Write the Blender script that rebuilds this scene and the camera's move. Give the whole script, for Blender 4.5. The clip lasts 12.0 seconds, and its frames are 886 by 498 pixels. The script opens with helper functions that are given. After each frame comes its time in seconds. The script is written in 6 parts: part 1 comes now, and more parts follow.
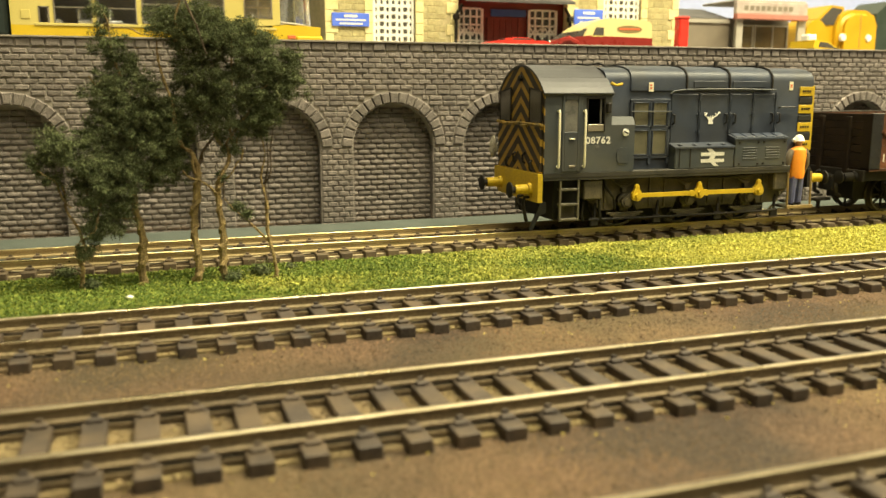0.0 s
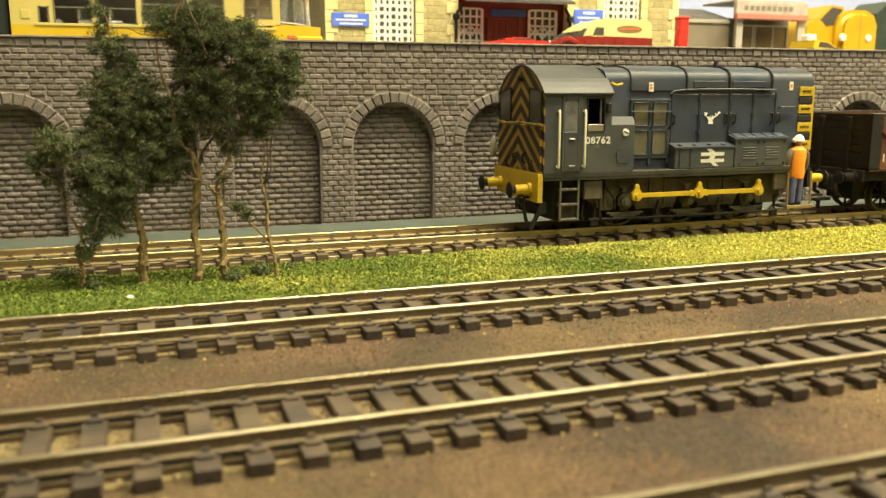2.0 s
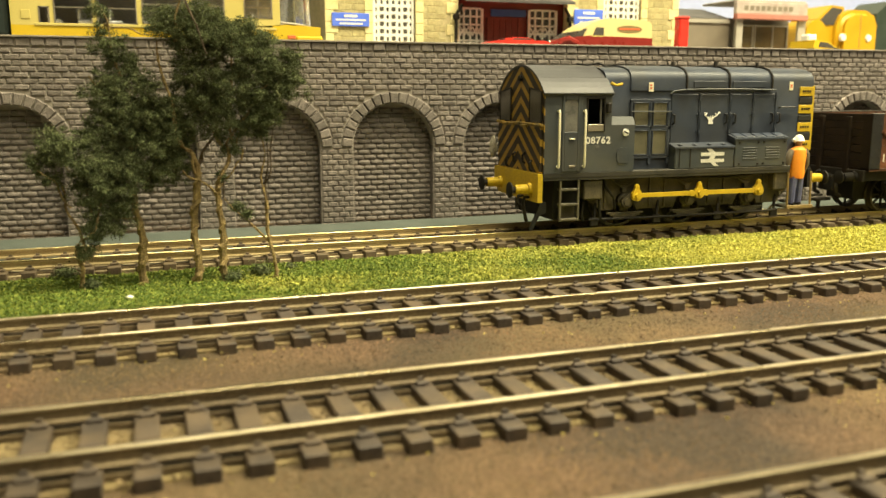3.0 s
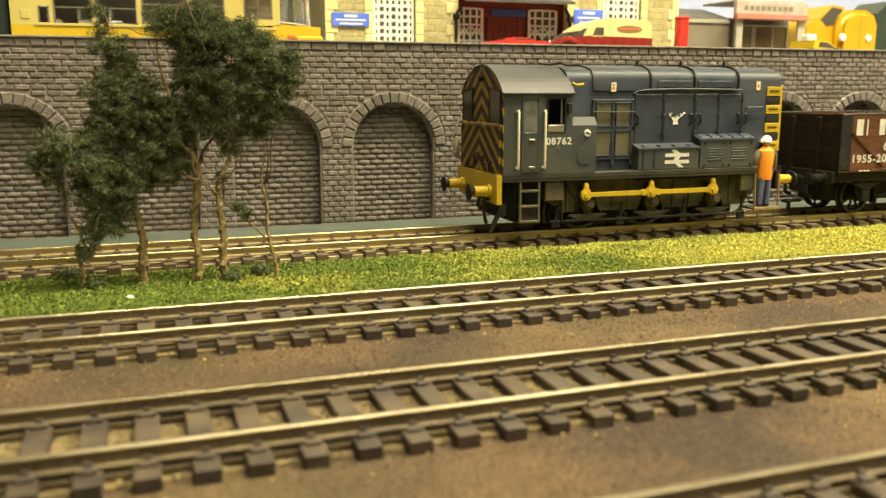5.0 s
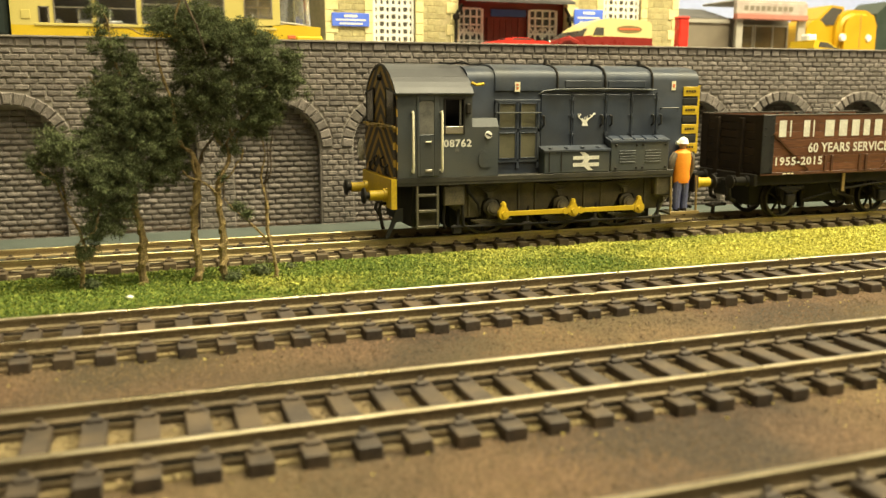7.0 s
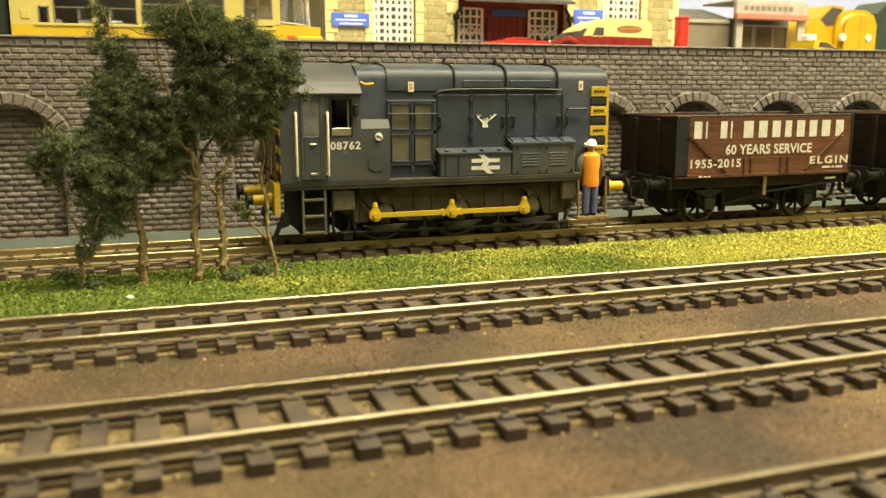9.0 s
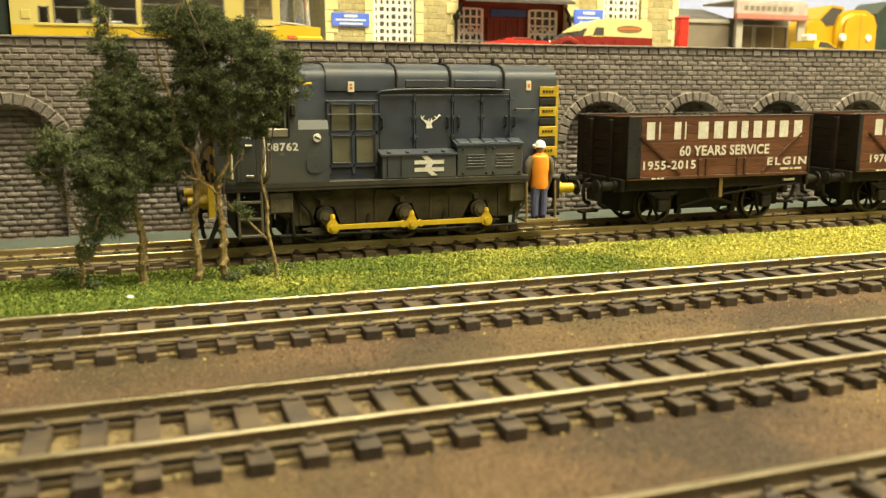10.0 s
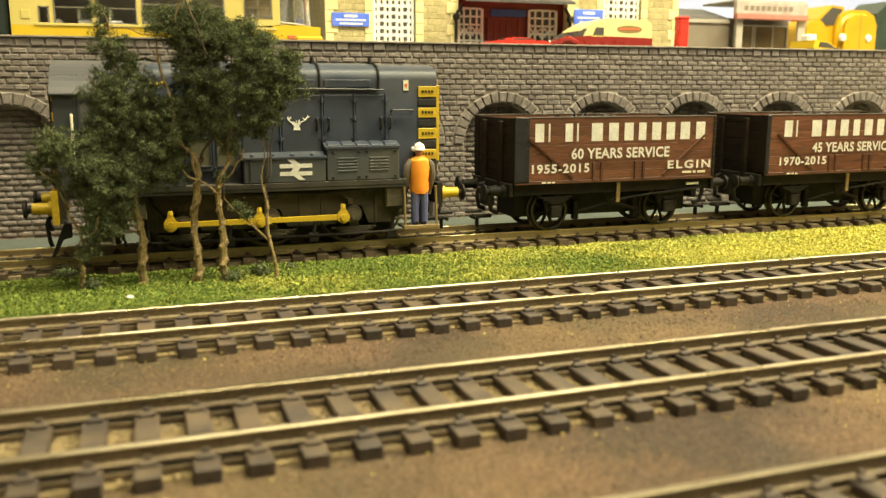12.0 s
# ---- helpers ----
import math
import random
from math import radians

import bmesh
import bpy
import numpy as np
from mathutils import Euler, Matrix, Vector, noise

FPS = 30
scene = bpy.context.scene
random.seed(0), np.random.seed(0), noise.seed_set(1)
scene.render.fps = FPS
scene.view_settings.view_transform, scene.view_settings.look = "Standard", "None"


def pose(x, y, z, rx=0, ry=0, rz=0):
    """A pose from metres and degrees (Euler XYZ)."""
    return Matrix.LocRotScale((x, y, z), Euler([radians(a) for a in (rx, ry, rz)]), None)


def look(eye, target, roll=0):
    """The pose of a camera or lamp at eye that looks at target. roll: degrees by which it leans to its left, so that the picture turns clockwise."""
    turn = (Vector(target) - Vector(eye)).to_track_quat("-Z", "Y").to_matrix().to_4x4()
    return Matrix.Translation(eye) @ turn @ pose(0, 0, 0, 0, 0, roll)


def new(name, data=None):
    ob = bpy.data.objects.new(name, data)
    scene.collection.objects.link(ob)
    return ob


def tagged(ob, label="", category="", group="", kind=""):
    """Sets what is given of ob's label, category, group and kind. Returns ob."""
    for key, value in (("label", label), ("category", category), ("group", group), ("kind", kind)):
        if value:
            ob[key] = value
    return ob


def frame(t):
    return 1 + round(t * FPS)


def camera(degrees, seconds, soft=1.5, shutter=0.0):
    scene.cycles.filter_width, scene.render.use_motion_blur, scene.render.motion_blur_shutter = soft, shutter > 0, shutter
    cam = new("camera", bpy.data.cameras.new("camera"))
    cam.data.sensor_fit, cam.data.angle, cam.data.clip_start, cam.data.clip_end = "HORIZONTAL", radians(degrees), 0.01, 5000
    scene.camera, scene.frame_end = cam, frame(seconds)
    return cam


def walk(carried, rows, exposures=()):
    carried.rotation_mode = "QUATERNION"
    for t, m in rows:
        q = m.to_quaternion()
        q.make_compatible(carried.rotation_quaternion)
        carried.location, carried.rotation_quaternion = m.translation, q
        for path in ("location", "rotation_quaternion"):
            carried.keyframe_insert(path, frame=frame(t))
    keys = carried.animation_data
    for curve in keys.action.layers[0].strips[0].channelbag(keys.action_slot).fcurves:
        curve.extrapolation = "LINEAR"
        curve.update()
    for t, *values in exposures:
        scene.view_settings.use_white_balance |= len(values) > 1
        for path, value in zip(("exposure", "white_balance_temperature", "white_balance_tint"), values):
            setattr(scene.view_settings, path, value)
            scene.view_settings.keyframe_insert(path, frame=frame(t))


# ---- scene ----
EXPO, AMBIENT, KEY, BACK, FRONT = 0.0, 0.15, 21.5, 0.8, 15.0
# A model railway at 1:76. Lengths below are millimetres; MM turns them into metres.
MM = 0.001
Z_GROUND, Z_TURF = -4.45, -4.0          # rail tops lie at z = 0
Y_TRACK = (250.85, 170.6, 116.83, 67.3)

cam = camera(54.4, 12.0, soft=1.45)
EYE = (0.0, 0.0, 43.4 * MM)
YAW, PITCH = radians(18.96), radians(10.5)
AIM = (math.sin(YAW) * math.cos(PITCH), math.cos(YAW) * math.cos(PITCH), EYE[2] - math.sin(PITCH))
walk(cam, [(0.0, look(EYE, AIM)), (12.0, look(EYE, AIM))], exposures=[(0.0, EXPO), (9.8, EXPO), (11.4, EXPO + 0.11), (12.0, EXPO + 0.12)])
cam.data.dof.use_dof = True
cam.data.dof.focus_distance = 0.262
cam.data.dof.aperture_fstop = 28.0

# ---- light: unseen area lamps, guessed overhead, plus added glint and fill lamps ----
world = bpy.data.worlds.new("hall_light")
world.use_nodes = True
scene.world = world
world.node_tree.nodes["Background"].inputs[0].default_value = (1.0, 0.9, 0.74, 1)
world.node_tree.nodes["Background"].inputs[1].default_value = AMBIENT


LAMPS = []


def unseen_lamp(x, y, z, length, width, power, colour):
    data = bpy.data.lights.new("unseen_light", "AREA")
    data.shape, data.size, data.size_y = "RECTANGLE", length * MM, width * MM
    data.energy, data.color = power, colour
    ob = new("unseen_light", data)
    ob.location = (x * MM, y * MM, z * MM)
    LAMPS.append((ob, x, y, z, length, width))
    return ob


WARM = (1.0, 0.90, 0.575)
unseen_lamp(510, 115, 640, 1120, 120, KEY, WARM)
# Unseen lamp added behind the layout to put glints on the rails.
unseen_lamp(420, 800, 420, 1400, 130, BACK, (1.0, 0.92, 0.62)).rotation_euler[0] = radians(-62)
# Unseen fill lamp added on the camera's side to brighten the near faces.
unseen_lamp(550, -500, 1100, 1150, 500, FRONT, WARM).rotation_euler[0] = radians(38)


# ---- mesh helpers ----
def box(bm, x0, x1, y0, y1, z0, z1, bevel=0.0, segments=1):
    made = bmesh.ops.create_cube(bm, size=1.0)["verts"]
    for v in made:
        v.co = (x0 + (v.co.x + 0.5) * (x1 - x0), y0 + (v.co.y + 0.5) * (y1 - y0), z0 + (v.co.z + 0.5) * (z1 - z0))
    if bevel > 0:
        edges = list({e for v in made for e in v.link_edges})
        bmesh.ops.bevel(bm, geom=edges, offset=bevel, segments=segments, affect="EDGES", profile=0.5)
    return bm


def fresh():
    return bmesh.new()


def a_box(*args, **kw):
    return box(bmesh.new(), *args, **kw)


def tube(bm, points, radii, seg=8, caps=True):
    """A round bar through the points."""
    if isinstance(radii, (int, float)):
        radii = [radii] * len(points)
    pts = [Vector(p) for p in points]
    rings = []
    side = None
    for i, p in enumerate(pts):
        d = (pts[min(i + 1, len(pts) - 1)] - pts[max(i - 1, 0)]).normalized()
        if side is None:
            side = d.orthogonal().normalized()
        side = (side - d * side.dot(d)).normalized()
        up = d.cross(side)
        rings.append([bm.verts.new(p + (side * math.cos(a) + up * math.sin(a)) * radii[i])
                      for a in (2 * math.pi * k / seg for k in range(seg))])
    for a, b in zip(rings, rings[1:]):
        for k in range(seg):
            bm.faces.new((a[k], a[(k + 1) % seg], b[(k + 1) % seg], b[k]))
    if caps:
        bm.faces.new(rings[0][::-1])
        bm.faces.new(rings[-1])
    return bm


def prism(bm, outline, axis, a, b):
    """A flat outline pushed from a to b along an axis. The outline gives the two other coordinates in order."""
    def at(p, c):
        return {"x": (c, p[0], p[1]), "y": (p[0], c, p[1]), "z": (p[0], p[1], c)}[axis]
    v0 = [bm.verts.new(at(p, a)) for p in outline]
    v1 = [bm.verts.new(at(p, b)) for p in outline]
    bm.faces.new(v0)
    bm.faces.new(v1[::-1])
    n = len(outline)
    for i in range(n):
        bm.faces.new((v0[i], v1[i], v1[(i + 1) % n], v0[(i + 1) % n]))
    bmesh.ops.recalc_face_normals(bm, faces=bm.faces)
    return bm


def mesh_of(name, bm, material, smooth=False):
    for v in bm.verts:
        v.co *= MM
    me = bpy.data.meshes.new(name)
    bm.to_mesh(me)
    bm.free()
    for m in (material if isinstance(material, (list, tuple)) else [material]):
        me.materials.append(m)
    if smooth:
        me.polygons.foreach_set("use_smooth", [True] * len(me.polygons))
        if smooth is True:
            me.set_sharp_from_angle(angle=radians(35))
    return me


def part(name, bm, material, parent, label="", smooth=False, at=None):
    ob = new(name, mesh_of(name, bm, material, smooth))
    ob.parent = parent
    if at:
        ob.location = Vector(at) * MM
    if label:
        tagged(ob, label)
    return ob


def piece(name, mesh, parent, x, y, z, rz=0.0):
    ob = new(name, mesh)
    ob.parent = parent
    ob.location = (x * MM, y * MM, z * MM)
    if rz:
        ob.rotation_euler[2] = rz
    return ob


def thing(name, label, category, x=0.0, y=0.0, z=0.0, rz=0.0, group="", kind=""):
    ob = new(name)
    ob.empty_display_size = 0.01
    ob.location = (x * MM, y * MM, z * MM)
    ob.rotation_euler[2] = radians(rz)
    return tagged(ob, label, category, group, kind)


def flakes(name, centres, size, material, parent=None, sides=3, seed=1, up=0.0, slim=0.0):
    """Many small separate leaves or crumbs, one mesh."""
    rng = np.random.default_rng(seed)
    c = np.asarray(centres, float)
    n = len(c)
    a = rng.normal(size=(n, 3))
    a[:, 2] += up
    a /= np.linalg.norm(a, axis=1)[:, None]
    b = np.cross(a, rng.normal(size=(n, 3)))
    b /= np.linalg.norm(b, axis=1)[:, None]
    d = np.cross(a, b)
    s = (np.asarray(size) * rng.uniform(0.6, 1.4, n))[:, None]
    if sides == 4:
        tetra = [c + s * b, c - 0.5 * s * b + 0.87 * s * d, c - 0.5 * s * b - 0.87 * s * d, c + 0.9 * s * a]
        v = np.stack(tetra, 1).reshape(-1, 3)
        f = (np.arange(n)[:, None, None] * 4 + np.array([[0, 1, 3], [1, 2, 3], [2, 0, 3]])[None]).reshape(-1, 3)
    else:
        w = np.full((n, 1), slim) if slim else rng.uniform(0.4, 0.8, n)[:, None]
        bend = 0.03 if slim else 0.25
        quad = [c + s * b, c + s * w * d + bend * s * a, c - s * b, c - s * w * d + bend * s * a]
        v = np.stack(quad, 1).reshape(-1, 3)
        f = (np.arange(n)[:, None, None] * 4 + np.array([[0, 1, 2], [0, 2, 3]])[None]).reshape(-1, 3)
    me = bpy.data.meshes.new(name)
    me.from_pydata((v * MM).tolist(), [], f.tolist())
    me.materials.append(material)
    ob = new(name, me)
    ob.parent = parent
    return ob


def lettering(parent, words, x0, x1, z0, z1, y, material, name="lettering", spread=1.0):
    """Raised paint lettering on a face that looks along -y, fitted into a rectangle."""
    cu = bpy.data.curves.new(name, "FONT")
    cu.body, cu.size, cu.extrude, cu.offset, cu.resolution_u = words, 1.0, 0.0, 0.026, 3
    cu.space_character = spread
    tmp = new(name, cu)
    me = bpy.data.meshes.new_from_object(tmp.evaluated_get(bpy.context.evaluated_depsgraph_get()))
    bpy.data.objects.remove(tmp)
    co = np.array([v.co[:] for v in me.vertices])
    lo, hi = co.min(0), co.max(0)
    for v, p in zip(me.vertices, co):
        q = (p - lo) / np.maximum(hi - lo, 1e-9)
        v.co = (MM * (x0 + q[0] * (x1 - x0)), MM * y, MM * (z0 + q[1] * (z1 - z0)))
    me.materials.clear()
    me.materials.append(material)
    ob = new(name, me)
    ob.parent = parent
    return ob


def bars(parent, spans, z0, z1, y, material, name="painted_bar"):
    """Plain bars in place of writing."""
    for a, b in spans:
        part(name, a_box(a, b, y - 0.03, y + 0.03, z0, z1), material, parent)


# ---- materials ----
def rgb(c):
    return (c[0], c[1], c[2], 1.0)


def mat(name, c1, c2, rough=0.6, metal=0.0, scale=250.0, fine=2500.0, bump=0.3, depth=0.15, vary=0.0, island=False, grime=None, grime_amount=0.5, spec=0.4, place=False, speckle=0.0, span=(0.32, 0.68), contrast=0.17, stretch=None, drift=None):
    """Two colours mixed by coarse noise, fine grain and relief, optional grime and piece-to-piece variation."""
    m = bpy.data.materials.new(name)
    m.use_nodes = True
    nt = m.node_tree
    nodes, links = nt.nodes, nt.links
    bsdf = nodes["Principled BSDF"]
    tc = nodes.new("ShaderNodeTexCoord")
    coord = tc.outputs["Object"]
    if place:
        coord = nodes.new("ShaderNodeNewGeometry").outputs["Position"]
    if stretch:
        pull = nodes.new("ShaderNodeVectorMath")
        pull.operation = "MULTIPLY"
        links.new(coord, pull.inputs[0])
        pull.inputs[1].default_value = stretch
        coord = pull.outputs[0]
    if vary:
        info = nodes.new("ShaderNodeNewGeometry" if island else "ShaderNodeObjectInfo")
        rnd = info.outputs["Random Per Island" if island else "Random"]
        if not place:
            add = nodes.new("ShaderNodeVectorMath")
            add.operation = "ADD"
            links.new(coord, add.inputs[0])
            comb = nodes.new("ShaderNodeCombineXYZ")
            links.new(rnd, comb.inputs[0])
            links.new(comb.outputs[0], add.inputs[1])
            coord = add.outputs[0]

    def noise_at(s, detail=3.0):
        n = nodes.new("ShaderNodeTexNoise")
        n.inputs["Scale"].default_value, n.inputs["Detail"].default_value = s, detail
        links.new(coord, n.inputs["Vector"])
        return n.outputs["Fac"]

    def ramp(value, lo, hi):
        r = nodes.new("ShaderNodeMapRange")
        r.inputs["From Min"].default_value, r.inputs["From Max"].default_value = lo, hi
        links.new(value, r.inputs["Value"])
        return r.outputs["Result"]

    def mix(kind, fac, a, b):
        x = nodes.new("ShaderNodeMix")
        x.data_type, x.blend_type = "RGBA", kind
        for v, k in ((fac, 0), (a, 6), (b, 7)):
            if isinstance(v, (int, float)):
                x.inputs[k].default_value = v
            elif isinstance(v, tuple):
                x.inputs[k].default_value = v
            else:
                links.new(v, x.inputs[k])
        return x.outputs[2]

    coarse = noise_at(scale, 4.0)
    grain = noise_at(fine, 2.0)
    if drift:
        # one tone gives way to the other along x
        sx = nodes.new("ShaderNodeSeparateXYZ")
        links.new(coord, sx.inputs[0])
        dr = nodes.new("ShaderNodeMapRange")
        dr.inputs["From Min"].default_value, dr.inputs["From Max"].default_value = drift[0] * MM, drift[1] * MM
        dr.inputs["To Min"].default_value, dr.inputs["To Max"].default_value = -drift[2], drift[2]
        links.new(sx.outputs[0], dr.inputs["Value"])
        su = nodes.new("ShaderNodeMath")
        links.new(coarse, su.inputs[0])
        links.new(dr.outputs["Result"], su.inputs[1])
        coarse = su.outputs[0]
    blend = ramp(coarse, *span)
    if speckle:
        mad = nodes.new("ShaderNodeMath")
        mad.operation, mad.use_clamp = "MULTIPLY_ADD", True
        mad.inputs[1].default_value = speckle
        links.new(rnd, mad.inputs[0])
        low = nodes.new("ShaderNodeMath")
        low.operation = "SUBTRACT"
        low.inputs[1].default_value = speckle / 2
        links.new(blend, low.inputs[0])
        links.new(low.outputs[0], mad.inputs[2])
        blend = mad.outputs[0]
    col = mix("MIX", blend, rgb(c1), rgb(c2))
    if vary:
        val = nodes.new("ShaderNodeMapRange")
        val.inputs["To Min"].default_value, val.inputs["To Max"].default_value = 1 - vary, 1 + vary
        links.new(rnd, val.inputs["Value"])
        hsv = nodes.new("ShaderNodeHueSaturation")
        links.new(val.outputs["Result"], hsv.inputs["Value"])
        links.new(col, hsv.inputs["Color"])
        col = hsv.outputs["Color"]
    g = nodes.new("ShaderNodeMapRange")
    g.inputs["To Min"].default_value, g.inputs["To Max"].default_value = 1 - contrast, 1 + contrast
    g.inputs["From Min"].default_value, g.inputs["From Max"].default_value = 0.3, 0.7
    links.new(grain, g.inputs["Value"])
    hs = nodes.new("ShaderNodeHueSaturation")
    links.new(g.outputs["Result"], hs.inputs["Value"])
    links.new(col, hs.inputs["Color"])
    col = hs.outputs["Color"]
    if grime:
        patch = ramp(noise_at(scale * 0.45, 6.0), 0.42, 0.72)
        mul = nodes.new("ShaderNodeMath")
        mul.operation = "MULTIPLY"
        mul.inputs[1].default_value = grime_amount
        links.new(patch, mul.inputs[0])
        col = mix("MIX", mul.outputs[0], col, rgb(grime))
    links.new(col, bsdf.inputs["Base Color"])
    rr = nodes.new("ShaderNodeMapRange")
    rr.inputs["To Min"].default_value, rr.inputs["To Max"].default_value = max(rough - 0.12, 0.05), min(rough + 0.12, 1)
    links.new(coarse, rr.inputs["Value"])
    links.new(rr.outputs["Result"], bsdf.inputs["Roughness"])
    bsdf.inputs["Metallic"].default_value = metal
    bsdf.inputs["Specular IOR Level"].default_value = spec
    if bump:
        bp = nodes.new("ShaderNodeBump")
        bp.inputs["Strength"].default_value, bp.inputs["Distance"].default_value = bump, depth * MM
        links.new(grain, bp.inputs["Height"])
        links.new(bp.outputs["Normal"], bsdf.inputs["Normal"])
    return m


def glass_mat(name, tint, rough=0.08):
    m = bpy.data.materials.new(name)
    m.use_nodes = True
    b = m.node_tree.nodes["Principled BSDF"]
    b.inputs["Base Color"].default_value = rgb(tint)
    b.inputs["Roughness"].default_value = rough
    b.inputs["Transmission Weight"].default_value = 1.0
    b.inputs["IOR"].default_value = 1.45
    return m


def wasp_mat():
    """Yellow and black chevron paint, points upwards; yellow darkened for the less lit front."""
    m = mat("wasp_paint_shaded", (0.33, 0.195, 0.024), (0.41, 0.25, 0.03), rough=0.5, bump=0.1, grime=(0.2, 0.13, 0.03), grime_amount=0.45)
    nt = m.node_tree
    nodes, links = nt.nodes, nt.links
    bsdf = nodes["Principled BSDF"]
    old = bsdf.inputs["Base Color"].links[0].from_socket
    sep = nodes.new("ShaderNodeSeparateXYZ")
    links.new(nodes["Texture Coordinate"].outputs["Object"], sep.inputs[0])

    def op(kind, a, b):
        n = nodes.new("ShaderNodeMath")
        n.operation = kind
        for k, v in ((0, a), (1, b)):
            if isinstance(v, (int, float)):
                n.inputs[k].default_value = v
            else:
                links.new(v, n.inputs[k])
        return n.outputs[0]
    wide = op("ABSOLUTE", sep.outputs["Y"], 0.0)
    run = op("ADD", sep.outputs["Z"], op("MULTIPLY", wide, 0.78))
    step = op("FRACT", op("DIVIDE", run, 4.9 * MM), 0.0)
    black = op("GREATER_THAN", step, 0.43)
    x = nodes.new("ShaderNodeMix")
    x.data_type = "RGBA"
    links.new(black, x.inputs[0])
    links.new(old, x.inputs[6])
    x.inputs[7].default_value = (0.028, 0.02, 0.014, 1)
    links.new(x.outputs[2], bsdf.inputs["Base Color"])
    return m


M_WALL = mat("wall_stone", (0.156, 0.133, 0.120), (0.238, 0.206, 0.187), rough=0.8, scale=500, fine=2600, bump=0.8, depth=0.3, contrast=0.3, vary=0.22, grime=(0.10, 0.088, 0.072), grime_amount=0.5)
M_WALL_JOINED = mat("wall_stone_joined", (0.156, 0.133, 0.120), (0.238, 0.206, 0.187), rough=0.8, scale=500, fine=2600, bump=0.8, depth=0.3, contrast=0.3, vary=0.22, island=True, grime=(0.10, 0.088, 0.072), grime_amount=0.5)
M_MORTAR = mat("mortar", (0.33, 0.295, 0.26), (0.43, 0.39, 0.345), rough=0.9, scale=300, grime=(0.17, 0.145, 0.12), grime_amount=0.4)
M_COPING = mat("coping_edge", (0.15, 0.13, 0.11), (0.24, 0.21, 0.18), rough=0.85, scale=200)
M_GROUND = mat("earth_scatter", (0.050, 0.035, 0.023), (0.118, 0.072, 0.041), rough=0.95, scale=34, span=(0.40, 0.60), fine=1900, bump=1.0, depth=0.5, grime=(0.21, 0.155, 0.06), grime_amount=0.45, contrast=0.55)
M_GRAIN = mat("earth_grains", (0.050, 0.034, 0.024), (0.152, 0.089, 0.051), rough=0.95, scale=26, span=(0.38, 0.60), fine=1500, bump=0, speckle=0.75, vary=0.6, island=True, grime=(0.21, 0.165, 0.062), grime_amount=0.6, place=True)
M_BALLAST_PALE = mat("pale_ballast", (0.12, 0.09, 0.05), (0.40, 0.33, 0.20), rough=0.9, scale=110, fine=1600, bump=0.8, depth=0.3, contrast=0.35)
M_BALLAST = mat("tan_ballast", (0.105, 0.074, 0.043), (0.20, 0.145, 0.075), rough=0.95, scale=60, fine=1600, bump=0.8, depth=0.3, contrast=0.3, grime=(0.24, 0.19, 0.07), grime_amount=0.5)
M_BALLAST_GRAIN = mat("tan_ballast_grains", (0.105, 0.074, 0.043), (0.23, 0.165, 0.085), rough=0.95, scale=60, fine=1500, bump=0, speckle=0.5, vary=0.28, island=True, grime=(0.27, 0.215, 0.075), grime_amount=0.5, place=True)
M_CRUMB = mat("stray_crumb", (0.42, 0.33, 0.06), (0.6, 0.5, 0.2), rough=0.9, scale=200, bump=0)
M_PATH = mat("grey_green_path", (0.058, 0.072, 0.062), (0.088, 0.102, 0.090), rough=0.85, scale=80, fine=1800, bump=0.3)
# Darker than M_GRASS: shade in the gaps between crumbs is put into the colour.
M_TURF = mat("turf_base", (0.066, 0.098, 0.017), (0.30, 0.28, 0.055), rough=0.95, span=(0.34, 0.70), drift=(20, 210, 0.19), place=True, scale=27, fine=900, bump=0.9, depth=0.6)
M_GRASS = mat("turf_crumbs", (0.122, 0.180, 0.033), (0.50, 0.465, 0.105), rough=0.9, drift=(20, 210, 0.19), scale=27, fine=900, bump=0, vary=0.28, island=True, place=True, spec=0.15, speckle=0.75, span=(0.34, 0.70))
M_SLEEPER = mat("sleeper_plastic", (0.040, 0.031, 0.026), (0.072, 0.056, 0.045), rough=0.62, scale=300, fine=2500, bump=0.3, vary=0.15, grime=(0.15, 0.105, 0.06), grime_amount=0.6, contrast=0.3)
# Lighter copy of M_SLEEPER: dust, and painted light on the tops.
M_SLEEPER_LIGHT = mat("sleeper_light", (0.070, 0.051, 0.033), (0.118, 0.086, 0.051), rough=0.7, scale=300, fine=2500, bump=0.3, vary=0.15, grime=(0.19, 0.14, 0.075), grime_amount=0.5, contrast=0.3)
M_RAIL = mat("rail_side", (0.085, 0.063, 0.038), (0.165, 0.122, 0.07), rough=0.65, metal=0.1, scale=120, fine=1800, bump=0.4, contrast=0.35, grime=(0.19, 0.14, 0.075), grime_amount=0.5)
# Dusty tan copy of M_RAIL, lightened to paint the light on these sides.
M_RAIL_LIT = mat("rail_side_lit", (0.13, 0.098, 0.055), (0.24, 0.185, 0.10), rough=0.6, metal=0.1, scale=120, fine=1800, bump=0.4, contrast=0.3, grime=(0.10, 0.075, 0.04), grime_amount=0.5)
# Bare metal sides; gold tone brightened for the light they reflect.
M_RAIL_GOLD = mat("rail_side_bright", (0.33, 0.26, 0.135), (0.45, 0.36, 0.20), rough=0.42, metal=0.55, scale=70, fine=2500, bump=0.2)
M_HEAD = mat("rail_head", (0.33, 0.275, 0.17), (0.66, 0.58, 0.42), rough=0.29, metal=1.0, scale=28, fine=2500, bump=0.0, contrast=0.05)
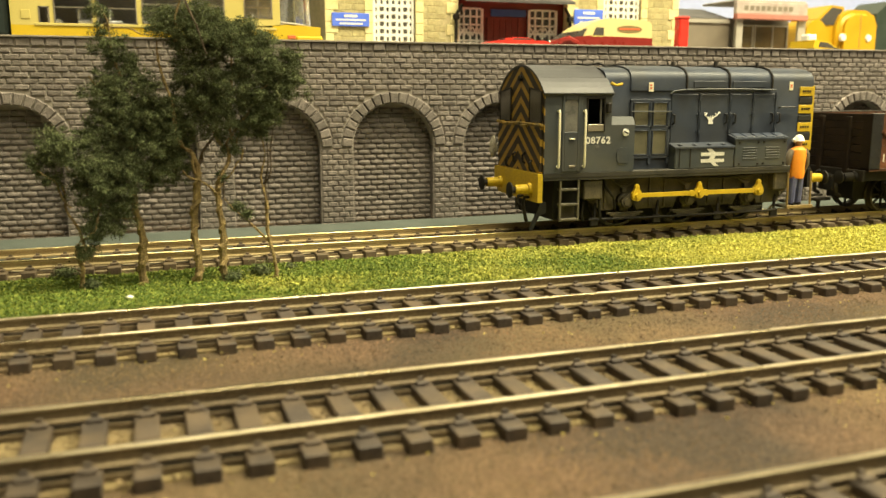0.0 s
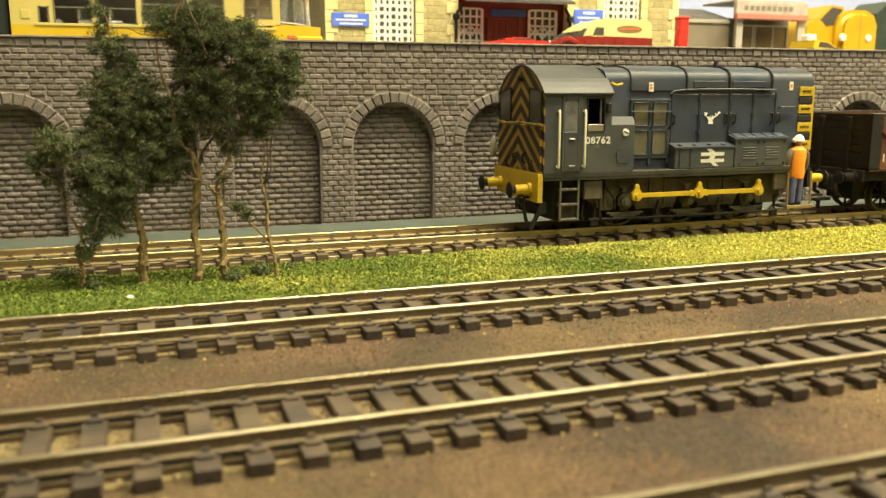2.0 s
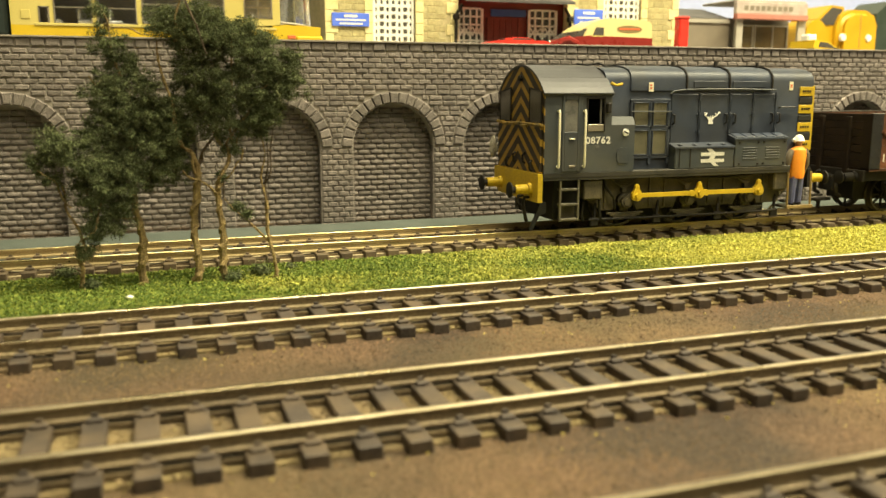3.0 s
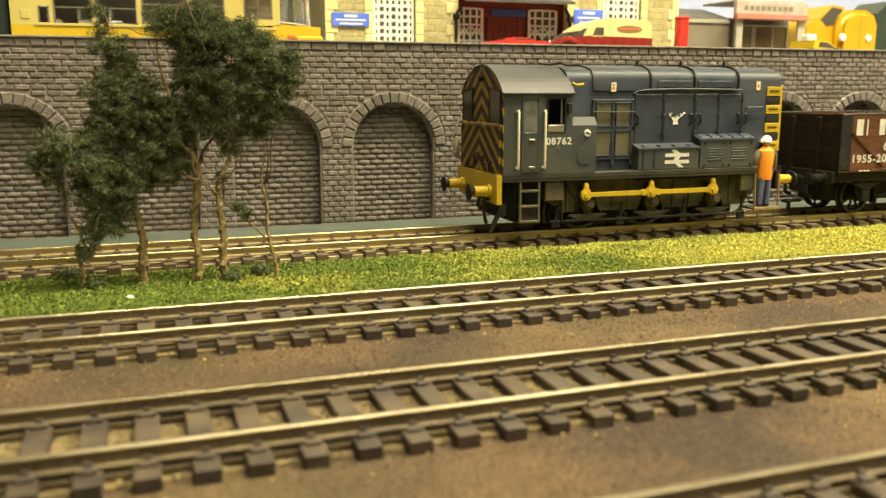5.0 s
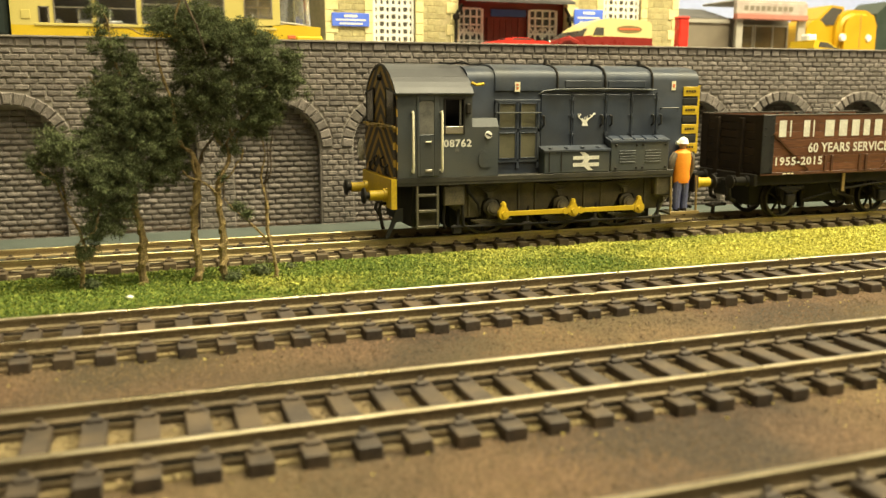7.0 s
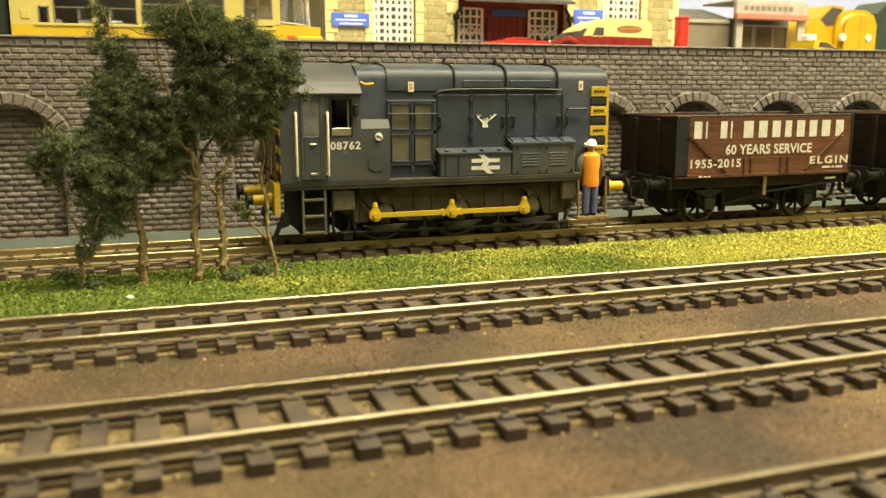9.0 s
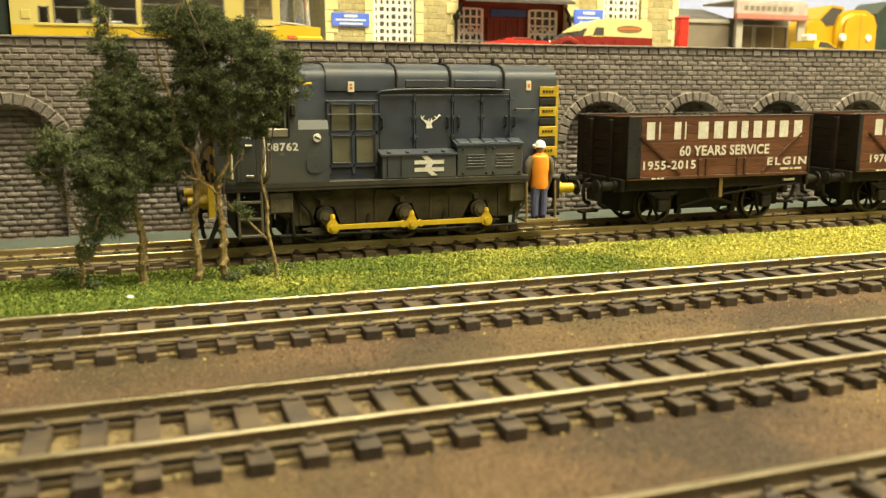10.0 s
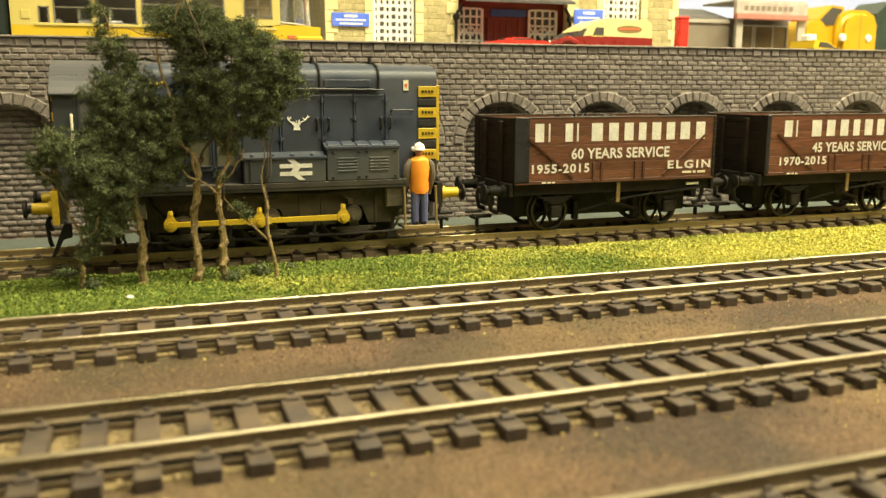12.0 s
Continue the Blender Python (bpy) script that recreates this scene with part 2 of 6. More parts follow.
# Duller, rougher copy of M_HEAD that holds back glare on the nearest track.
M_HEAD_DULL = mat("rail_head_dull", (0.20, 0.165, 0.105), (0.46, 0.39, 0.27), rough=0.4, metal=0.9, scale=40, fine=1800, bump=0.1, contrast=0.2)
# Bare brassy head, colour raised to carry its highlight line.
M_HEAD_GOLD = mat("rail_head_brassy", (0.27, 0.21, 0.10), (0.52, 0.43, 0.23), rough=0.32, metal=1.0, scale=28, fine=2500, bump=0.0, contrast=0.05)
M_BARK = mat("bark", (0.14, 0.098, 0.042), (0.36, 0.265, 0.115), contrast=0.4, rough=0.85, scale=400, fine=2500, bump=0.7, depth=0.3)
M_BARK_DARK = mat("dark_twig", (0.05, 0.035, 0.022), (0.09, 0.065, 0.04), rough=0.85, scale=400, bump=0.6)
M_FIBRE = mat("foam_fibre", (0.09, 0.095, 0.042), (0.25, 0.235, 0.12), rough=0.8, scale=120, bump=0, vary=0.3, island=True, spec=0.2)
M_LEAF = mat("leaf", (0.044, 0.060, 0.026), (0.172, 0.196, 0.090), rough=0.85, scale=120, fine=1500, bump=0, vary=0.55, island=True, spec=0.2)
M_LOCO = mat("loco_blue_grey", (0.031, 0.039, 0.058), (0.048, 0.058, 0.080), rough=0.42, scale=170, fine=3000, bump=0.08, grime=(0.066, 0.062, 0.048), grime_amount=0.45, spec=0.28)
M_LOCO_CAB = mat("loco_cab_grey", (0.042, 0.049, 0.056), (0.060, 0.067, 0.070), rough=0.5, scale=120, fine=3000, bump=0.06, grime=(0.10, 0.085, 0.055), grime_amount=0.5)
M_ROOF = mat("loco_roof_dusty", (0.037, 0.037, 0.041), (0.053, 0.052, 0.056), rough=0.48, scale=90, fine=2500, bump=0.1, grime=(0.10, 0.10, 0.10))
M_PLATE = mat("plate_edge", (0.022, 0.021, 0.017), (0.042, 0.038, 0.029), rough=0.6, scale=160, bump=0.15, grime=(0.075, 0.062, 0.04), grime_amount=0.35)
M_STEP = mat("grey_olive_step", (0.075, 0.068, 0.045), (0.115, 0.10, 0.066), rough=0.6, scale=200, bump=0.2)
M_OLIVE = mat("frame_dirt", (0.033, 0.029, 0.016), (0.100, 0.080, 0.044), rough=0.75, scale=230, contrast=0.3, fine=2500, bump=0.3, grime=(0.035, 0.03, 0.02), grime_amount=0.7)
M_BLACK = mat("black_iron", (0.012, 0.011, 0.0095), (0.022, 0.019, 0.016), rough=0.65, spec=0.2, scale=200, bump=0.15, grime=(0.05, 0.038, 0.025), grime_amount=0.3)
# Near-black colour that stands for the shade of insides and gaps.
M_DARK = mat("dark_inside", (0.011, 0.0105, 0.0095), (0.019, 0.0175, 0.015), rough=0.8, bump=0)
M_YELLOW = mat("yellow_paint", (0.50, 0.335, 0.014), (0.58, 0.40, 0.02), rough=0.45, scale=160, bump=0.08, grime=(0.34, 0.23, 0.03), grime_amount=0.45)
M_WASP = wasp_mat()
M_GRILLE = mat("grille_tan", (0.095, 0.088, 0.056), (0.14, 0.128, 0.08), rough=0.7, scale=200, fine=4000, bump=0.4)
M_WHITE = mat("white_paint", (0.78, 0.76, 0.70), (0.84, 0.82, 0.76), rough=0.5, bump=0.05)
M_LETTER = mat("letter_paint", (0.58, 0.56, 0.50), (0.67, 0.65, 0.59), rough=0.55, scale=300, bump=0.05)
M_CREAM = mat("cream_rail", (0.72, 0.66, 0.48), (0.80, 0.74, 0.56), rough=0.45, bump=0.05)
M_RED_MARK = mat("red_mark", (0.6, 0.12, 0.04), (0.65, 0.15, 0.05), rough=0.5, bump=0)
M_STEEL = mat("dull_steel", (0.30, 0.27, 0.22), (0.40, 0.36, 0.29), rough=0.4, metal=0.7, scale=300, bump=0.1)
M_BRACE = mat("brace_brown", (0.068, 0.027, 0.014), (0.105, 0.042, 0.021), rough=0.55, scale=200, bump=0.1)
M_TYRE = mat("wagon_tyre", (0.04, 0.035, 0.027), (0.085, 0.073, 0.054), rough=0.45, metal=0.5, scale=200, bump=0.1)
M_FROST = mat("frosted_pane", (0.085, 0.085, 0.08), (0.20, 0.19, 0.17), rough=0.3, scale=180, bump=0.1)
M_WAGON = mat("wagon_red_brown", (0.10, 0.036, 0.017), (0.160, 0.060, 0.028), rough=0.5, scale=260, fine=2500, bump=0.15, vary=0.16, grime=(0.075, 0.035, 0.016), grime_amount=0.6, contrast=0.3, stretch=(0.12, 1.0, 1.0))
# Wagon brown taken near black: the shade on the ends is in the colour.
M_WAGON_SHADED = mat("wagon_shaded_end", (0.013, 0.009, 0.006), (0.025, 0.017, 0.011), spec=0.15, rough=0.7, scale=150, bump=0.2, vary=0.2)
# Top edge colour: dust, plus lightening for the light falling on it.
M_RIM = mat("dusty_lit_rim", (0.045, 0.036, 0.028), (0.085, 0.07, 0.055), rough=0.7, scale=150, bump=0.2)
M_IRON_BLUE = mat("corner_iron", (0.013, 0.0135, 0.015), (0.024, 0.024, 0.025), rough=0.45, scale=200, bump=0.1)
M_OCHRE = mat("ochre_edge", (0.19, 0.13, 0.05), (0.26, 0.18, 0.07), rough=0.6, bump=0.1)
M_COAL = mat("coal", (0.018, 0.017, 0.015), (0.075, 0.068, 0.06), rough=0.5, scale=500, bump=0.4, vary=0.3, island=True)
M_ORANGE = mat("orange_vest", (0.87, 0.26, 0.015), (0.92, 0.34, 0.03), rough=0.6, contrast=0.05, scale=300, bump=0.1)
M_JEANS = mat("blue_trousers", (0.10, 0.11, 0.24), (0.15, 0.16, 0.32), rough=0.75, scale=300, bump=0.2)
M_SLEEVE = mat("grey_brown_sleeve", (0.13, 0.105, 0.075), (0.19, 0.155, 0.11), rough=0.75, bump=0.2)
M_SKIN = mat("flesh_paint", (0.45, 0.25, 0.14), (0.5, 0.28, 0.16), rough=0.6, bump=0.05)
M_VAN_CREAM = mat("van_cream", (0.66, 0.56, 0.25), (0.72, 0.61, 0.30), rough=0.35, scale=60, bump=0.03, contrast=0.05)
M_BUS_CREAM = mat("bus_cream", (0.54, 0.45, 0.135), (0.60, 0.50, 0.165), rough=0.35, scale=60, bump=0.03, contrast=0.05)
M_BUS_YELLOW = mat("bus_yellow", (0.58, 0.39, 0.02), (0.64, 0.44, 0.028), rough=0.35, scale=60, bump=0.03, contrast=0.05)
M_RUBBER = mat("rubber", (0.02, 0.02, 0.02), (0.03, 0.03, 0.03), rough=0.8, bump=0.1)
M_GLASS = glass_mat("window_glass", (0.9, 0.92, 0.92))
M_GLASS_DARK = mat("dark_glass", (0.06, 0.055, 0.05), (0.10, 0.09, 0.08), rough=0.12, scale=40, bump=0, spec=0.6)
# Seats and inner side greyed and lightened to imitate reflections in the glass.
M_SEAT = mat("bus_interior", (0.27, 0.27, 0.29), (0.42, 0.41, 0.42), rough=0.8, scale=60)
M_STONE = mat("station_stone", (0.35, 0.30, 0.14), (0.45, 0.39, 0.20), rough=0.85, scale=160, fine=900, bump=0.4, vary=0.12)
M_STONE_BACK = mat("station_mortar", (0.42, 0.36, 0.18), (0.49, 0.43, 0.24), rough=0.9, scale=160, fine=900, bump=0.4)
M_QUOIN = mat("quoin_stone", (0.68, 0.58, 0.28), (0.76, 0.67, 0.36), rough=0.8, scale=160, bump=0.2, vary=0.1)
M_SIGN = mat("blue_sign", (0.08, 0.16, 0.76), (0.11, 0.20, 0.82), rough=0.4, bump=0, contrast=0.05)
M_SIGN_DARK = mat("dark_blue_sign", (0.03, 0.07, 0.25), (0.04, 0.09, 0.3), rough=0.4, bump=0)
M_DOOR_RED = mat("maroon_door", (0.16, 0.025, 0.015), (0.2, 0.035, 0.02), rough=0.5, scale=120, bump=0.1)
M_SLATE = mat("slate", (0.055, 0.053, 0.055), (0.10, 0.095, 0.095), rough=0.7, scale=120, bump=0.2)
M_RED = mat("bright_red", (0.62, 0.03, 0.02), (0.68, 0.045, 0.03), rough=0.35, bump=0.02, contrast=0.05)
M_MAROON = mat("van_maroon", (0.20, 0.018, 0.014), (0.25, 0.025, 0.02), rough=0.3, bump=0.02, contrast=0.05)
M_KIOSK = mat("kiosk_wall", (0.17, 0.14, 0.105), (0.22, 0.185, 0.14), rough=0.8, scale=100, bump=0.15, contrast=0.05)
M_KIOSK_PANE = mat("kiosk_pane", (0.10, 0.075, 0.04), (0.19, 0.14, 0.07), rough=0.2, scale=60, bump=0)
M_KIOSK_TRIM = mat("kiosk_trim", (0.34, 0.31, 0.265), (0.41, 0.375, 0.325), rough=0.7, scale=100, bump=0.1, contrast=0.05)
M_FASCIA = mat("faded_fascia", (0.36, 0.29, 0.26), (0.47, 0.42, 0.38), rough=0.7, scale=220, bump=0.1)
M_AWN_RED = mat("awning_red", (0.40, 0.15, 0.115), (0.46, 0.19, 0.15), rough=0.7, scale=150, bump=0.1)
M_DIESEL = mat("diesel_yellow", (0.50, 0.285, 0.009), (0.58, 0.345, 0.014), rough=0.4, scale=60, bump=0.03, grime=(0.5, 0.22, 0.02), grime_amount=0.4, contrast=0.05)
M_SKY = mat("painted_sky", (0.40, 0.46, 0.78), (0.50, 0.55, 0.82), rough=0.9, scale=4, fine=200, bump=0, contrast=0.05)
M_HALL = mat("hall_paint", (0.42, 0.40, 0.35), (0.48, 0.455, 0.40), rough=0.9, scale=2, fine=60, bump=0)
M_ROAD = mat("terrace_road", (0.16, 0.15, 0.135), (0.22, 0.205, 0.185), rough=0.9, scale=60, fine=1200, bump=0.4)
M_BOARD = mat("baseboard_ply", (0.28, 0.2, 0.11), (0.36, 0.26, 0.15), rough=0.7, scale=20)

# ---- the baseboard and what lies on it ----
def ground_sheet():
    bm = fresh()
    xs, ys = np.linspace(-320, 760, 181), np.linspace(-60, 300, 91)
    grid = [[bm.verts.new((x, y, Z_GROUND + 0.35 * noise.noise((x * 0.06, y * 0.06, 3)) + 0.15 * noise.noise((x * 0.3, y * 0.3, 7)) - 0.1)) for x in xs] for y in ys]
    for j in range(len(ys) - 1):
        for i in range(len(xs) - 1):
            bm.faces.new((grid[j][i], grid[j][i + 1], grid[j + 1][i + 1], grid[j + 1][i]))
    ob = new("ground", mesh_of("ground", bm, M_GROUND, True))
    tagged(ob, "brown earth scatter glued over the model railway baseboard", "ground", kind="structure")
    for x in (-300, 740):
        for y in (-40, 670):
            leg = new("trestle_leg", mesh_of("trestle_leg", a_box(x - 22, x + 22, y - 22, y + 22, -780, -30, 2.0), M_BOARD))
            tagged(leg, "square wooden leg under the baseboard", "leg", kind="structure")
    base = new("baseboard", mesh_of("baseboard", a_box(-330, 770, -70, 700, -30, -5.7), M_BOARD))
    tagged(base, "plywood baseboard under the model railway", "baseboard", kind="structure")
    path = new("pavement", mesh_of("pavement", a_box(-320, 760, 266.5, 302.5, -5.7, -3.95, 0.15), M_PATH))
    tagged(path, "smooth grey-green path strip along the wall foot", "pavement", kind="structure")


ground_sheet()

# ---- retaining wall: local x along the wall, local -y towards the tracks ----
ARCH_0, ARCH_STEP, ARCH_HALF, RING = -40.18, 41.744, 15.0, 4.2
SPRING_Z, WALL_FOOT, WALL_TOP, RECESS = 23.3, -5.47, 56.6, 4.2
COURSE, BRICK = 1.87, 4.64
WALL_FROM, WALL_TO = -3, 13


def block_steps(proud, rounded):
    """Inset and depth of a block's rings, from its joint to its face."""
    if rounded:
        return ((0.0, 0.2), (0.04, -0.25 * proud), (0.2, -0.7 * proud), (0.5, -proud))
    return ((0.0, 0.2), (0.02, -0.5 * proud), (0.12, -0.88 * proud), (0.34, -proud))


def brick_mesh(length, height, name="brick", material=None, proud=0.54, rounded=False):
    """A rock-faced block: foot on y = 0, face towards -y."""
    bm = fresh()
    rows = []
    for inset, y in block_steps(proud, rounded):
        a, h = length / 2 - inset, height / 2 - inset
        rows.append([bm.verts.new((sx * a, y, sz * h)) for sx, sz in ((-1, -1), (1, -1), (1, 1), (-1, 1))])
    for r, s in zip(rows, rows[1:]):
        for k in range(4):
            bm.faces.new((r[k], r[(k + 1) % 4], s[(k + 1) % 4], s[k]))
    bm.faces.new(rows[-1])
    return mesh_of(name, bm, material or M_WALL, "round" if rounded else False)


def joined_bricks(name, blocks, material, parent):
    """The rest of the blocks as one mesh: (x, y, z, length, height)."""
    rng = random.Random(4)
    verts, faces, smooth = [], [], []
    for x, y, z, length, height in blocks:
        n = len(verts)
        proud = (0.8 if y > 1 else 0.54) * rng.uniform(0.7, 1.2)
        rounded = y > 1
        for inset, yy in block_steps(proud, rounded):
            a, h = max(length / 2 - inset, 0.05), max(height / 2 - inset, 0.05)
            dx, dz = (rng.uniform(-0.14, 0.14), rng.uniform(-0.09, 0.09)) if inset > 0.1 else (0, 0)
            verts += [((x + dx + sx * a) * MM, (y + yy) * MM, (z + dz + sz * h) * MM) for sx, sz in ((-1, -1), (1, -1), (1, 1), (-1, 1))]
        for r in (0, 4, 8):
            for k in range(4):
                faces.append((n + r + k, n + r + (k + 1) % 4, n + r + 4 + (k + 1) % 4, n + r + 4 + k))
        faces.append((n + 12, n + 13, n + 14, n + 15))
        smooth += [rounded] * 13
    me = bpy.data.meshes.new(name)
    me.from_pydata(verts, [], faces)
    me.materials.append(material)
    me.polygons.foreach_set("use_smooth", smooth)
    ob = new(name, me)
    ob.parent = parent
    return tagged(ob, kind="stuff")


def retaining_wall():
    wall = thing("wall_north", "dark grey rusticated stone retaining wall with blind arches", "wall", 0, 303.2, 0, -0.885, kind="structure")
    x_lo, x_hi = ARCH_0 + ARCH_STEP * (WALL_FROM - 0.5), ARCH_0 + ARCH_STEP * (WALL_TO + 0.5)
    # mortar bed with the arched recesses cut through it
    for i in range(WALL_FROM, WALL_TO + 1):
        c = ARCH_0 + ARCH_STEP * i
        half = ARCH_STEP / 2
        outline = [(c - half, WALL_FOOT), (c - ARCH_HALF, WALL_FOOT), (c - ARCH_HALF, SPRING_Z)]
        outline += [(c - ARCH_HALF * math.cos(a), SPRING_Z + ARCH_HALF * math.sin(a)) for a in (math.pi * k / 20 for k in range(1, 20))]
        outline += [(c + ARCH_HALF, SPRING_Z), (c + ARCH_HALF, WALL_FOOT), (c + half, WALL_FOOT), (c + half, WALL_TOP), (c - half, WALL_TOP)]
        part("wall_bay", prism(fresh(), outline, "y", 0.0, RECESS + 0.3), M_MORTAR, wall)
        for s in (-1, 1):
            lining = fresh()
            z = WALL_FOOT
            while z < SPRING_Z - 0.5:
                box(lining, min(c + s * 14.75, c + s * 15.02), max(c + s * 14.75, c + s * 15.02), -0.1, RECESS - 0.1, z + 0.08, min(z + COURSE * 2, SPRING_Z) - 0.08)
                z += COURSE * 2
            part("jamb", lining, M_WALL_JOINED, wall)
    part("recess_backing", a_box(x_lo, x_hi, RECESS, RECESS + 3, WALL_FOOT, WALL_TOP), M_MORTAR, wall)
    part("coping_backing", a_box(x_lo, x_hi, 0.0, 5.5, WALL_TOP - 0.05, 59.25), M_MORTAR, wall)
    part("coping_strip", a_box(x_lo, x_hi, -1.1, 6.0, 59.25, 60.0, 0.2), M_COPING, wall, "thin dark coping edge")
    blocks = []
    row, z = 1, WALL_FOOT + COURSE / 2
    while z < WALL_TOP - 0.3:
        h = COURSE - 0.34
        for i in range(WALL_FROM, WALL_TO + 1):
            c = ARCH_0 + ARCH_STEP * i
            low = z - COURSE / 2
            # width kept free for the arch, ring included, at the lower edge of the course
            if z < SPRING_Z:
                free = ARCH_HALF
            elif low - SPRING_Z < ARCH_HALF + RING:
                free = math.sqrt(max((ARCH_HALF + RING) ** 2 - max(low - SPRING_Z, 0) ** 2, 0))
            else:
                free = 0.0
            # the run of blocks from this arch to the next
            s0, s1 = c + free, c + ARCH_STEP - free
            if free < 0.8:
                s0, s1 = c, c + ARCH_STEP
                step = ARCH_STEP / 9
                cuts = [s0 + step * (k + (0.5 if row % 2 else 0)) for k in range(10)]
                runs = list(zip(cuts, cuts[1:]))
            else:
                count = max(round((s1 - s0) / BRICK), 1)
                step = (s1 - s0) / count
                cuts = [s0 + step * k for k in range(count + 1)] if row % 2 == 0 else [s0] + [s0 + step * (k + 0.5) for k in range(count)] + [s1]
                runs = list(zip(cuts, cuts[1:]))
            for p, q in runs:
                blocks.append(((p + q) / 2, 0.0, z, q - p - 0.46, h))
            # the blind panel inside the arch
            if z < SPRING_Z:
                inner = ARCH_HALF
            else:
                inner = math.sqrt(max(ARCH_HALF ** 2 - (z - SPRING_Z) ** 2, 0))
            if inner > 1:
                x = c - inner - (BRICK / 2 if row % 2 else 0)
                while x < c + inner:
                    p, q = max(x, c - inner), min(x + BRICK, c + inner)
                    if q - p > 0.9:
                        blocks.append(((p + q) / 2, RECESS, z - 0.6, q - p - 0.24, h + 0.16))
                    x += BRICK
        z += COURSE
        row += 1
    # coping course of larger blocks
    x = x_lo
    while x < x_hi:
        blocks.append((x + 2.2, -0.1, 58.0, 3.95, 2.6))
        x += 4.4
    near, rest = [], []
    for b in blocks:
        (near if 44 < b[0] < 112 and len(near) < 300 else rest).append(b)
    shared = {}
    for b in near:
        key = (round(b[3], 2), round(b[4], 2), b[1] > 1)
        if key not in shared:
            shared[key] = brick_mesh(b[3], b[4], proud=0.8 if b[1] > 1 else 0.54, rounded=b[1] > 1)
        piece("brick", shared[key], wall, b[0], b[1], b[2])
    joined_bricks("bricks", rest, M_WALL_JOINED, wall)
    # arch rings, one voussoir a piece
    count = 17
    bm = fresh()
    t = math.pi / count / 2 * 0.93
    outs = []
    for inset, y in ((0.0, 0.4), (0.05, -0.6), (0.35, -0.95)):
        r0, r1, w = ARCH_HALF + 0.35 + inset, ARCH_HALF + RING - inset, t - inset / 17
        outs.append([bm.verts.new((r * math.sin(a), y, r * math.cos(a))) for r, a in ((r0, -w), (r0, w), (r1, w), (r1, -w))])
    for r, s in zip(outs, outs[1:]):
        for k in range(4):
            bm.faces.new((r[k], r[(k + 1) % 4], s[(k + 1) % 4], s[k]))
    bm.faces.new(outs[-1])
    bmesh.ops.recalc_face_normals(bm, faces=bm.faces)
    wedge = mesh_of("voussoir", bm, M_WALL)
    for i in range(WALL_FROM + 1, WALL_TO):
        c = ARCH_0 + ARCH_STEP * i
        for k in range(count):
            ob = piece("voussoir", wedge, wall, c, 0, SPRING_Z)
            ob.rotation_euler[1] = -math.pi / 2 + math.pi * (k + 0.5) / count


# ---- tracks ----
def rail_profile():
    return [(-1.0, -2.45), (1.0, -2.45), (1.0, -2.1), (0.3, -1.8), (0.3, -0.95), (0.44, -0.75), (0.44, -0.4), (-0.44, -0.4), (-0.44, -0.75), (-0.3, -0.95), (-0.3, -1.8), (-1.0, -2.1)]


def sleeper_mesh(material):
    bm = box(fresh(), -1.7, 1.7, -13.7, 13.7, -4.6, -2.5, 0.18)
    for side in (-1, 1):
        y = side * 8.72
        for s in (-1, 1):
            box(bm, -1.15, 1.15, y + s * 1.5 - 0.62, y + s * 1.5 + 0.62, -2.55, -1.85, 0.22)
            box(bm, -0.5, 0.5, y + s * 0.75 - 0.25, y + s * 0.75 + 0.25, -2.55, -1.35, 0.1)
    return mesh_of("sleeper", bm, material)


def railway_tracks():
    # dusty: back track sleepers, their colour also lightened as if lit
    plain, dusty = sleeper_mesh(M_SLEEPER), sleeper_mesh(M_SLEEPER_LIGHT)
    rng = random.Random(9)
    for y, phase, pitch, x0, x1, side, words in (
            (Y_TRACK[0], 107.66, 6.886, -120, 560, M_RAIL_GOLD, "model railway track with brassy rails along the wall"),
            (Y_TRACK[1], -22.62, 6.909, -120, 520, M_RAIL_LIT, "brown-sleepered model railway track beside the turf"),
            (Y_TRACK[2], -9.08, 6.909, -110, 420, M_RAIL, "brown-sleepered model railway track on bare earth"),
            (Y_TRACK[3], -4.0, 6.909, -90, 340, M_RAIL, "model railway track on bare earth at the layout edge")):
        track = thing("railway_track", words, "railway track", 0, y, 0, group="parallel railway tracks")
        for s in (-1, 1):
            c = s * 8.72
            bar = part("rail", prism(fresh(), [(c + a, b) for a, b in rail_profile()], "x", x0, x1), side, track)
            part("rail_head", a_box(x0, x1, c - 0.48, c + 0.48, -0.45, 0.0, 0.1), M_HEAD_GOLD if side is M_RAIL_GOLD else (M_HEAD_DULL if y == Y_TRACK[3] else M_HEAD), bar, "polished nickel running surface")
            web = fresh()
            box(web, x0, x1, c - 1.35, c + 1.35, -3.9, -3.2)
            part("tie_web", web, M_RAIL, track)
        bed = part("ballast_bed", a_box(x0, x1, -11.5, 11.5, -4.9, -3.72 if side is M_RAIL_GOLD else -4.15, 0.1), M_BALLAST_PALE if side is M_RAIL_GOLD else M_BALLAST, track, "fine tan ballast between sleepers")
        tagged(bed, kind="stuff")
        k = math.ceil((x0 - phase) / pitch)
        while phase + k * pitch < x1:
            piece("sleeper", dusty if side is M_RAIL_GOLD else plain, track, phase + k * pitch + rng.uniform(-0.15, 0.15), rng.uniform(-0.15, 0.15), 0, radians(rng.uniform(-0.7, 0.7)))
            k += 1


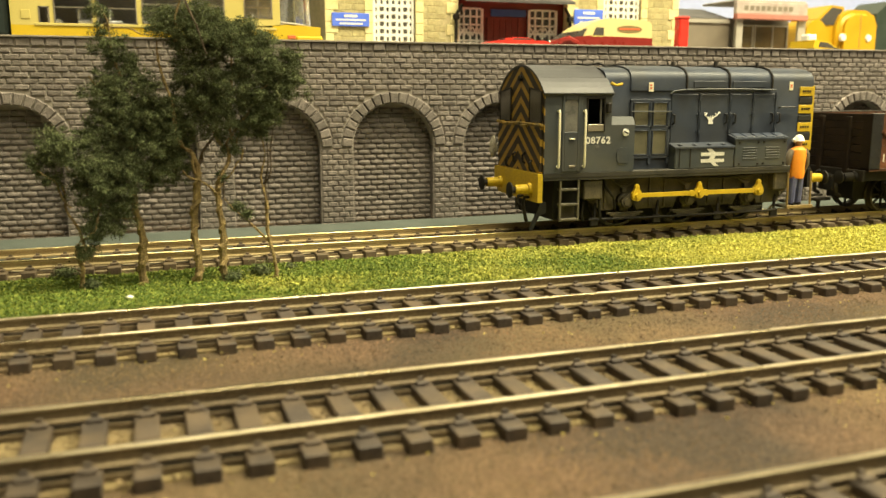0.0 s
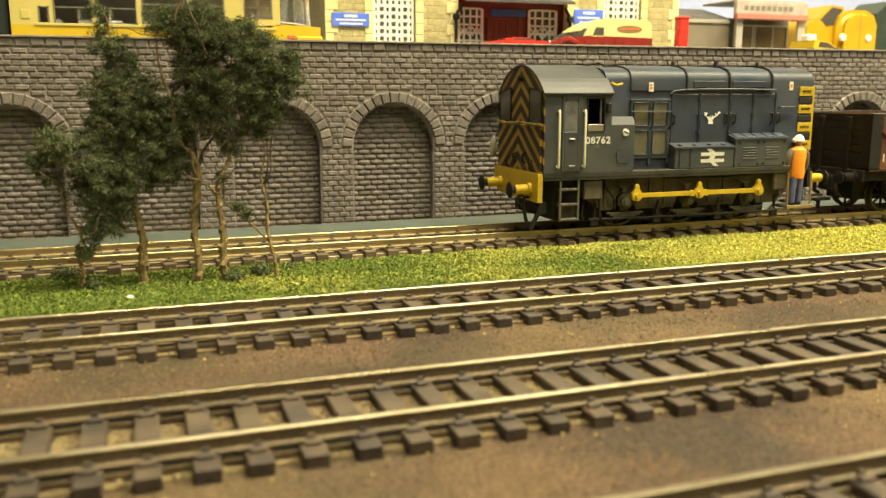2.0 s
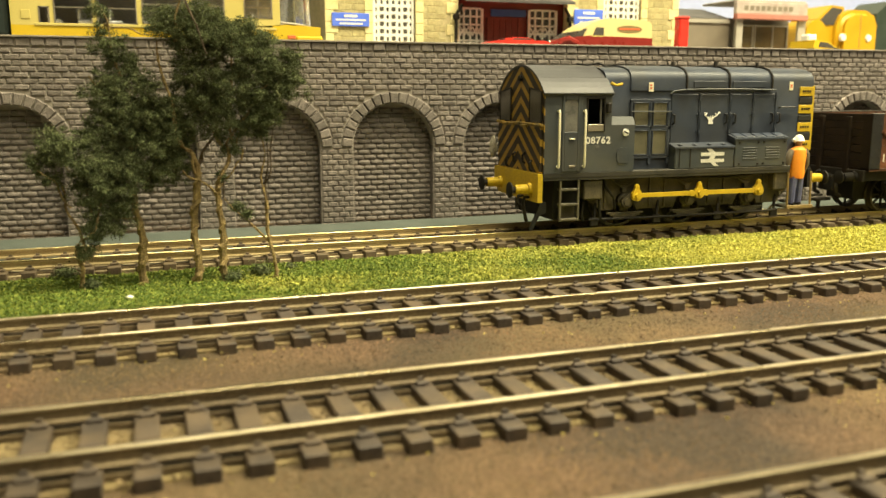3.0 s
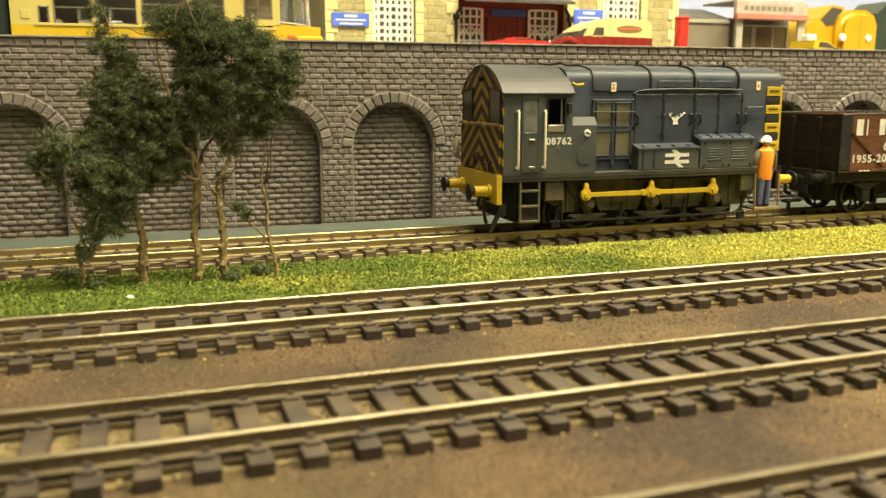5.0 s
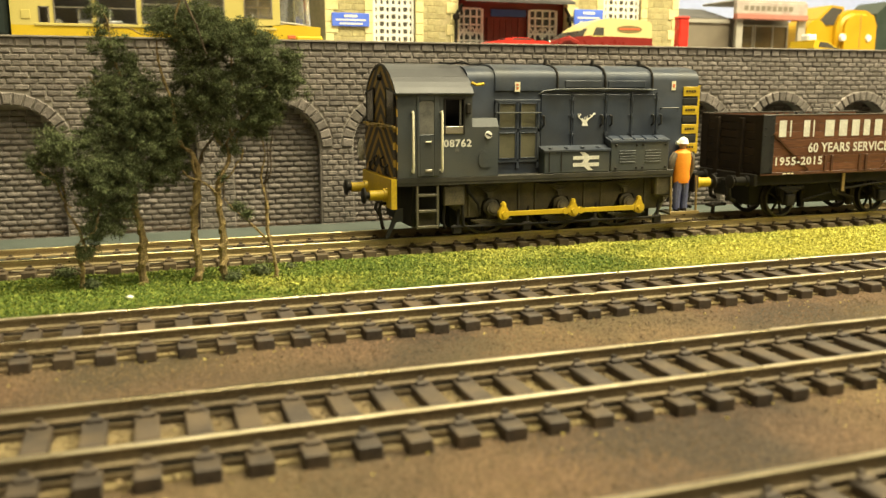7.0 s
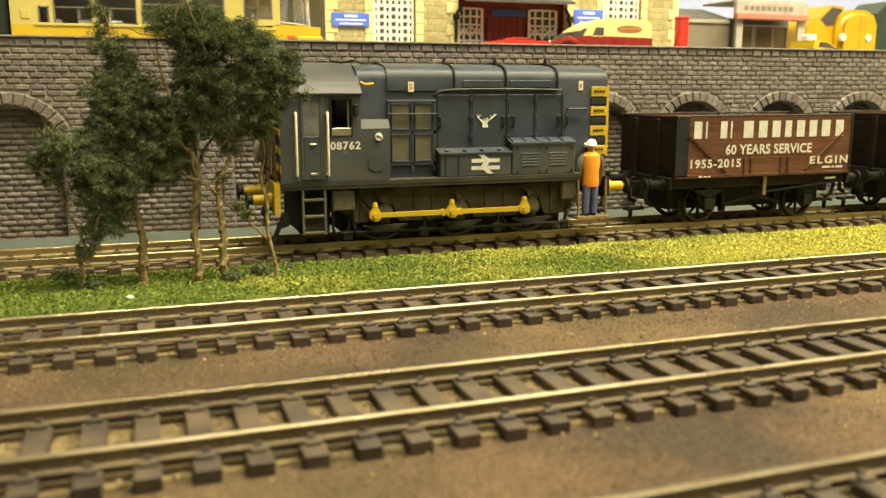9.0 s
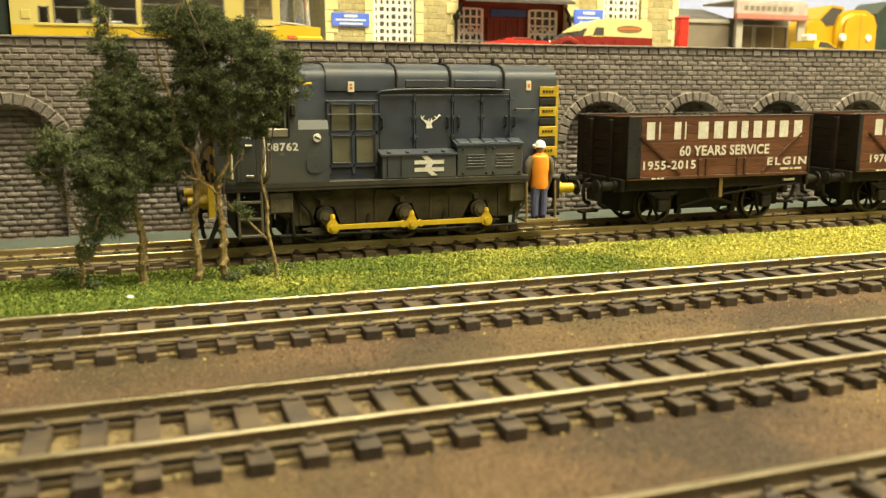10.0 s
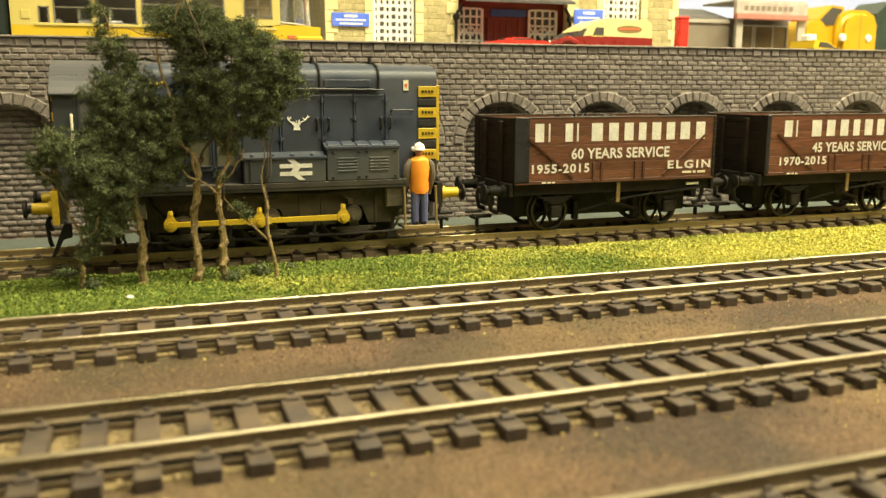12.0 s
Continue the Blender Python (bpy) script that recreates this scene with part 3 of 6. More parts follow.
# ---- loose earth and turf ----
def scatter():
    rng = np.random.default_rng(5)
    n = 110000
    y = 55 + 140 * rng.random(n) ** 1.2
    x = -0.30 * y - 12 + rng.random(n) * (1.30 * y + 45)
    z = np.full(n, Z_GROUND + 0.05) + rng.uniform(-0.1, 0.12, n)
    ob = flakes("earth_grains", np.c_[x, y, z], rng.uniform(0.10, 0.27, n) * (0.5 + y / 260), M_GRAIN, seed=3, up=4.5)
    tagged(ob, "loose brown earth grains and ballast between the tracks", "earth", kind="stuff")
    k = 26000
    row = rng.integers(1, 4, k)
    by = np.array(Y_TRACK)[row] + rng.uniform(-12.5, 12.5, k)
    bx = -0.30 * by - 14 + rng.random(k) * (1.30 * by + 50)
    bed = flakes("ballast_grains", np.c_[bx, by, rng.uniform(-4.15, -3.95, k)], rng.uniform(0.14, 0.34, k), M_BALLAST_GRAIN, sides=4, seed=21, up=1.5)
    tagged(bed, "loose tan ballast grains strewn between the sleepers", "ballast", kind="stuff")
    k = 240
    cy = np.concatenate([rng.normal(154, 5, 90), rng.normal(101, 3, 60), rng.uniform(106, 128, 90)])
    cx = rng.uniform(-30, 150, k)
    crumb = flakes("stray_crumbs", np.c_[cx, cy, np.full(k, Z_GROUND + 0.25)], rng.uniform(0.1, 0.3, k), M_CRUMB, sides=4, seed=12, up=1.0)
    tagged(crumb, "stray yellow turf crumbs lying on the earth", "crumbs", kind="stuff")
    bm = fresh()
    xs, ys = np.linspace(-130, 560, 231), np.linspace(190, 242, 27)

    def height(x, y):
        edge = min((y - 190.5 - 2.2 * noise.noise((x * 0.09, 4, 0))) / 4.0, (236.2 + 1.6 * noise.noise((x * 0.08, 9, 0)) - y) / 7.0, 1.0)
        return Z_TURF - 0.7 + max(edge, 0.0) * (1.15 + 0.55 * noise.noise((x * 0.07, y * 0.1, 2)) + 0.35 * noise.noise((x * 0.35, y * 0.35, 6)))
    grid = [[bm.verts.new((x, y, height(x, y))) for x in xs] for y in ys]
    for j in range(len(ys) - 1):
        for i in range(len(xs) - 1):
            bm.faces.new((grid[j][i], grid[j][i + 1], grid[j + 1][i + 1], grid[j + 1][i]))
    turf = new("turf", mesh_of("turf", bm, M_TURF, True))
    tagged(turf, "green and yellow turf strip between two tracks", "grass", kind="stuff")
    m = 190000
    x = rng.uniform(-60, 330, m)
    y = rng.uniform(189.5, 241, m)
    z = np.array([height(a, b) for a, b in zip(x, y)])
    keep = z > Z_TURF - 0.45
    ob = flakes("turf_crumbs", np.c_[x, y, z + rng.uniform(0, 0.75, m)][keep], rng.uniform(0.14, 0.36, m)[keep], M_GRASS, turf, seed=8, up=1.6)
    tagged(ob, kind="stuff")
    m = 45000
    x, y = rng.uniform(-60, 330, m), rng.uniform(190, 240, m)
    z = np.array([height(a, b) for a, b in zip(x, y)])
    keep = z > Z_TURF - 0.4
    ob = flakes("turf_strand", np.c_[x, y, z + rng.uniform(0.3, 1.0, m)][keep], rng.uniform(0.3, 0.75, m)[keep], M_GRASS, turf, seed=18, up=0.8, slim=0.2)
    tagged(ob, kind="stuff")


# ---- trees: twisted-wire trunks with foam foliage ----
def bough(bm, a, b, r0, r1, bend, seed, n=9):
    rng = random.Random(seed)
    a, b = Vector(a), Vector(b)
    off = [Vector((rng.uniform(-1, 1), rng.uniform(-1, 1), rng.uniform(-1, 1))) * bend for _ in range(3)]
    pts, rad = [], []
    for i in range(n + 1):
        t = i / n
        w = sum((off[k] * math.sin(math.pi * (k + 1) * t) for k in range(3)), Vector())
        pts.append(a.lerp(b, t) + w)
        rad.append((r0 + (r1 - r0) * t) * (1 + 0.12 * math.sin(9 * t + seed)))
    tube(bm, pts, [r * 0.82 for r in rad], 7)
    # a second strand wound round the first
    strand = [p + Vector((math.cos(i * 1.5 + seed), math.sin(i * 1.5 + seed), 0)) * rad[i] * 0.7 for i, p in enumerate(pts)]
    tube(bm, strand, [r * 0.62 for r in rad], 6)


def tree(label, base, trunk, limbs, clumps, seed, dense=1.0, dark=False, name="tree"):
    """base: foot on the turf; trunk and limbs: bars from point to point; clumps: (x, z, radius) in the tree's own plane."""
    root = thing(name, label, "tree", base[0], base[1], -3.6, group="clump of trees on the turf")
    bm = fresh()
    bough(bm, (0, 0, -0.6), (trunk[0], trunk[1], trunk[2]), trunk[3] * 1.12, trunk[4] * 1.08, 0.45, seed, 22)
    for k in range(4):
        a = k * 1.7 + seed
        tube(bm, [(0, 0, 0.9), (1.1 * math.cos(a), 1.1 * math.sin(a), -0.1), (2.0 * math.cos(a), 2.0 * math.sin(a), -0.9)], [trunk[3] * 0.6, trunk[3] * 0.45, 0.15], 6)
    part("trunk", bm, M_BARK, root, smooth=True)
    for k, (a, b, r) in enumerate(limbs):
        lb = fresh()
        bough(lb, a, b, r, r * 0.45, 0.7, seed * 7 + k, 9)
        part("limb", lb, M_BARK_DARK if dark and k % 2 else M_BARK, root, smooth=True)
    rng = np.random.default_rng(seed)
    spots = []
    for x, y, z, r in clumps:
        # tufts sit on the clump's uneven skin, leaves gather round the tufts
        tufts = max(int(r * r * 2.0), 7)
        d = rng.normal(size=(tufts, 3))
        d /= np.linalg.norm(d, axis=1)[:, None]
        d *= r * rng.uniform(0.35, 1.08, tufts)[:, None] * np.array([1.0, 0.75, 0.95])
        for t in d:
            n = int(rng.integers(110, 190) * dense)
            s = rng.uniform(0.6, 1.45)
            spots.append(np.array([x, y, z]) + t + rng.normal(size=(n, 3)) * s * np.array([0.62, 0.62, 0.5]))
    pts = np.concatenate(spots)
    crown = flakes("crown", pts, rng.uniform(0.11, 0.23, len(pts)), M_LEAF, root, seed=seed)
    tagged(crown, "dark green foam foliage, uneven and full of gaps")
    wisps = pts[rng.random(len(pts)) < 0.006]
    fibres = flakes("loose_fibre", wisps, rng.uniform(0.8, 2.2, len(wisps)), M_FIBRE, crown, seed=seed + 1, slim=0.028)
    tagged(fibres, "pale loose foam fibres", kind="stuff")
    return root


def trees():
    # x, z of the clumps are given from each tree's foot
    tree("short dark green model tree leaning over the turf", (-15.5, 215), (-0.6, 0, 11.5, 0.55, 0.45),
         [((0.6, 0, 11), (-4, 1, 27), 0.42), ((0, 0, 12), (7, -1, 24), 0.4), ((-1.5, 0, 20), (-8, -1, 29), 0.3), ((3, 0, 18), (-2, 1, 33), 0.3)],
         [(-4, 0, 34, 4.8), (1.5, -1, 32, 6.0), (-7.0, 1, 30.5, 3.4), (-5.5, 0, 26.5, 2.4), (4.5, 0, 26.5, 6.0), (9, 0, 22, 5.0), (5.5, 1, 17.5, 4.4), (3, 0, 13.5, 3.6), (1, 0, 9.5, 2.6), (11, 1, 28, 5.0), (1.5, 0, 22, 4.4), (8, 0, 16.5, 3.4)], 3, 1.05)
    tree("tall dark green model tree with a bare straight trunk", (-2.4, 219), (-0.3, 0, 26, 1.05, 0.8),
         [((-0.3, 0, 14), (-6.5, 0, 19), 0.5), ((0, 0, 25), (-3, 0, 48), 0.7), ((-1, 0, 32), (6, 1, 44), 0.4), ((-2, 0, 50), (-6, 0, 66), 0.4), ((-5, 0, 62), (6, 1, 60), 0.3), ((-1, 0, 40), (-9, -1, 50), 0.4)],
         [(-5.5, 0, 65, 2.6), (-4.5, 0, 58, 4.3), (-2, 0, 53.5, 4.0), (-6, 0, 47, 5.6), (0.5, 0, 47, 6.4), (-3, -1, 41, 7.6), (4.5, 0, 40, 6.2), (-3, 0, 34, 7.0), (3, -1, 31, 7.2), (9, 0, 29, 5.0), (-5, 0, 28, 5.0), (6, 1, 35, 6), (-6, 1, 23, 3.6), (-3.5, 0, 20, 2.6), (9.5, 1, 35, 4.4), (3, 0, 25, 4.2), (-9, 0, 36, 4.2)], 5, 1.1)
    tree("tall forked dark green model tree on the turf", (10, 216.5), (1.6, 0, 29.5, 1.05, 0.8),
         [((1.6, 0, 29), (-3, 0, 36), 0.6), ((1.6, 0, 29), (6.5, -1, 37), 0.6), ((-3, 0, 36), (-6, 0, 58), 0.5), ((6.5, -1, 37), (3, 0, 66), 0.5), ((-2, 0, 58), (0, -4, 69), 0.45), ((0, -4.5, 68.8), (4.5, -6.5, 55), 0.35), ((1.5, 0, 26), (-2, -1, 35), 0.4)],
         [(-4.5, 0, 62.5, 4.8), (1.5, 0, 63.5, 4.8), (6, 0, 62.5, 4.6), (0.0, 0, 60, 5.4), (4, 0, 59, 6.6), (0.5, 1, 53, 4.0), (3, 0, 50, 6.0), (-5, 0, 42, 4.0), (-1, 1, 44, 5), (5, 1, 43, 5.0), (-5.5, 0, 37, 3.6), (0, 1, 38, 4.4)], 8, 1.05, dark=True)
    tree("tall broad dark green model tree on the turf", (17, 215.5), (-0.8, 0, 24.5, 1.0, 0.8),
         [((-0.8, 0, 22), (-9, -1, 28), 0.45), ((-0.8, 0, 24), (3, 0, 36), 0.7), ((3, 0, 34), (4, 0, 60), 0.5), ((3, 0, 36), (12, 0, 48), 0.45), ((0, 0, 24), (5, 1, 30), 0.35), ((5, 1, 30), (5, 0, 37), 0.3), ((1, 0, 33), (-5, 1, 44), 0.45)],
         [(6, 0, 61, 3.9), (10, 0, 58.5, 3.8), (2, -1, 58, 6.4), (8, -1, 56, 7.0), (14, 0, 52, 6.2), (18, 0, 47.5, 4.4), (11, 0, 47, 6.6), (3, -1, 48, 7.2), (-2, 0, 44, 5.4), (7, 0, 40.5, 6.2), (13, 0, 42, 4.6), (1, 0, 38.5, 4.8), (2, 0, 33, 2.6), (17.5, 0, 54, 3.2)], 11, 1.1)
    tree("thin wiry model sapling with twisted bare stems", (29.3, 215.3), (-1.5, 0, 20, 0.5, 0.4),
         [((-1.5, 0, 18), (-2.6, 0, 36), 0.34), ((-1.3, 0, 20), (-1.0, 1, 37), 0.3), ((-0.8, 0, 9), (-12, 0, 21), 0.36), ((-12, 0, 21), (-13, 0, 30), 0.25), ((0.4, 0.2, -0.3), (-2.0, 0.4, 24), 0.42), ((-2.0, 0.4, 24), (0.6, 0, 38), 0.3)],
         [(-2.4, 0, 37, 2.8), (-8.6, 0, 18.5, 1.5), (-6.5, 0, 16.5, 0.9), (-12.5, 0, 26, 1.0)], 14, 1.0, dark=True, name="sapling")


def bush(x, y, r, seed, label):
    root = thing("shrub", label, "shrub", x, y, -3.4, group="low shrubs on the turf")
    rng = np.random.default_rng(seed)
    d = rng.normal(size=(int(420 * r), 3)) * r * np.array([0.5, 0.4, 0.38])
    d[:, 2] = np.abs(d[:, 2] + 0.45 * r) - 0.2
    flakes("foliage", d, 0.33, M_LEAF, root, seed=seed)
    st = fresh()
    for k in range(3):
        bough(st, (0, 0, -0.5), (math.cos(k * 2.1) * r * 0.5, math.sin(k * 2.1) * r * 0.4, r * 0.8), 0.18, 0.1, 0.1, seed + k, 5)
    part("stem", st, M_BARK_DARK, root)


def shrubs():
    bush(-21.0, 231, 2.6, 31, "tiny dark green foam shrub beside the track")
    bush(-14, 216, 2.2, 32, "tiny dark green foam shrub at a tree foot")
    bush(18.5, 214.5, 2.3, 33, "tiny brownish green foam shrub at a tree foot")
    bush(26.2, 220, 2.6, 34, "round dark green foam shrub on the turf")
    bush(34.5, 224, 1.5, 35, "tiny dark green foam shrub beside the track")
    chip = fresh()
    bmesh.ops.create_icosphere(chip, subdivisions=1, radius=0.9)
    for v in chip.verts:
        v.co.x *= 1.2
        v.co.z = v.co.z * 0.6 + 0.2 + 0.25 * noise.noise(v.co * 3)
    ob = new("plaster_chip", mesh_of("plaster_chip", chip, M_WHITE))
    ob.location = (-5.3 * MM, 202 * MM, -3.0 * MM)
    tagged(ob, "small white plaster chip lying on the turf", "chip")


railway_tracks()
scatter()
trees()
shrubs()

# ---- the shunting locomotive; local x towards its bonnet, z above the rail tops ----
LOCO_Y = Y_TRACK[0]
AXLES = (-23.0, 0.0, 23.0)
CRANK_R, WHEEL_R, CRANK_PHASE, CRANK_Z = 3.47, 8.8, 36.0, 8.6
MOVING = {}


def wheel(parent, x, y, r, material, spokes, name="wheel", tyre=None, face=-1):
    """A spoked wheel on its own pivot; face: the side that looks out."""
    hub = part(name, tube(fresh(), [(0, -1.3, 0), (0, 1.1, 0)], r * 0.22, 14), material, parent, at=(x, y, r))
    spoke = mesh_of("spoke", tube(fresh(), [(r * 0.18, 0, 0), (r * 0.92, 0, 0)], [0.55, 0.42], 6), material)
    for k in range(spokes):
        piece("spoke", spoke, hub, 0, 0, 0).rotation_euler[1] = 2 * math.pi * k / spokes
    if tyre:
        bm = fresh()
        seg = 28
        prof = [(r, -1.15), (r, 0.7), (r + 0.55, 0.85), (r + 0.55, 1.2), (r - 0.8, 1.2), (r - 0.8, -1.15)]
        rings = [[bm.verts.new((p * math.cos(a), q, p * math.sin(a))) for p, q in prof] for a in (2 * math.pi * k / seg for k in range(seg))]
        for k in range(seg):
            a, b = rings[k], rings[(k + 1) % seg]
            for j in range(len(prof)):
                bm.faces.new((a[j], a[(j + 1) % len(prof)], b[(j + 1) % len(prof)], b[j]))
        bmesh.ops.recalc_face_normals(bm, faces=bm.faces)
        if y > 0:
            for v in bm.verts:
                v.co.y = -v.co.y
            bmesh.ops.reverse_faces(bm, faces=bm.faces)
        part("tyre", bm, tyre, hub, "worn wheel tyre", smooth=True)
    return hub


def buffer_set(parent, x, out, material, w=11.5, z=13.4, k=1.0):
    for y in (-w, w):
        shank = part("buffer_shank", tube(fresh(), [(x, y, z), (x + out * 1.2, y, z), (x + out * 1.2, y, z), (x + out * 5.2, y, z)], [2.6 * k, 2.5 * k, 2.0 * k, 1.9 * k], 16), material, parent, smooth=True)
        part("buffer_head", tube(fresh(), [(x + out * 4.6, y, z), (x + out * 6.4, y, z), (x + out * 6.5, y, z), (x + out * 7.0, y, z), (x + out * 7.2, y, z)], [1.2 * k, 1.2 * k, 3.0 * k, 3.1 * k, 2.6 * k], 20), M_BLACK, shank, smooth=True)


def coupling(parent, x, out):
    bm = fresh()
    box(bm, min(x, x + out * 6), max(x, x + out * 6), -1.2, 1.2, 3.6, 4.6, 0.2)
    box(bm, x + out * 6 - 0.4, x + out * 6 + 0.4, -2.2, 2.2, 3.4, 4.4, 0.2)
    box(bm, x + out * 4.6 - 0.4, x + out * 4.6 + 0.4, -0.8, 0.8, 0.8, 3.8, 0.2)
    box(bm, min(x + out * 3, x + out * 8.5), max(x + out * 3, x + out * 8.5), -0.5, 0.5, 5.2, 6.0, 0.2)
    part("coupling", bm, M_BLACK, parent, "black plastic tension coupling")


def arch_line(half, z_eave, z_top, n=14):
    """Points of a roof arc from -half to half."""
    sag = z_top - z_eave
    r = (half * half + sag * sag) / (2 * sag)
    lim = math.asin(half / r)
    return [(r * math.sin(-lim + 2 * lim * k / n), z_top - r + r * math.cos(-lim + 2 * lim * k / n)) for k in range(n + 1)]


def locomotive():
    loco = thing("shunting_locomotive", "weathered blue-grey model diesel shunter with wasp-striped cab front", "locomotive", 164.9, LOCO_Y, 0)
    # running plate and beams
    part("running_plate", box(a_box(-53.0, 37.8, -17.0, 17.0, 17.0, 18.5, 0.15), 37.6, 49.2, -10.0, 10.0, 17.02, 18.48, 0.1), M_PLATE, loco)
    valance = fresh()
    for s in (-1, 1):
        box(valance, -52.8, 37.6, s * 16.6 - 0.3, s * 16.6 + 0.3, 16.2, 17.2, 0.1)
    part("valance", valance, M_PLATE, loco)
    for x, out in ((-53.0, -1), (48.4, 1)):
        beam = [(-17.0, 18.4), (17.0, 18.4), (17.0, 13.0), (13.5, 10.0), (-17.0, 9.8)] if out < 0 else [(-13.2, 16.6), (13.2, 16.6), (13.2, 10.4), (-13.2, 10.4)]
        part("buffer_beam", prism(fresh(), beam, "x", x, x + out * 1.6), M_YELLOW if out < 0 else M_BLACK, loco, "yellow buffer beam" if out < 0 else "black buffer beam")
        buffer_set(loco, x + out * 1.5, out, M_YELLOW, k=0.78)
        if out > 0:
            coupling(loco, x + out * 1.0, out)
        hose = fresh()
        for y, zz in ((-11.0, 3.6), (-6.5, 7.0)) if out < 0 else ((-5.5, 6.5), (6.0, 5.0)):
            tube(hose, [(x + out * 0.8, y, 11.0), (x + out * 3.2, y, 10.8), (x + out * 3.6, y, 9), (x + out * 3.0, y - 0.6, zz + 1), (x + out * 2.6, y - 0.4, zz)], 0.55, 7)
        part("brake_hose", hose, M_BLACK, loco, smooth=True)
    hook = fresh()
    prism(hook, [(-55.8, 1.2), (-54.9, 1.2), (-52.6, 5.6), (-50.5, 6.2), (-50.5, 9.6), (-52.4, 9.6), (-54.0, 5.6)], "y", -14.5, -13.6)
    part("guard_iron", hook, M_DARK, loco)
    # cab shell with its openings: walls as separate plates
    front = [(-17.0, 18.5), (17.0, 18.5)] + [(y, z) for y, z in reversed(arch_line(17.0, 42.2, 50.2))]
    for x, name, material in ((-52.9, "cab_front", M_WASP), (-31.2, "cab_back", M_LOCO)):
        part(name, prism(fresh(), front if x < -40 else [(a * 0.945, min(b, 49.4)) for a, b in front], "x", x, x + (0.3 if x < -40 else 0.8)), material, loco, "yellow and black chevron cab front" if material is M_WASP else "")
    panel = [(-16.2, 18.6), (16.2, 18.6), (16.2, 32.4), (-16.2, 32.4)]
    part("front_panel", prism(fresh(), panel, "x", -53.7, -52.8), M_WASP, loco, "chevron-painted lower front cover")
    ledge = fresh()
    for k in range(7):
        y0 = -16.8 + k * 4.8
        box(ledge, -54.3, -52.9, y0, y0 + 4.6, 32.3 + 0.35 * math.sin(k * 2.4), 33.2 + 0.35 * math.sin(k * 2.4), 0.2)
    tube(ledge, [(-53.9, -17 + 2 * k, 33.1 + 0.2 * math.sin(k * 1.3)) for k in range(18)], 0.3, 6)
    part("front_ledge", ledge, mat("ledge_paint", (0.35, 0.22, 0.03), (0.08, 0.06, 0.02), rough=0.5, scale=300), loco, "chipped yellow and black ledge")
    for y0, y1 in ((-15.6, -7.2), (7.2, 15.6)):
        glass = [(y0, 33.6), (y1, 33.6), (y1, 43.8 if y0 < 0 else 42.6), (y0, 42.6 if y0 < 0 else 43.8)]
        win = part("cab_window", prism(fresh(), glass, "x", -53.25, -52.85), M_GLASS_DARK, loco, "dark cab front window")
        edge = fresh()
        for a, b in zip(glass, glass[1:] + glass[:1]):
            tube(edge, [(-53.2, a[0], a[1]), (-53.2, b[0], b[1])], 0.3, 6)
        part("window_rim", edge, M_BLACK, win)
    lamp = tube(fresh(), [(-52.8, 0, 46.8), (-53.7, 0, 46.8), (-53.9, 0, 46.8)], [0.9, 0.9, 0.6], 12)
    part("marker_lamp", lamp, M_BLACK, loco, smooth=True)
    iron = fresh()
    for y, z in ((-5.5, 22.5), (2.0, 22.3), (7.5, 20.5), (-10.5, 20.5)):
        tube(iron, [(-53.6, y, z - 1.6), (-54.4, y, z - 1.2), (-54.6, y, z + 0.8), (-53.6, y, z + 1.5)], 0.38, 6)
    part("lamp_iron", iron, M_BLACK, loco)
    # Crumpled pale lump of unknown kind, no lamp known here.
    pale = fresh()
    bmesh.ops.create_icosphere(pale, subdivisions=3, radius=1.0)
    for v in pale.verts:
        k = 1.0 + 0.38 * noise.noise(v.co * 2.3)
        v.co = Vector((-54.5 + 1.25 * v.co.x * k, 18.4 + 1.3 * v.co.y * k, 24.0 + (4.2 if v.co.z > 0 else 3.2) * v.co.z * (0.85 + 0.15 * k)))
    part("side_lamp", pale, mat("pale_lump", (0.24, 0.21, 0.17), (0.5, 0.46, 0.38), rough=0.6), loco, "pale unidentified lump on the far cab corner", smooth=True)
    # cab sides: strips round the door window and the open droplight
    for s in (-1, 1):
        side = fresh()

        def plate(x0, x1, z0, z1):
            box(side, x0, x1, min(s * 17.0, s * 16.2), max(s * 17.0, s * 16.2), z0, z1)
        plate(-52.6, -38.8, 18.5, 42.3)
        plate(-38.8, -32.9, 18.5, 31.0)
        plate(-38.8, -32.9, 40.7, 42.3)
        plate(-32.9, -30.3, 18.5, 42.3)
        part("cab_side", side, M_LOCO_CAB, loco)
        door = fresh()
        for x0, x1, z0, z1 in ((-47.0, -46.2, 19.0, 42.0), (-41.9, -40.4, 19.0, 42.0), (-46.2, -41.9, 19.0, 30.8), (-46.2, -41.9, 40.2, 42.0)):
            box(door, x0, x1, s * 17.0 - 0.3, s * 17.0 + 0.3, z0, z1, 0.12)
        d = part("cab_door", door, M_LOCO_CAB, loco)
        pane = [(-46.2, 30.8), (-41.9, 30.8), (-41.9, 39.4), (-42.6, 40.2), (-45.5, 40.2), (-46.2, 39.4)]
        part("door_pane", prism(fresh(), pane, "y", s * 16.9, s * 17.12), M_FROST, d, "cloudy door window")
        part("door_handle", a_box(-44.6, -42.8, s * 17.4 - 0.3, s * 17.4 + 0.3, 28.5, 28.95, 0.1), M_CREAM, d, "cream door handle")
        part("door_catch", a_box(-44.6, -42.6, s * 17.3 - 0.25, s * 17.3 + 0.25, 20.2, 20.9, 0.1), M_STEEL, d)
        rim = fresh()
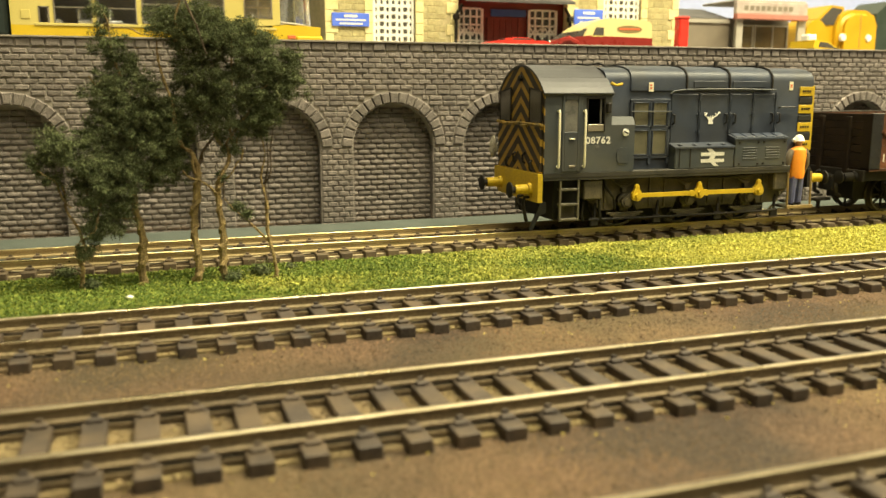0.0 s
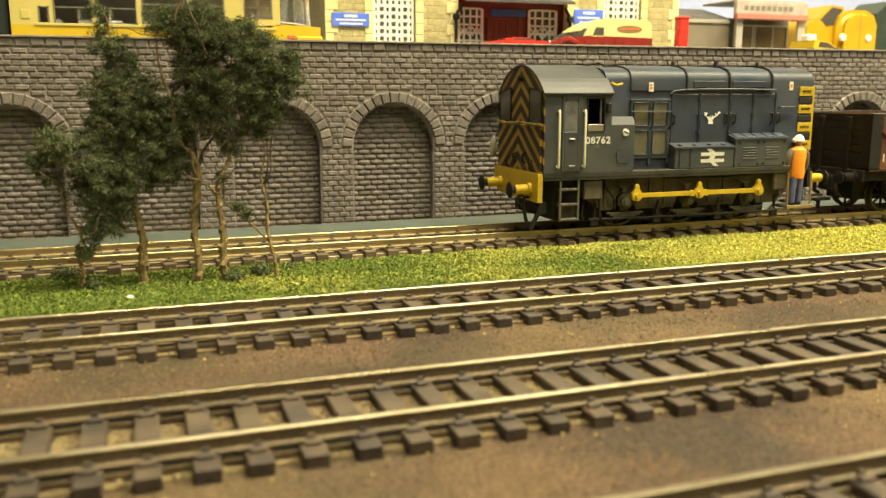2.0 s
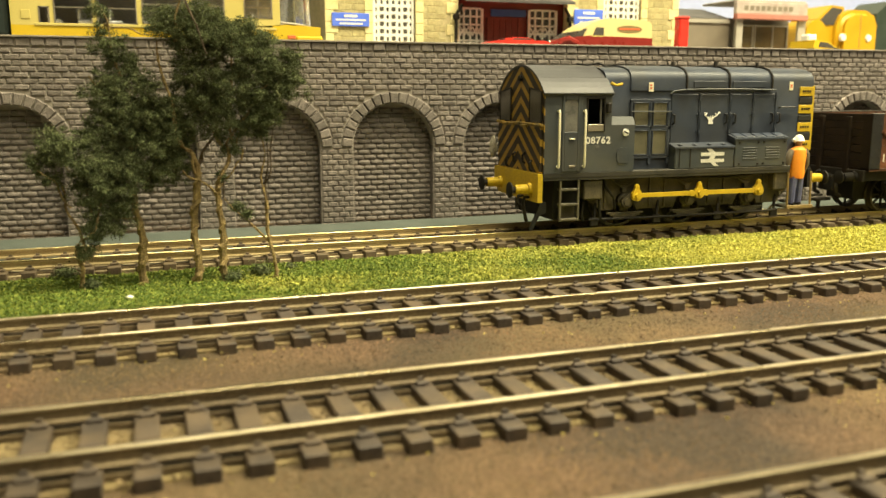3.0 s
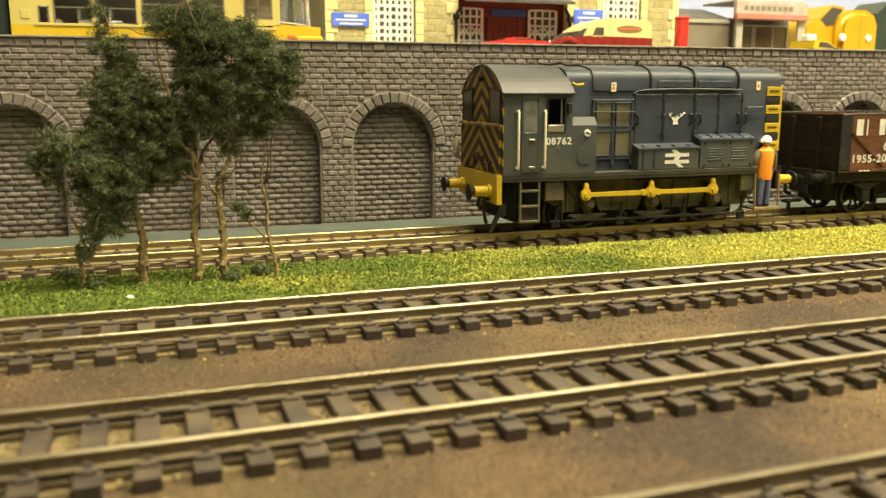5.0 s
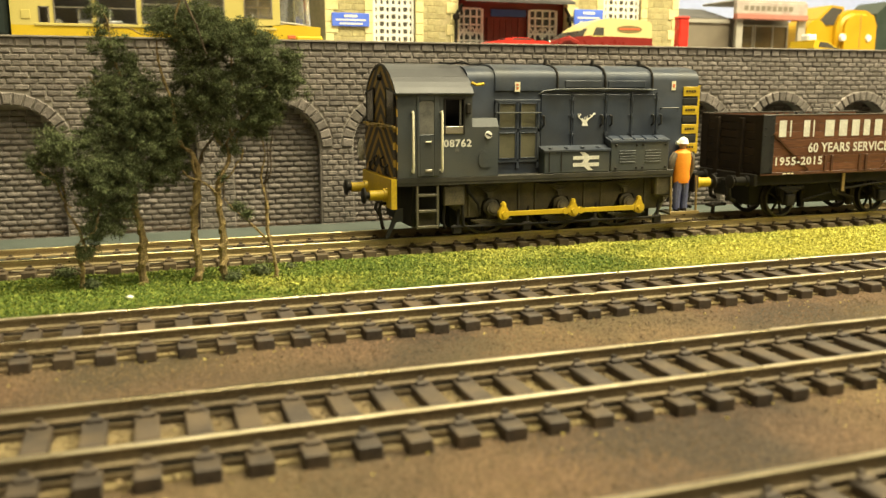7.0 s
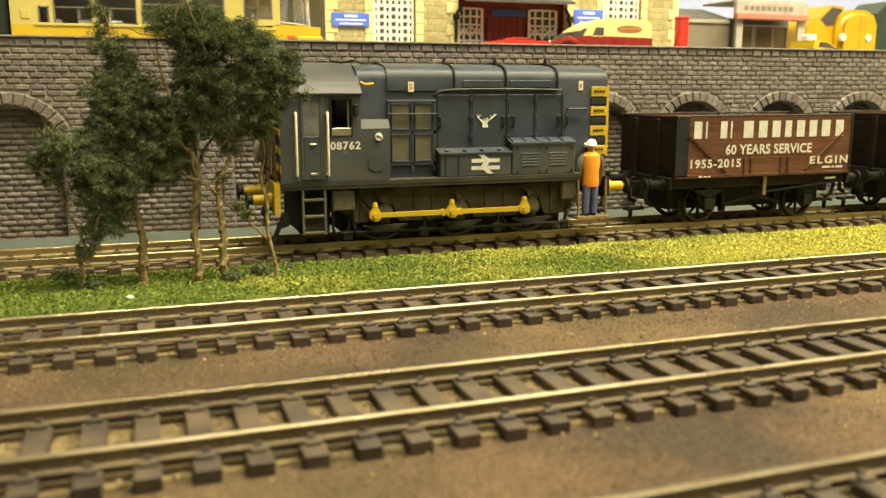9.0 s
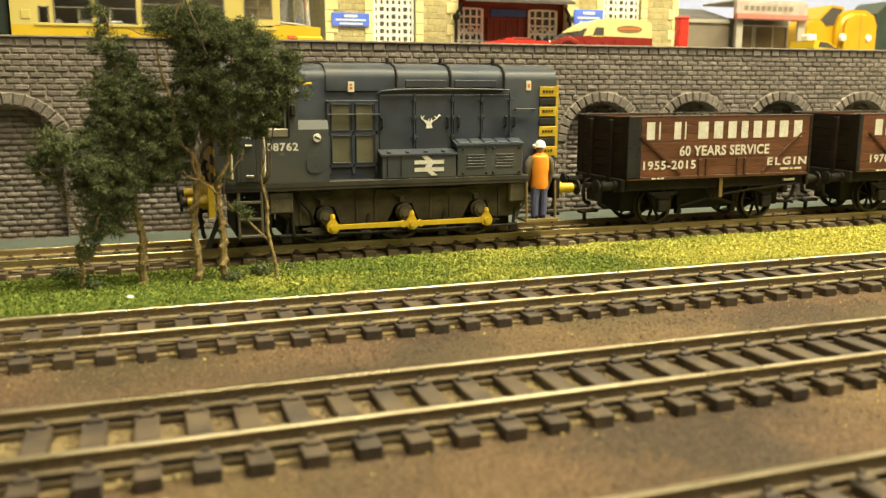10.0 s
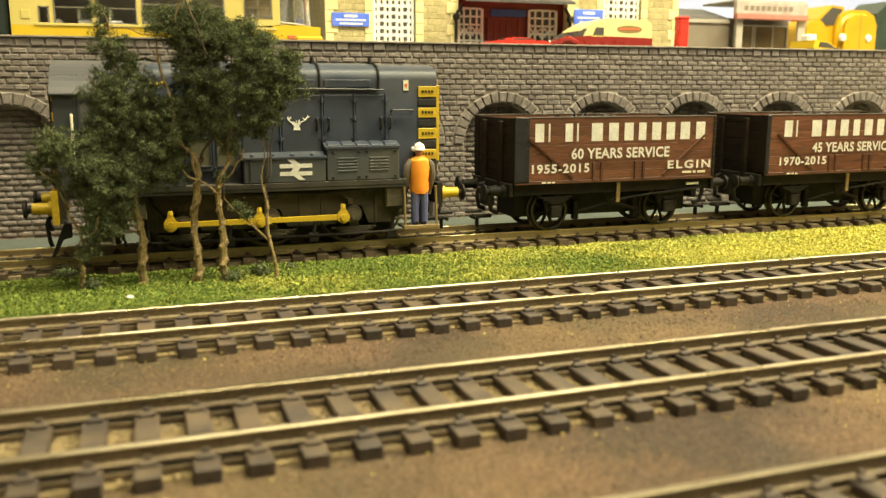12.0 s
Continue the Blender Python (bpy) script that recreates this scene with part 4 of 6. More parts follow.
        for x0, x1, z0, z1 in ((-39.0, -38.5, 30.8, 40.9), (-33.1, -32.6, 30.8, 40.9), (-39.0, -32.6, 40.5, 41.0)):
            box(rim, x0, x1, s * 17.1 - 0.25, s * 17.1 + 0.25, z0, z1, 0.1)
        part("droplight_rim", rim, M_BLACK, loco)
        part("droplight_sill", a_box(-38.5, -33.0, s * 16.8 - 0.4, s * 16.8 + 0.4, 30.9, 33.0, 0.12), M_STEEL, loco, "worn pale window sill")
        part("slid_pane", a_box(-34.0, -33.4, s * 16.2 - 0.2, s * 16.2 + 0.2, 33.2, 40.5), M_FROST, loco)
        for x in (-48.4, -39.8):
            part("handrail", tube(fresh(), [(x, s * 17.0, 36.9), (x, s * 18.0, 37.2), (x, s * 18.2, 36.4), (x, s * 18.2, 21.2), (x, s * 18.0, 20.3), (x, s * 17.0, 20.5)], 0.36, 8), M_CREAM, loco, "cream cab handrail", smooth=True)
        part("mirror", a_box(-32.4, -31.0, s * 17.6 - 0.6, s * 17.6 + 0.6, 36.4, 39.4, 0.25), M_BLACK, loco)
    part("cab_floor", a_box(-52, -31, -16, 16, 18.5, 19.2), M_DARK, loco)
    part("control_desk", a_box(-44, -33.5, 1, 15.8, 19.2, 36, 0.5), M_DARK, loco)
    lettering(loco, "08762", -39.0, -30.5, 27.05, 29.3, -17.06, M_LETTER, spread=1.12)
    part("works_mark", a_box(-35.5, -34.4, -17.06, -17.0, 25.6, 26.7), M_FROST, loco)
    # cab roof sheet with rivets
    arc = arch_line(17.5, 42.2, 50.9, 18)
    inner = [(y * 0.98, z - 0.6) for y, z in reversed(arc)]
    part("cab_roof", prism(fresh(), arc + inner, "x", -53.2, -30.0), M_ROOF, loco, "dusty grey arched cab roof")
    riv = fresh()
    for k in range(17):
        for q in (3, 15):
            y, z = arc[q]
            box(riv, -52.2 + k * 1.33, -51.95 + k * 1.33, y - 0.12, y + 0.12, z - 0.15, z + 0.14)
    tagged(part("rivets", riv, M_ROOF, loco), kind="stuff")
    gut = fresh()
    for s in (-1, 1):
        box(gut, -53.3, -29.9, s * 17.5 - 0.35, s * 17.5 + 0.35, 41.9, 42.5, 0.15)
    part("gutter", gut, M_ROOF, loco)
    cable = tube(fresh(), [(-36, -4, 51.2), (-33, -6, 50.8), (-30, -7.2, 51.4), (-27, -6, 50.6), (-22, -3, 51.2)], 0.3, 6)
    part("roof_cable", cable, M_BLACK, loco)
    part("whistle", tube(fresh(), [(-30.0, -15.4, 45.3), (-28.6, -15.6, 44.6), (-26.2, -15.4, 44.9)], [0.45, 0.35, 0.45], 8), M_YELLOW, loco, "yellow roof-side whistle", smooth=True)
    # bonnet
    sec = [(-13.0, 18.5), (13.0, 18.5), (13.0, 46.0), (12.5, 47.6), (11.2, 48.9), (8.5, 49.8), (4.5, 50.35), (0, 50.5), (-4.5, 50.35), (-8.5, 49.8), (-11.2, 48.9), (-12.5, 47.6), (-13.0, 46.0)]
    part("bonnet", prism(fresh(), sec, "x", -30.3, 48.3), M_LOCO, loco, "weathered blue-grey engine casing", smooth=True)

    def cover(x0, x1, grow, name):
        cs = [(y * (13.0 + grow) / 13.0, z + (grow if z > 44 else 0)) for y, z in sec[2:]]
        cs = [(cs[0][0], 43.0)] + cs + [(cs[-1][0], 43.0)]
        part(name, prism(fresh(), cs, "x", x0, x1), M_LOCO, loco, smooth=True)
    cover(-21.8, -2.2, 0.45, "bonnet_cover")
    cover(-1.3, 13.9, 0.3, "bonnet_cover")
    cover(14.8, 30.8, 0.3, "bonnet_cover")
    for x in (-1.75, 14.4, 31.0):
        strap = fresh()
        path = [(y * 1.045, z + 0.55) for y, z in sec[2:]]
        tube(strap, [(x, y, z) for y, z in [(path[0][0], 43.6)] + path + [(path[-1][0], 43.6)]], 0.36, 6)
        tube(strap, [(x - 0.6, -6, 50.4), (x - 0.6, -6, 52.2)], [0.7, 0.5], 8)
        part("bonnet_strap", strap, M_BLACK, loco, smooth=True)
    for s in (-1, 1):
        for x0, x1 in ((0.9, 13.0), (15.6, 28.6)):
            part("cover_panel", a_box(x0, x1, s * 13.35 - 0.25, s * 13.35 + 0.25, 43.9, 46.0, 0.15), M_LOCO, loco)
        part("conduit", tube(fresh(), [(-7.6, s * 13.3, 41.9), (-6.2, s * 13.8, 42.9), (-2, s * 13.9, 43.3), (7.9, s * 13.9, 43.5), (20, s * 13.9, 43.45), (32.4, s * 13.7, 43.2)], 0.25, 6), M_LOCO_CAB, loco, smooth=True)
        for x0, x1 in ((-6.9, 3.0), (3.8, 14.5), (15.3, 23.6), (24.3, 32.6)):
            dr = part("casing_door", a_box(x0, x1, s * 13.0 - 0.35, s * 13.0 + 0.35, 19.0, 41.9, 0.15), M_LOCO, loco)
            hin = fresh()
            for z in (24, 30, 35.5, 40.5):
                tube(hin, [(x1 + 0.35, s * 13.5, z - 0.7), (x1 + 0.35, s * 13.5, z + 0.7)], 0.42, 6)
                box(hin, x1 - 0.7, x1 + 1.4, s * 13.4 - 0.12, s * 13.4 + 0.12, z - 0.25, z + 0.25, 0.06)
            tube(hin, [(x1 + 0.35, s * 13.3, 20), (x1 + 0.35, s * 13.3, 42.4)], 0.24, 5)
            part("hinge", hin, M_LOCO, dr)
        for x in (-6.3, 13.3, 16.6, 31.4, 34.1):
            part("grab_handle", tube(fresh(), [(x, s * 13.3, 35.6), (x + 0.1, s * 14.3, 35.3), (x + 0.1, s * 14.4, 33), (x, s * 13.3, 32.4)], 0.34, 6), M_IRON_BLUE, loco, smooth=True)
        part("end_rail", tube(fresh(), [(34.6, s * 13.0, 37.3), (34.8, s * 13.8, 37.6), (40.8, s * 13.8, 37.6), (41, s * 13.0, 37.3)], 0.26, 6), M_IRON_BLUE, loco, smooth=True)
        # side grille: frame, four tan mesh panels of upright slats
        gr = fresh()
        for x0, x1, z0, z1 in ((-21.9, -7.3, 39.4, 40.4), (-21.9, -7.3, 21.9, 22.9), (-21.9, -20.9, 20, 40), (-8.3, -7.3, 20, 40), (-14.9, -14.0, 20, 40), (-21.9, -7.3, 30.8, 32.0)):
            box(gr, x0, x1, s * 13.3 - 0.36, s * 13.3 + 0.36, z0, z1, 0.12)
        grille = part("side_grille", gr, M_LOCO, loco)
        part("grille_rail", tube(fresh(), [(-21.9, s * 13.2, 36.6), (-21.6, s * 14.1, 36.6), (-7.2, s * 14.1, 36.5), (-6.9, s * 13.2, 36.5)], 0.22, 6), M_LOCO_CAB, grille, smooth=True)
        for x0, x1 in ((-20.7, -15.1), (-13.8, -8.5)):
            for z0, z1 in ((23.3, 30.5), (32.3, 39.1)):
                a, b = x0 + 0.3, x1 - 0.3
                mesh = a_box(a, b, s * 13.3 - 0.2, s * 13.3 + 0.2, z0, z1)
                for k in range(16):
                    x = a + (b - a) * (k + 0.5) / 16
                    box(mesh, x - 0.09, x + 0.09, s * 13.5 - 0.05, s * 13.5 + 0.05, z0, z1)
                for k in range(20):
                    z = z0 + (z1 - z0) * (k + 0.5) / 20
                    box(mesh, a, b, s * 13.48 - 0.05, s * 13.48 + 0.05, z - 0.07, z + 0.07)
                panel_ob = part("mesh_panel", mesh, M_GRILLE, grille, "tan mesh grille panel")
                lip = fresh()
                for p, q, r, t in ((a - 0.3, a, z0 - 0.3, z1 + 0.3), (b, b + 0.3, z0 - 0.3, z1 + 0.3), (a, b, z1, z1 + 0.3), (a, b, z0 - 0.3, z0)):
                    box(lip, p, q, s * 13.5 - 0.3, s * 13.5 + 0.3, r, t, 0.06)
                part("panel_rim", lip, M_LOCO, panel_ob)
        part("data_tag", a_box(-15.7, -14.0, s * 13.7 - 0.05, s * 13.7 + 0.05, 42.7, 45.5), M_CREAM, loco, "cream data tag")
        bars(loco, [(-15.2, -14.5)], 43.4, 44.0, s * 13.78, M_RED_MARK, "tag_mark")
        bars(loco, [(-15.3, -14.6)], 44.4, 44.9, s * 13.78, M_RED_MARK, "tag_mark")
        part("data_tag", a_box(38.3, 39.8, s * 13.1 - 0.05, s * 13.1 + 0.05, 43.1, 45.9), M_CREAM, loco, "cream data tag")
        bars(loco, [(38.7, 39.4)], 43.9, 45.0, s * 13.18, M_RED_MARK, "tag_mark")
        # radiator end: yellow pads; flat dark pads paint the shade of foot holes
        for z0, z1, dark in ((41.2, 44.2, 0), (35.4, 38.2, 0), (29.4, 32.4, 0), (23.6, 26.4, 0), (38.8, 40.6, 1), (33.0, 34.8, 1), (27.0, 28.9, 1)):
            pad = a_box(42.6, 48.0, s * 13.15 - 0.2, s * 13.15 + 0.2, z0, z1, 0.1)
            pd = part("foot_hole" if dark else "step_pad", pad, M_DARK if dark else M_YELLOW, loco, "" if dark else "yellow end step")
            if not dark:
                sl = fresh()
                for k in range(4):
                    box(sl, 43.6 + k * 0.95, 44.2 + k * 0.95, s * 13.4 - 0.1, s * 13.4 + 0.1, z0 + 1.2, z0 + 1.9)
                part("slot", sl, M_BLACK, pd)
        part("corner_strip", a_box(48.0, 49.0, s * 12.7 - 0.35, s * 12.7 + 0.35, 23.0, 44.6, 0.15), M_YELLOW, loco)
    part("radiator_face", a_box(48.2, 48.9, -12.3, 12.3, 19.0, 46.0, 0.2), M_WASP, loco)
    # boxes on the running plate
    for s in (-1, 1):
        a, b = sorted((s * 12.8, s * 17.0))
        hip = [(s * 17.0, 18.5), (s * 12.8, 18.5), (s * 12.8, 35.2), (s * 15.6, 35.1), (s * 17.0, 32.7)]
        tank = part("tool_locker", prism(fresh(), hip, "x", -30.3, -22.1), M_LOCO_CAB, loco)
        part("dial", tube(fresh(), [(-25.3, s * 16.9, 30.4), (-25.3, s * 17.4, 30.4)], [1.15, 1.05], 18), M_WHITE, tank, "white round dial")
        part("dial_pointer", prism(fresh(), [(-26.2, 30.6), (-25.9, 30.95), (-24.4, 30.2), (-24.7, 29.85)], "y", s * 17.41, s * 17.49), M_BLACK, tank)
        plate_pts = [(-28.3 + 0.9, 21.0), (-23.7 - 0.9, 21.0), (-23.7, 22.2), (-23.7, 24.6), (-23.7 - 0.9, 25.8), (-28.3 + 0.9, 25.8), (-28.3, 24.6), (-28.3, 22.2)]
        part("inspection_plate", prism(fresh(), plate_pts, "y", s * 16.9, s * 17.2), M_LOCO_CAB, tank)
        box1 = part("battery_box", a_box(-7.2, 14.9, a, b, 18.5, 25.1, 0.25), M_LOCO_CAB, loco)
        slope = [(s * 17.25, 24.9), (s * 17.25, 25.4), (s * 13.0, 26.7), (s * 13.0, 24.9)]
        lid1 = prism(fresh(), slope, "x", -7.5, 15.2)
        for x in (-4.8, 0.6, 6.0, 11.4):
            box(lid1, x - 0.5, x + 0.5, s * 15.2 - 1.4, s * 15.2 + 1.4, 25.9, 26.2, 0.1)
        part("box_lid", lid1, M_LOCO, box1)
        ev = fresh()
        for x in (-5.6, -1.6):
            box(ev, x - 0.15, x + 0.15, s * 17.05 - 0.1, s * 17.05 + 0.1, 19, 25)
        part("box_seam", ev, M_BLACK, box1)
        box2 = part("battery_box", a_box(15.2, 35.8, a, b, 18.5, 27.6, 0.25), M_LOCO_CAB, loco)
        lid = prism(fresh(), [(s * 17.25, 27.3), (s * 17.25, 27.85), (s * 13.0, 29.1), (s * 13.0, 27.3)], "x", 14.8, 36.1)
        for k in range(5):
            n = len(lid.verts)
            box(lid, 15.6 + k * 4.05, 19.0 + k * 4.05, s * 15.1 - 1.6, s * 15.1 + 1.6, -0.25, 0.35, 0.15)
            lid.verts.ensure_lookup_table()
            for v in lid.verts[n:]:
                v.co.z += 28.48 + (abs(v.co.y) - 15.1) * -0.294
        part("box_lid", lid, M_LOCO, box2)
        for x0 in (18.2, 27.2):
            lv = fresh()
            for k in range(5):
                box(lv, x0, x0 + 5.6, s * 17.0 - 0.14, s * 17.0 + 0.14, 21.0 + k * 0.85, 21.45 + k * 0.85, 0.08)
            part("louvre", lv, M_LOCO_CAB, box2)
        cl = fresh()
        for x in (17.0, 24.2, 26.4, 34.6):
            for z in (19.2, 26.2):
                box(cl, x - 0.35, x + 0.35, s * 17.1 - 0.2, s * 17.1 + 0.2, z, z + 0.6, 0.1)
        part("clip", cl, M_BLACK, box2)
    # emblem on the near box: two bars with slanted strokes
    y = -17.08
    for pts in ([(2.3, 22.9), (11.1, 22.9), (11.1, 24.0), (2.3, 24.0)], [(2.3, 20.8), (11.1, 20.8), (11.1, 21.9), (2.3, 21.9)],
                [(4.3, 25.2), (6.1, 25.2), (8.5, 23.45), (6.7, 23.2)], [(4.9, 21.35), (6.9, 21.35), (8.2, 23.45), (6.4, 23.45)], [(5.2, 21.5), (6.9, 21.5), (9.2, 19.6), (7.4, 19.6)]):
        part("emblem_stroke", prism(fresh(), [(a, b - 0.45) for a, b in pts], "y", y, y - 0.02 - 0.01 * pts[0][0] / 10), M_LETTER, loco)
    # stag-like white emblem as plain strokes
    y = -13.42
    head = [(6.6, 33.2), (8.6, 33.2), (8.2, 34.5), (8.8, 35.4), (8.3, 35.8), (7.5, 35.1), (6.6, 35.9), (6.0, 35.4), (6.8, 34.5)]
    em = prism(fresh(), head, "y", y, y - 0.05)
    for p in ([(6.4, 35.4), (5.3, 36.2), (5.1, 37.3)], [(5.3, 36.2), (6.1, 37.2)], [(8.5, 35.5), (9.9, 36.3), (10.7, 37.6)], [(9.9, 36.3), (9.2, 37.0)], [(10.3, 37.0), (11.1, 37.2)], [(7.4, 35.2), (7.5, 36.2)], [(8.0, 35.2), (8.3, 36.4)]):
        tube(em, [(a, y - 0.02, b) for a, b in p], 0.16, 5)
    for v in em.verts:
        v.co.x, v.co.z = v.co.x + 0.3, 32.4 + (v.co.z - 33.2) * 0.89
    part("emblem", em, M_WHITE, loco, "white antlered emblem")
    # outside frames, brackets, tanks
    for s in (-1, 1):
        fr = [(-36, 17.0), (-36, 9.5), (-31, 6.0), (-27, 6.0), (-25.5, 11.0), (-20.5, 11.0), (-18.5, 6.0), (-5, 6.0), (-2.5, 11.0), (2.5, 11.0), (4.5, 6.0), (18, 6.0), (20.5, 11.0), (25.5, 11.0), (27.5, 6.0), (34, 6.0), (39, 9.5), (39, 17.0)]
        frame_plate = part("frame_plate", prism(fresh(), fr, "y", s * 13.6, s * 12.4), M_OLIVE, loco)
        rib = fresh()
        for x in (-30, -14, -8.5, 8, 14, 29.5):
            box(rib, x - 0.3, x + 0.3, s * 13.7 - 0.3, s * 13.7 + 0.3, 6.5, 17.0, 0.1)
        part("bracket", rib, M_OLIVE, frame_plate)
        for x in (-23.8, -0.8, 22.0):
            leaf = fresh()
            for k in range(6):
                box(leaf, x - 5.4 + k * 0.85, x + 5.4 - k * 0.85, s * 14.3 - 0.45, s * 14.3 + 0.45, 16.1 - k * 0.58, 16.58 - k * 0.58, 0.07)
            tube(leaf, [(x - 5.2, s * 14.6, 16.7), (x, s * 14.6, 12.4)], 0.22, 5)
            tube(leaf, [(x + 5.2, s * 14.6, 16.7), (x, s * 14.6, 12.4)], 0.22, 5)
            box(leaf, x - 0.7, x + 0.7, s * 14.4 - 0.5, s * 14.4 + 0.5, 11.6, 13.4, 0.12)
            part("leaf_spring", leaf, M_OLIVE, frame_plate, "grimy leaf spring")
        spring = fresh()
        for x in AXLES:
            for k in range(4):
                box(spring, x - 6.5 + k * 1.2, x + 6.5 - k * 1.2, s * 14.1 - 0.5, s * 14.1 + 0.5, 3.6 - k * 0.55 + 1.2, 4.1 - k * 0.55 + 1.2, 0.08)
            tube(spring, [(x, s * 13.4, 8.8), (x, s * 14.3, 8.8), (x, s * 14.5, 8.8)], [2.5, 2.5, 2.0], 18)
            box(spring, x - 1.5, x + 1.5, s * 13.6 - 0.4, s * 13.6 + 0.4, 5.2, 8.0, 0.3)
        part("axlebox", spring, M_OLIVE, frame_plate)
        low = fresh()
        tube(low, [(-36, s * 14.8, 3.5), (-12, s * 14.9, 3.3), (12, s * 14.9, 3.3), (35, s * 14.8, 3.4)], 0.38, 7)
        for x in (-34, -11.5, 11.5, 34):
            tube(low, [(x, s * 14.6, 3.4), (x + 1.0, s * 13.4, 8.5)], 0.5, 6)
            box(low, x - 1.4, x + 1.4, s * 14.4 - 0.6, s * 14.4 + 0.6, 1.4, 4.0, 0.25)
        part("brake_rigging", low, M_BLACK, loco, smooth=True)
        part("sand_box", a_box(32.0, 37.6, s * 14.6 - 1.8, s * 14.6 + 1.8, 10.4, 16.6, 0.4), M_OLIVE, loco)
        part("sand_lid", a_box(33.0, 36.6, s * 14.8 - 1.2, s * 14.8 + 1.2, 16.5, 17.0, 0.2), M_OLIVE, loco)
        part("sand_pipe", tube(fresh(), [(37, s * 13.6, 9.4), (36.4, s * 12, 5.5), (34.8, s * 9.6, 1.6)], 0.4, 6), M_STEEL, loco, smooth=True)
        part("air_tank", a_box(-38.6, -32.2, s * 14.6 - 1.7, s * 14.6 + 1.7, 10.0, 16.0, 0.35), M_OLIVE, loco)
        part("tank_lid", a_box(-37.0, -33.4, s * 15.0 - 1.0, s * 15.0 + 1.0, 15.9, 16.5, 0.15), M_STEEL, loco)
        st = fresh()
        for x in (-46.8, -40.7):
            box(st, x - 0.35, x + 0.35, s * 16.4 - 0.35, s * 16.4 + 0.35, 3.6, 16.8, 0.1)
        ladder = part("cab_steps", st, M_STEP, loco)
        for z in (13.4, 8.8, 4.2):
            part("tread", a_box(-46.8, -40.7, s * 15.6 - 1.2, s * 15.6 + 1.2, z - 0.35, z + 0.35, 0.1), M_STEP, ladder)
        part("step_riser", a_box(-46.4, -41.0, s * 14.6 - 0.2, s * 14.6 + 0.2, 3.8, 9.0), M_OLIVE, ladder)
        # Tan tread and ochre edge paint the light lying on the step.
        plat = part("shunter_step", a_box(36.9, 47.6, s * 14.0 - 3.4, s * 14.0 + 3.4, 4.2, 4.9, 0.15), M_STEP, loco, "tan shunter step, toned as if lit")
        part("step_edge", a_box(36.9, 47.6, s * 17.4 - 0.2, s * 17.4 + 0.2, 4.0, 5.1, 0.1), M_OCHRE, plat, "yellowish step edge, toned as if lit")
        part("step_hanger", a_box(43.2, 44.4, s * 12.0 - 0.5, s * 12.0 + 0.5, 4.5, 17.1), M_OLIVE, plat)
        for x in (37.5, 46.9):
            part("step_post", tube(fresh(), [(x, s * 16.8, 4.8), (x - 0.3, s * 16.8, 16.2)], 0.36, 7), M_OCHRE, plat, "tan step post")
    for s in (-1, 1):
        pipes = fresh()
        tube(pipes, [(-31.5, s * 15.0, 16.6), (-30.5, s * 15.2, 13.5), (-27.5, s * 15.0, 10.0), (-26.5, s * 14.2, 6.5)], 0.4, 6)
        tube(pipes, [(-32.5, s * 14.8, 9.8), (-32.2, s * 15.0, 4.0), (-30.0, s * 14.6, 2.6)], 0.45, 6)
        tube(pipes, [(-38.0, s * 14.8, 9.8), (-38.4, s * 14.8, 5.5), (-37.6, s * 14.2, 3.0)], 0.4, 6)
        tube(pipes, [(-14, s * 14.8, 16.6), (-6, s * 14.9, 15.4), (4, s * 14.9, 15.6), (14, s * 14.8, 15.2), (30, s * 14.8, 16.2)], 0.35, 6)
        part("pipe_run", pipes, M_BLACK, loco, "black underframe pipes", smooth=True)
    # wheels, cranks and rods
    # Near-black block added behind the steps for the shade under the cab.
    part("cab_underframe", a_box(-47.5, -38.8, -13.2, 13.2, 3.6, 16.8, 0.4), M_DARK, loco)
    # Dark chassis block, lowered to shut out light seen between the wheels.
    part("under_tank", a_box(-34, 36, -7, 7, 2.0, 16.8, 0.5), M_DARK, loco)
    for x in AXLES:
        for y in (-8.4, 8.4):
            w = wheel(loco, x, y, WHEEL_R, M_BLACK, 12, tyre=M_OLIVE)
            MOVING.setdefault("wheels", []).append((w, (x, y, WHEEL_R)))
        for y in (-15.1, 15.1):
            arm = fresh()
            prism(arm, [(1.9 * math.cos(a), 1.9 * math.sin(a)) for a in (math.pi / 2 + math.pi * k / 8 for k in range(9))]
                  + [(CRANK_R + 1.4 * math.cos(a), 1.4 * math.sin(a)) for a in (-math.pi / 2 + math.pi * k / 8 for k in range(9))], "y", -0.6, 0.6)
            tube(arm, [(0, -1.0, 0), (0, 1.6, 0)], 1.2, 10)
            c = part("crank", arm, M_OLIVE, loco, "grimy crank arm", at=(x, y, CRANK_Z))
            MOVING.setdefault("cranks", []).append((c, (x, y, CRANK_Z)))
    for s in (-1, 1):
        rod = fresh()
        for x in AXLES:
            tube(rod, [(x, -0.7, 0), (x, 0.7, 0)], 1.75, 14)
            tube(rod, [(x, s * 1.5, 0), (x, -s * 0.2, 0)], 0.95, 6)
            prism(rod, [(x - 1.7, 0.6), (x + 1.7, 0.6), (x + 0.7, 2.2), (x + 0.65, 3.2), (x - 0.65, 3.2), (x - 0.7, 2.2)], "y", -0.6, 0.6)
            tube(rod, [(x, 0, 2.6), (x, 0, 3.6)], [0.8, 0.55], 8)
        for x0, x1 in ((-22.0, -1.2), (1.2, 22.0)):
            prism(rod, [(x0, -0.62), (x1, -0.72), (x1, 0.72), (x0, 0.62)], "y", -0.4, 0.4)
        for x in (-2.6, 2.6):
            tube(rod, [(x, -0.6, 0), (x, 0.6, 0)], 1.0, 10)
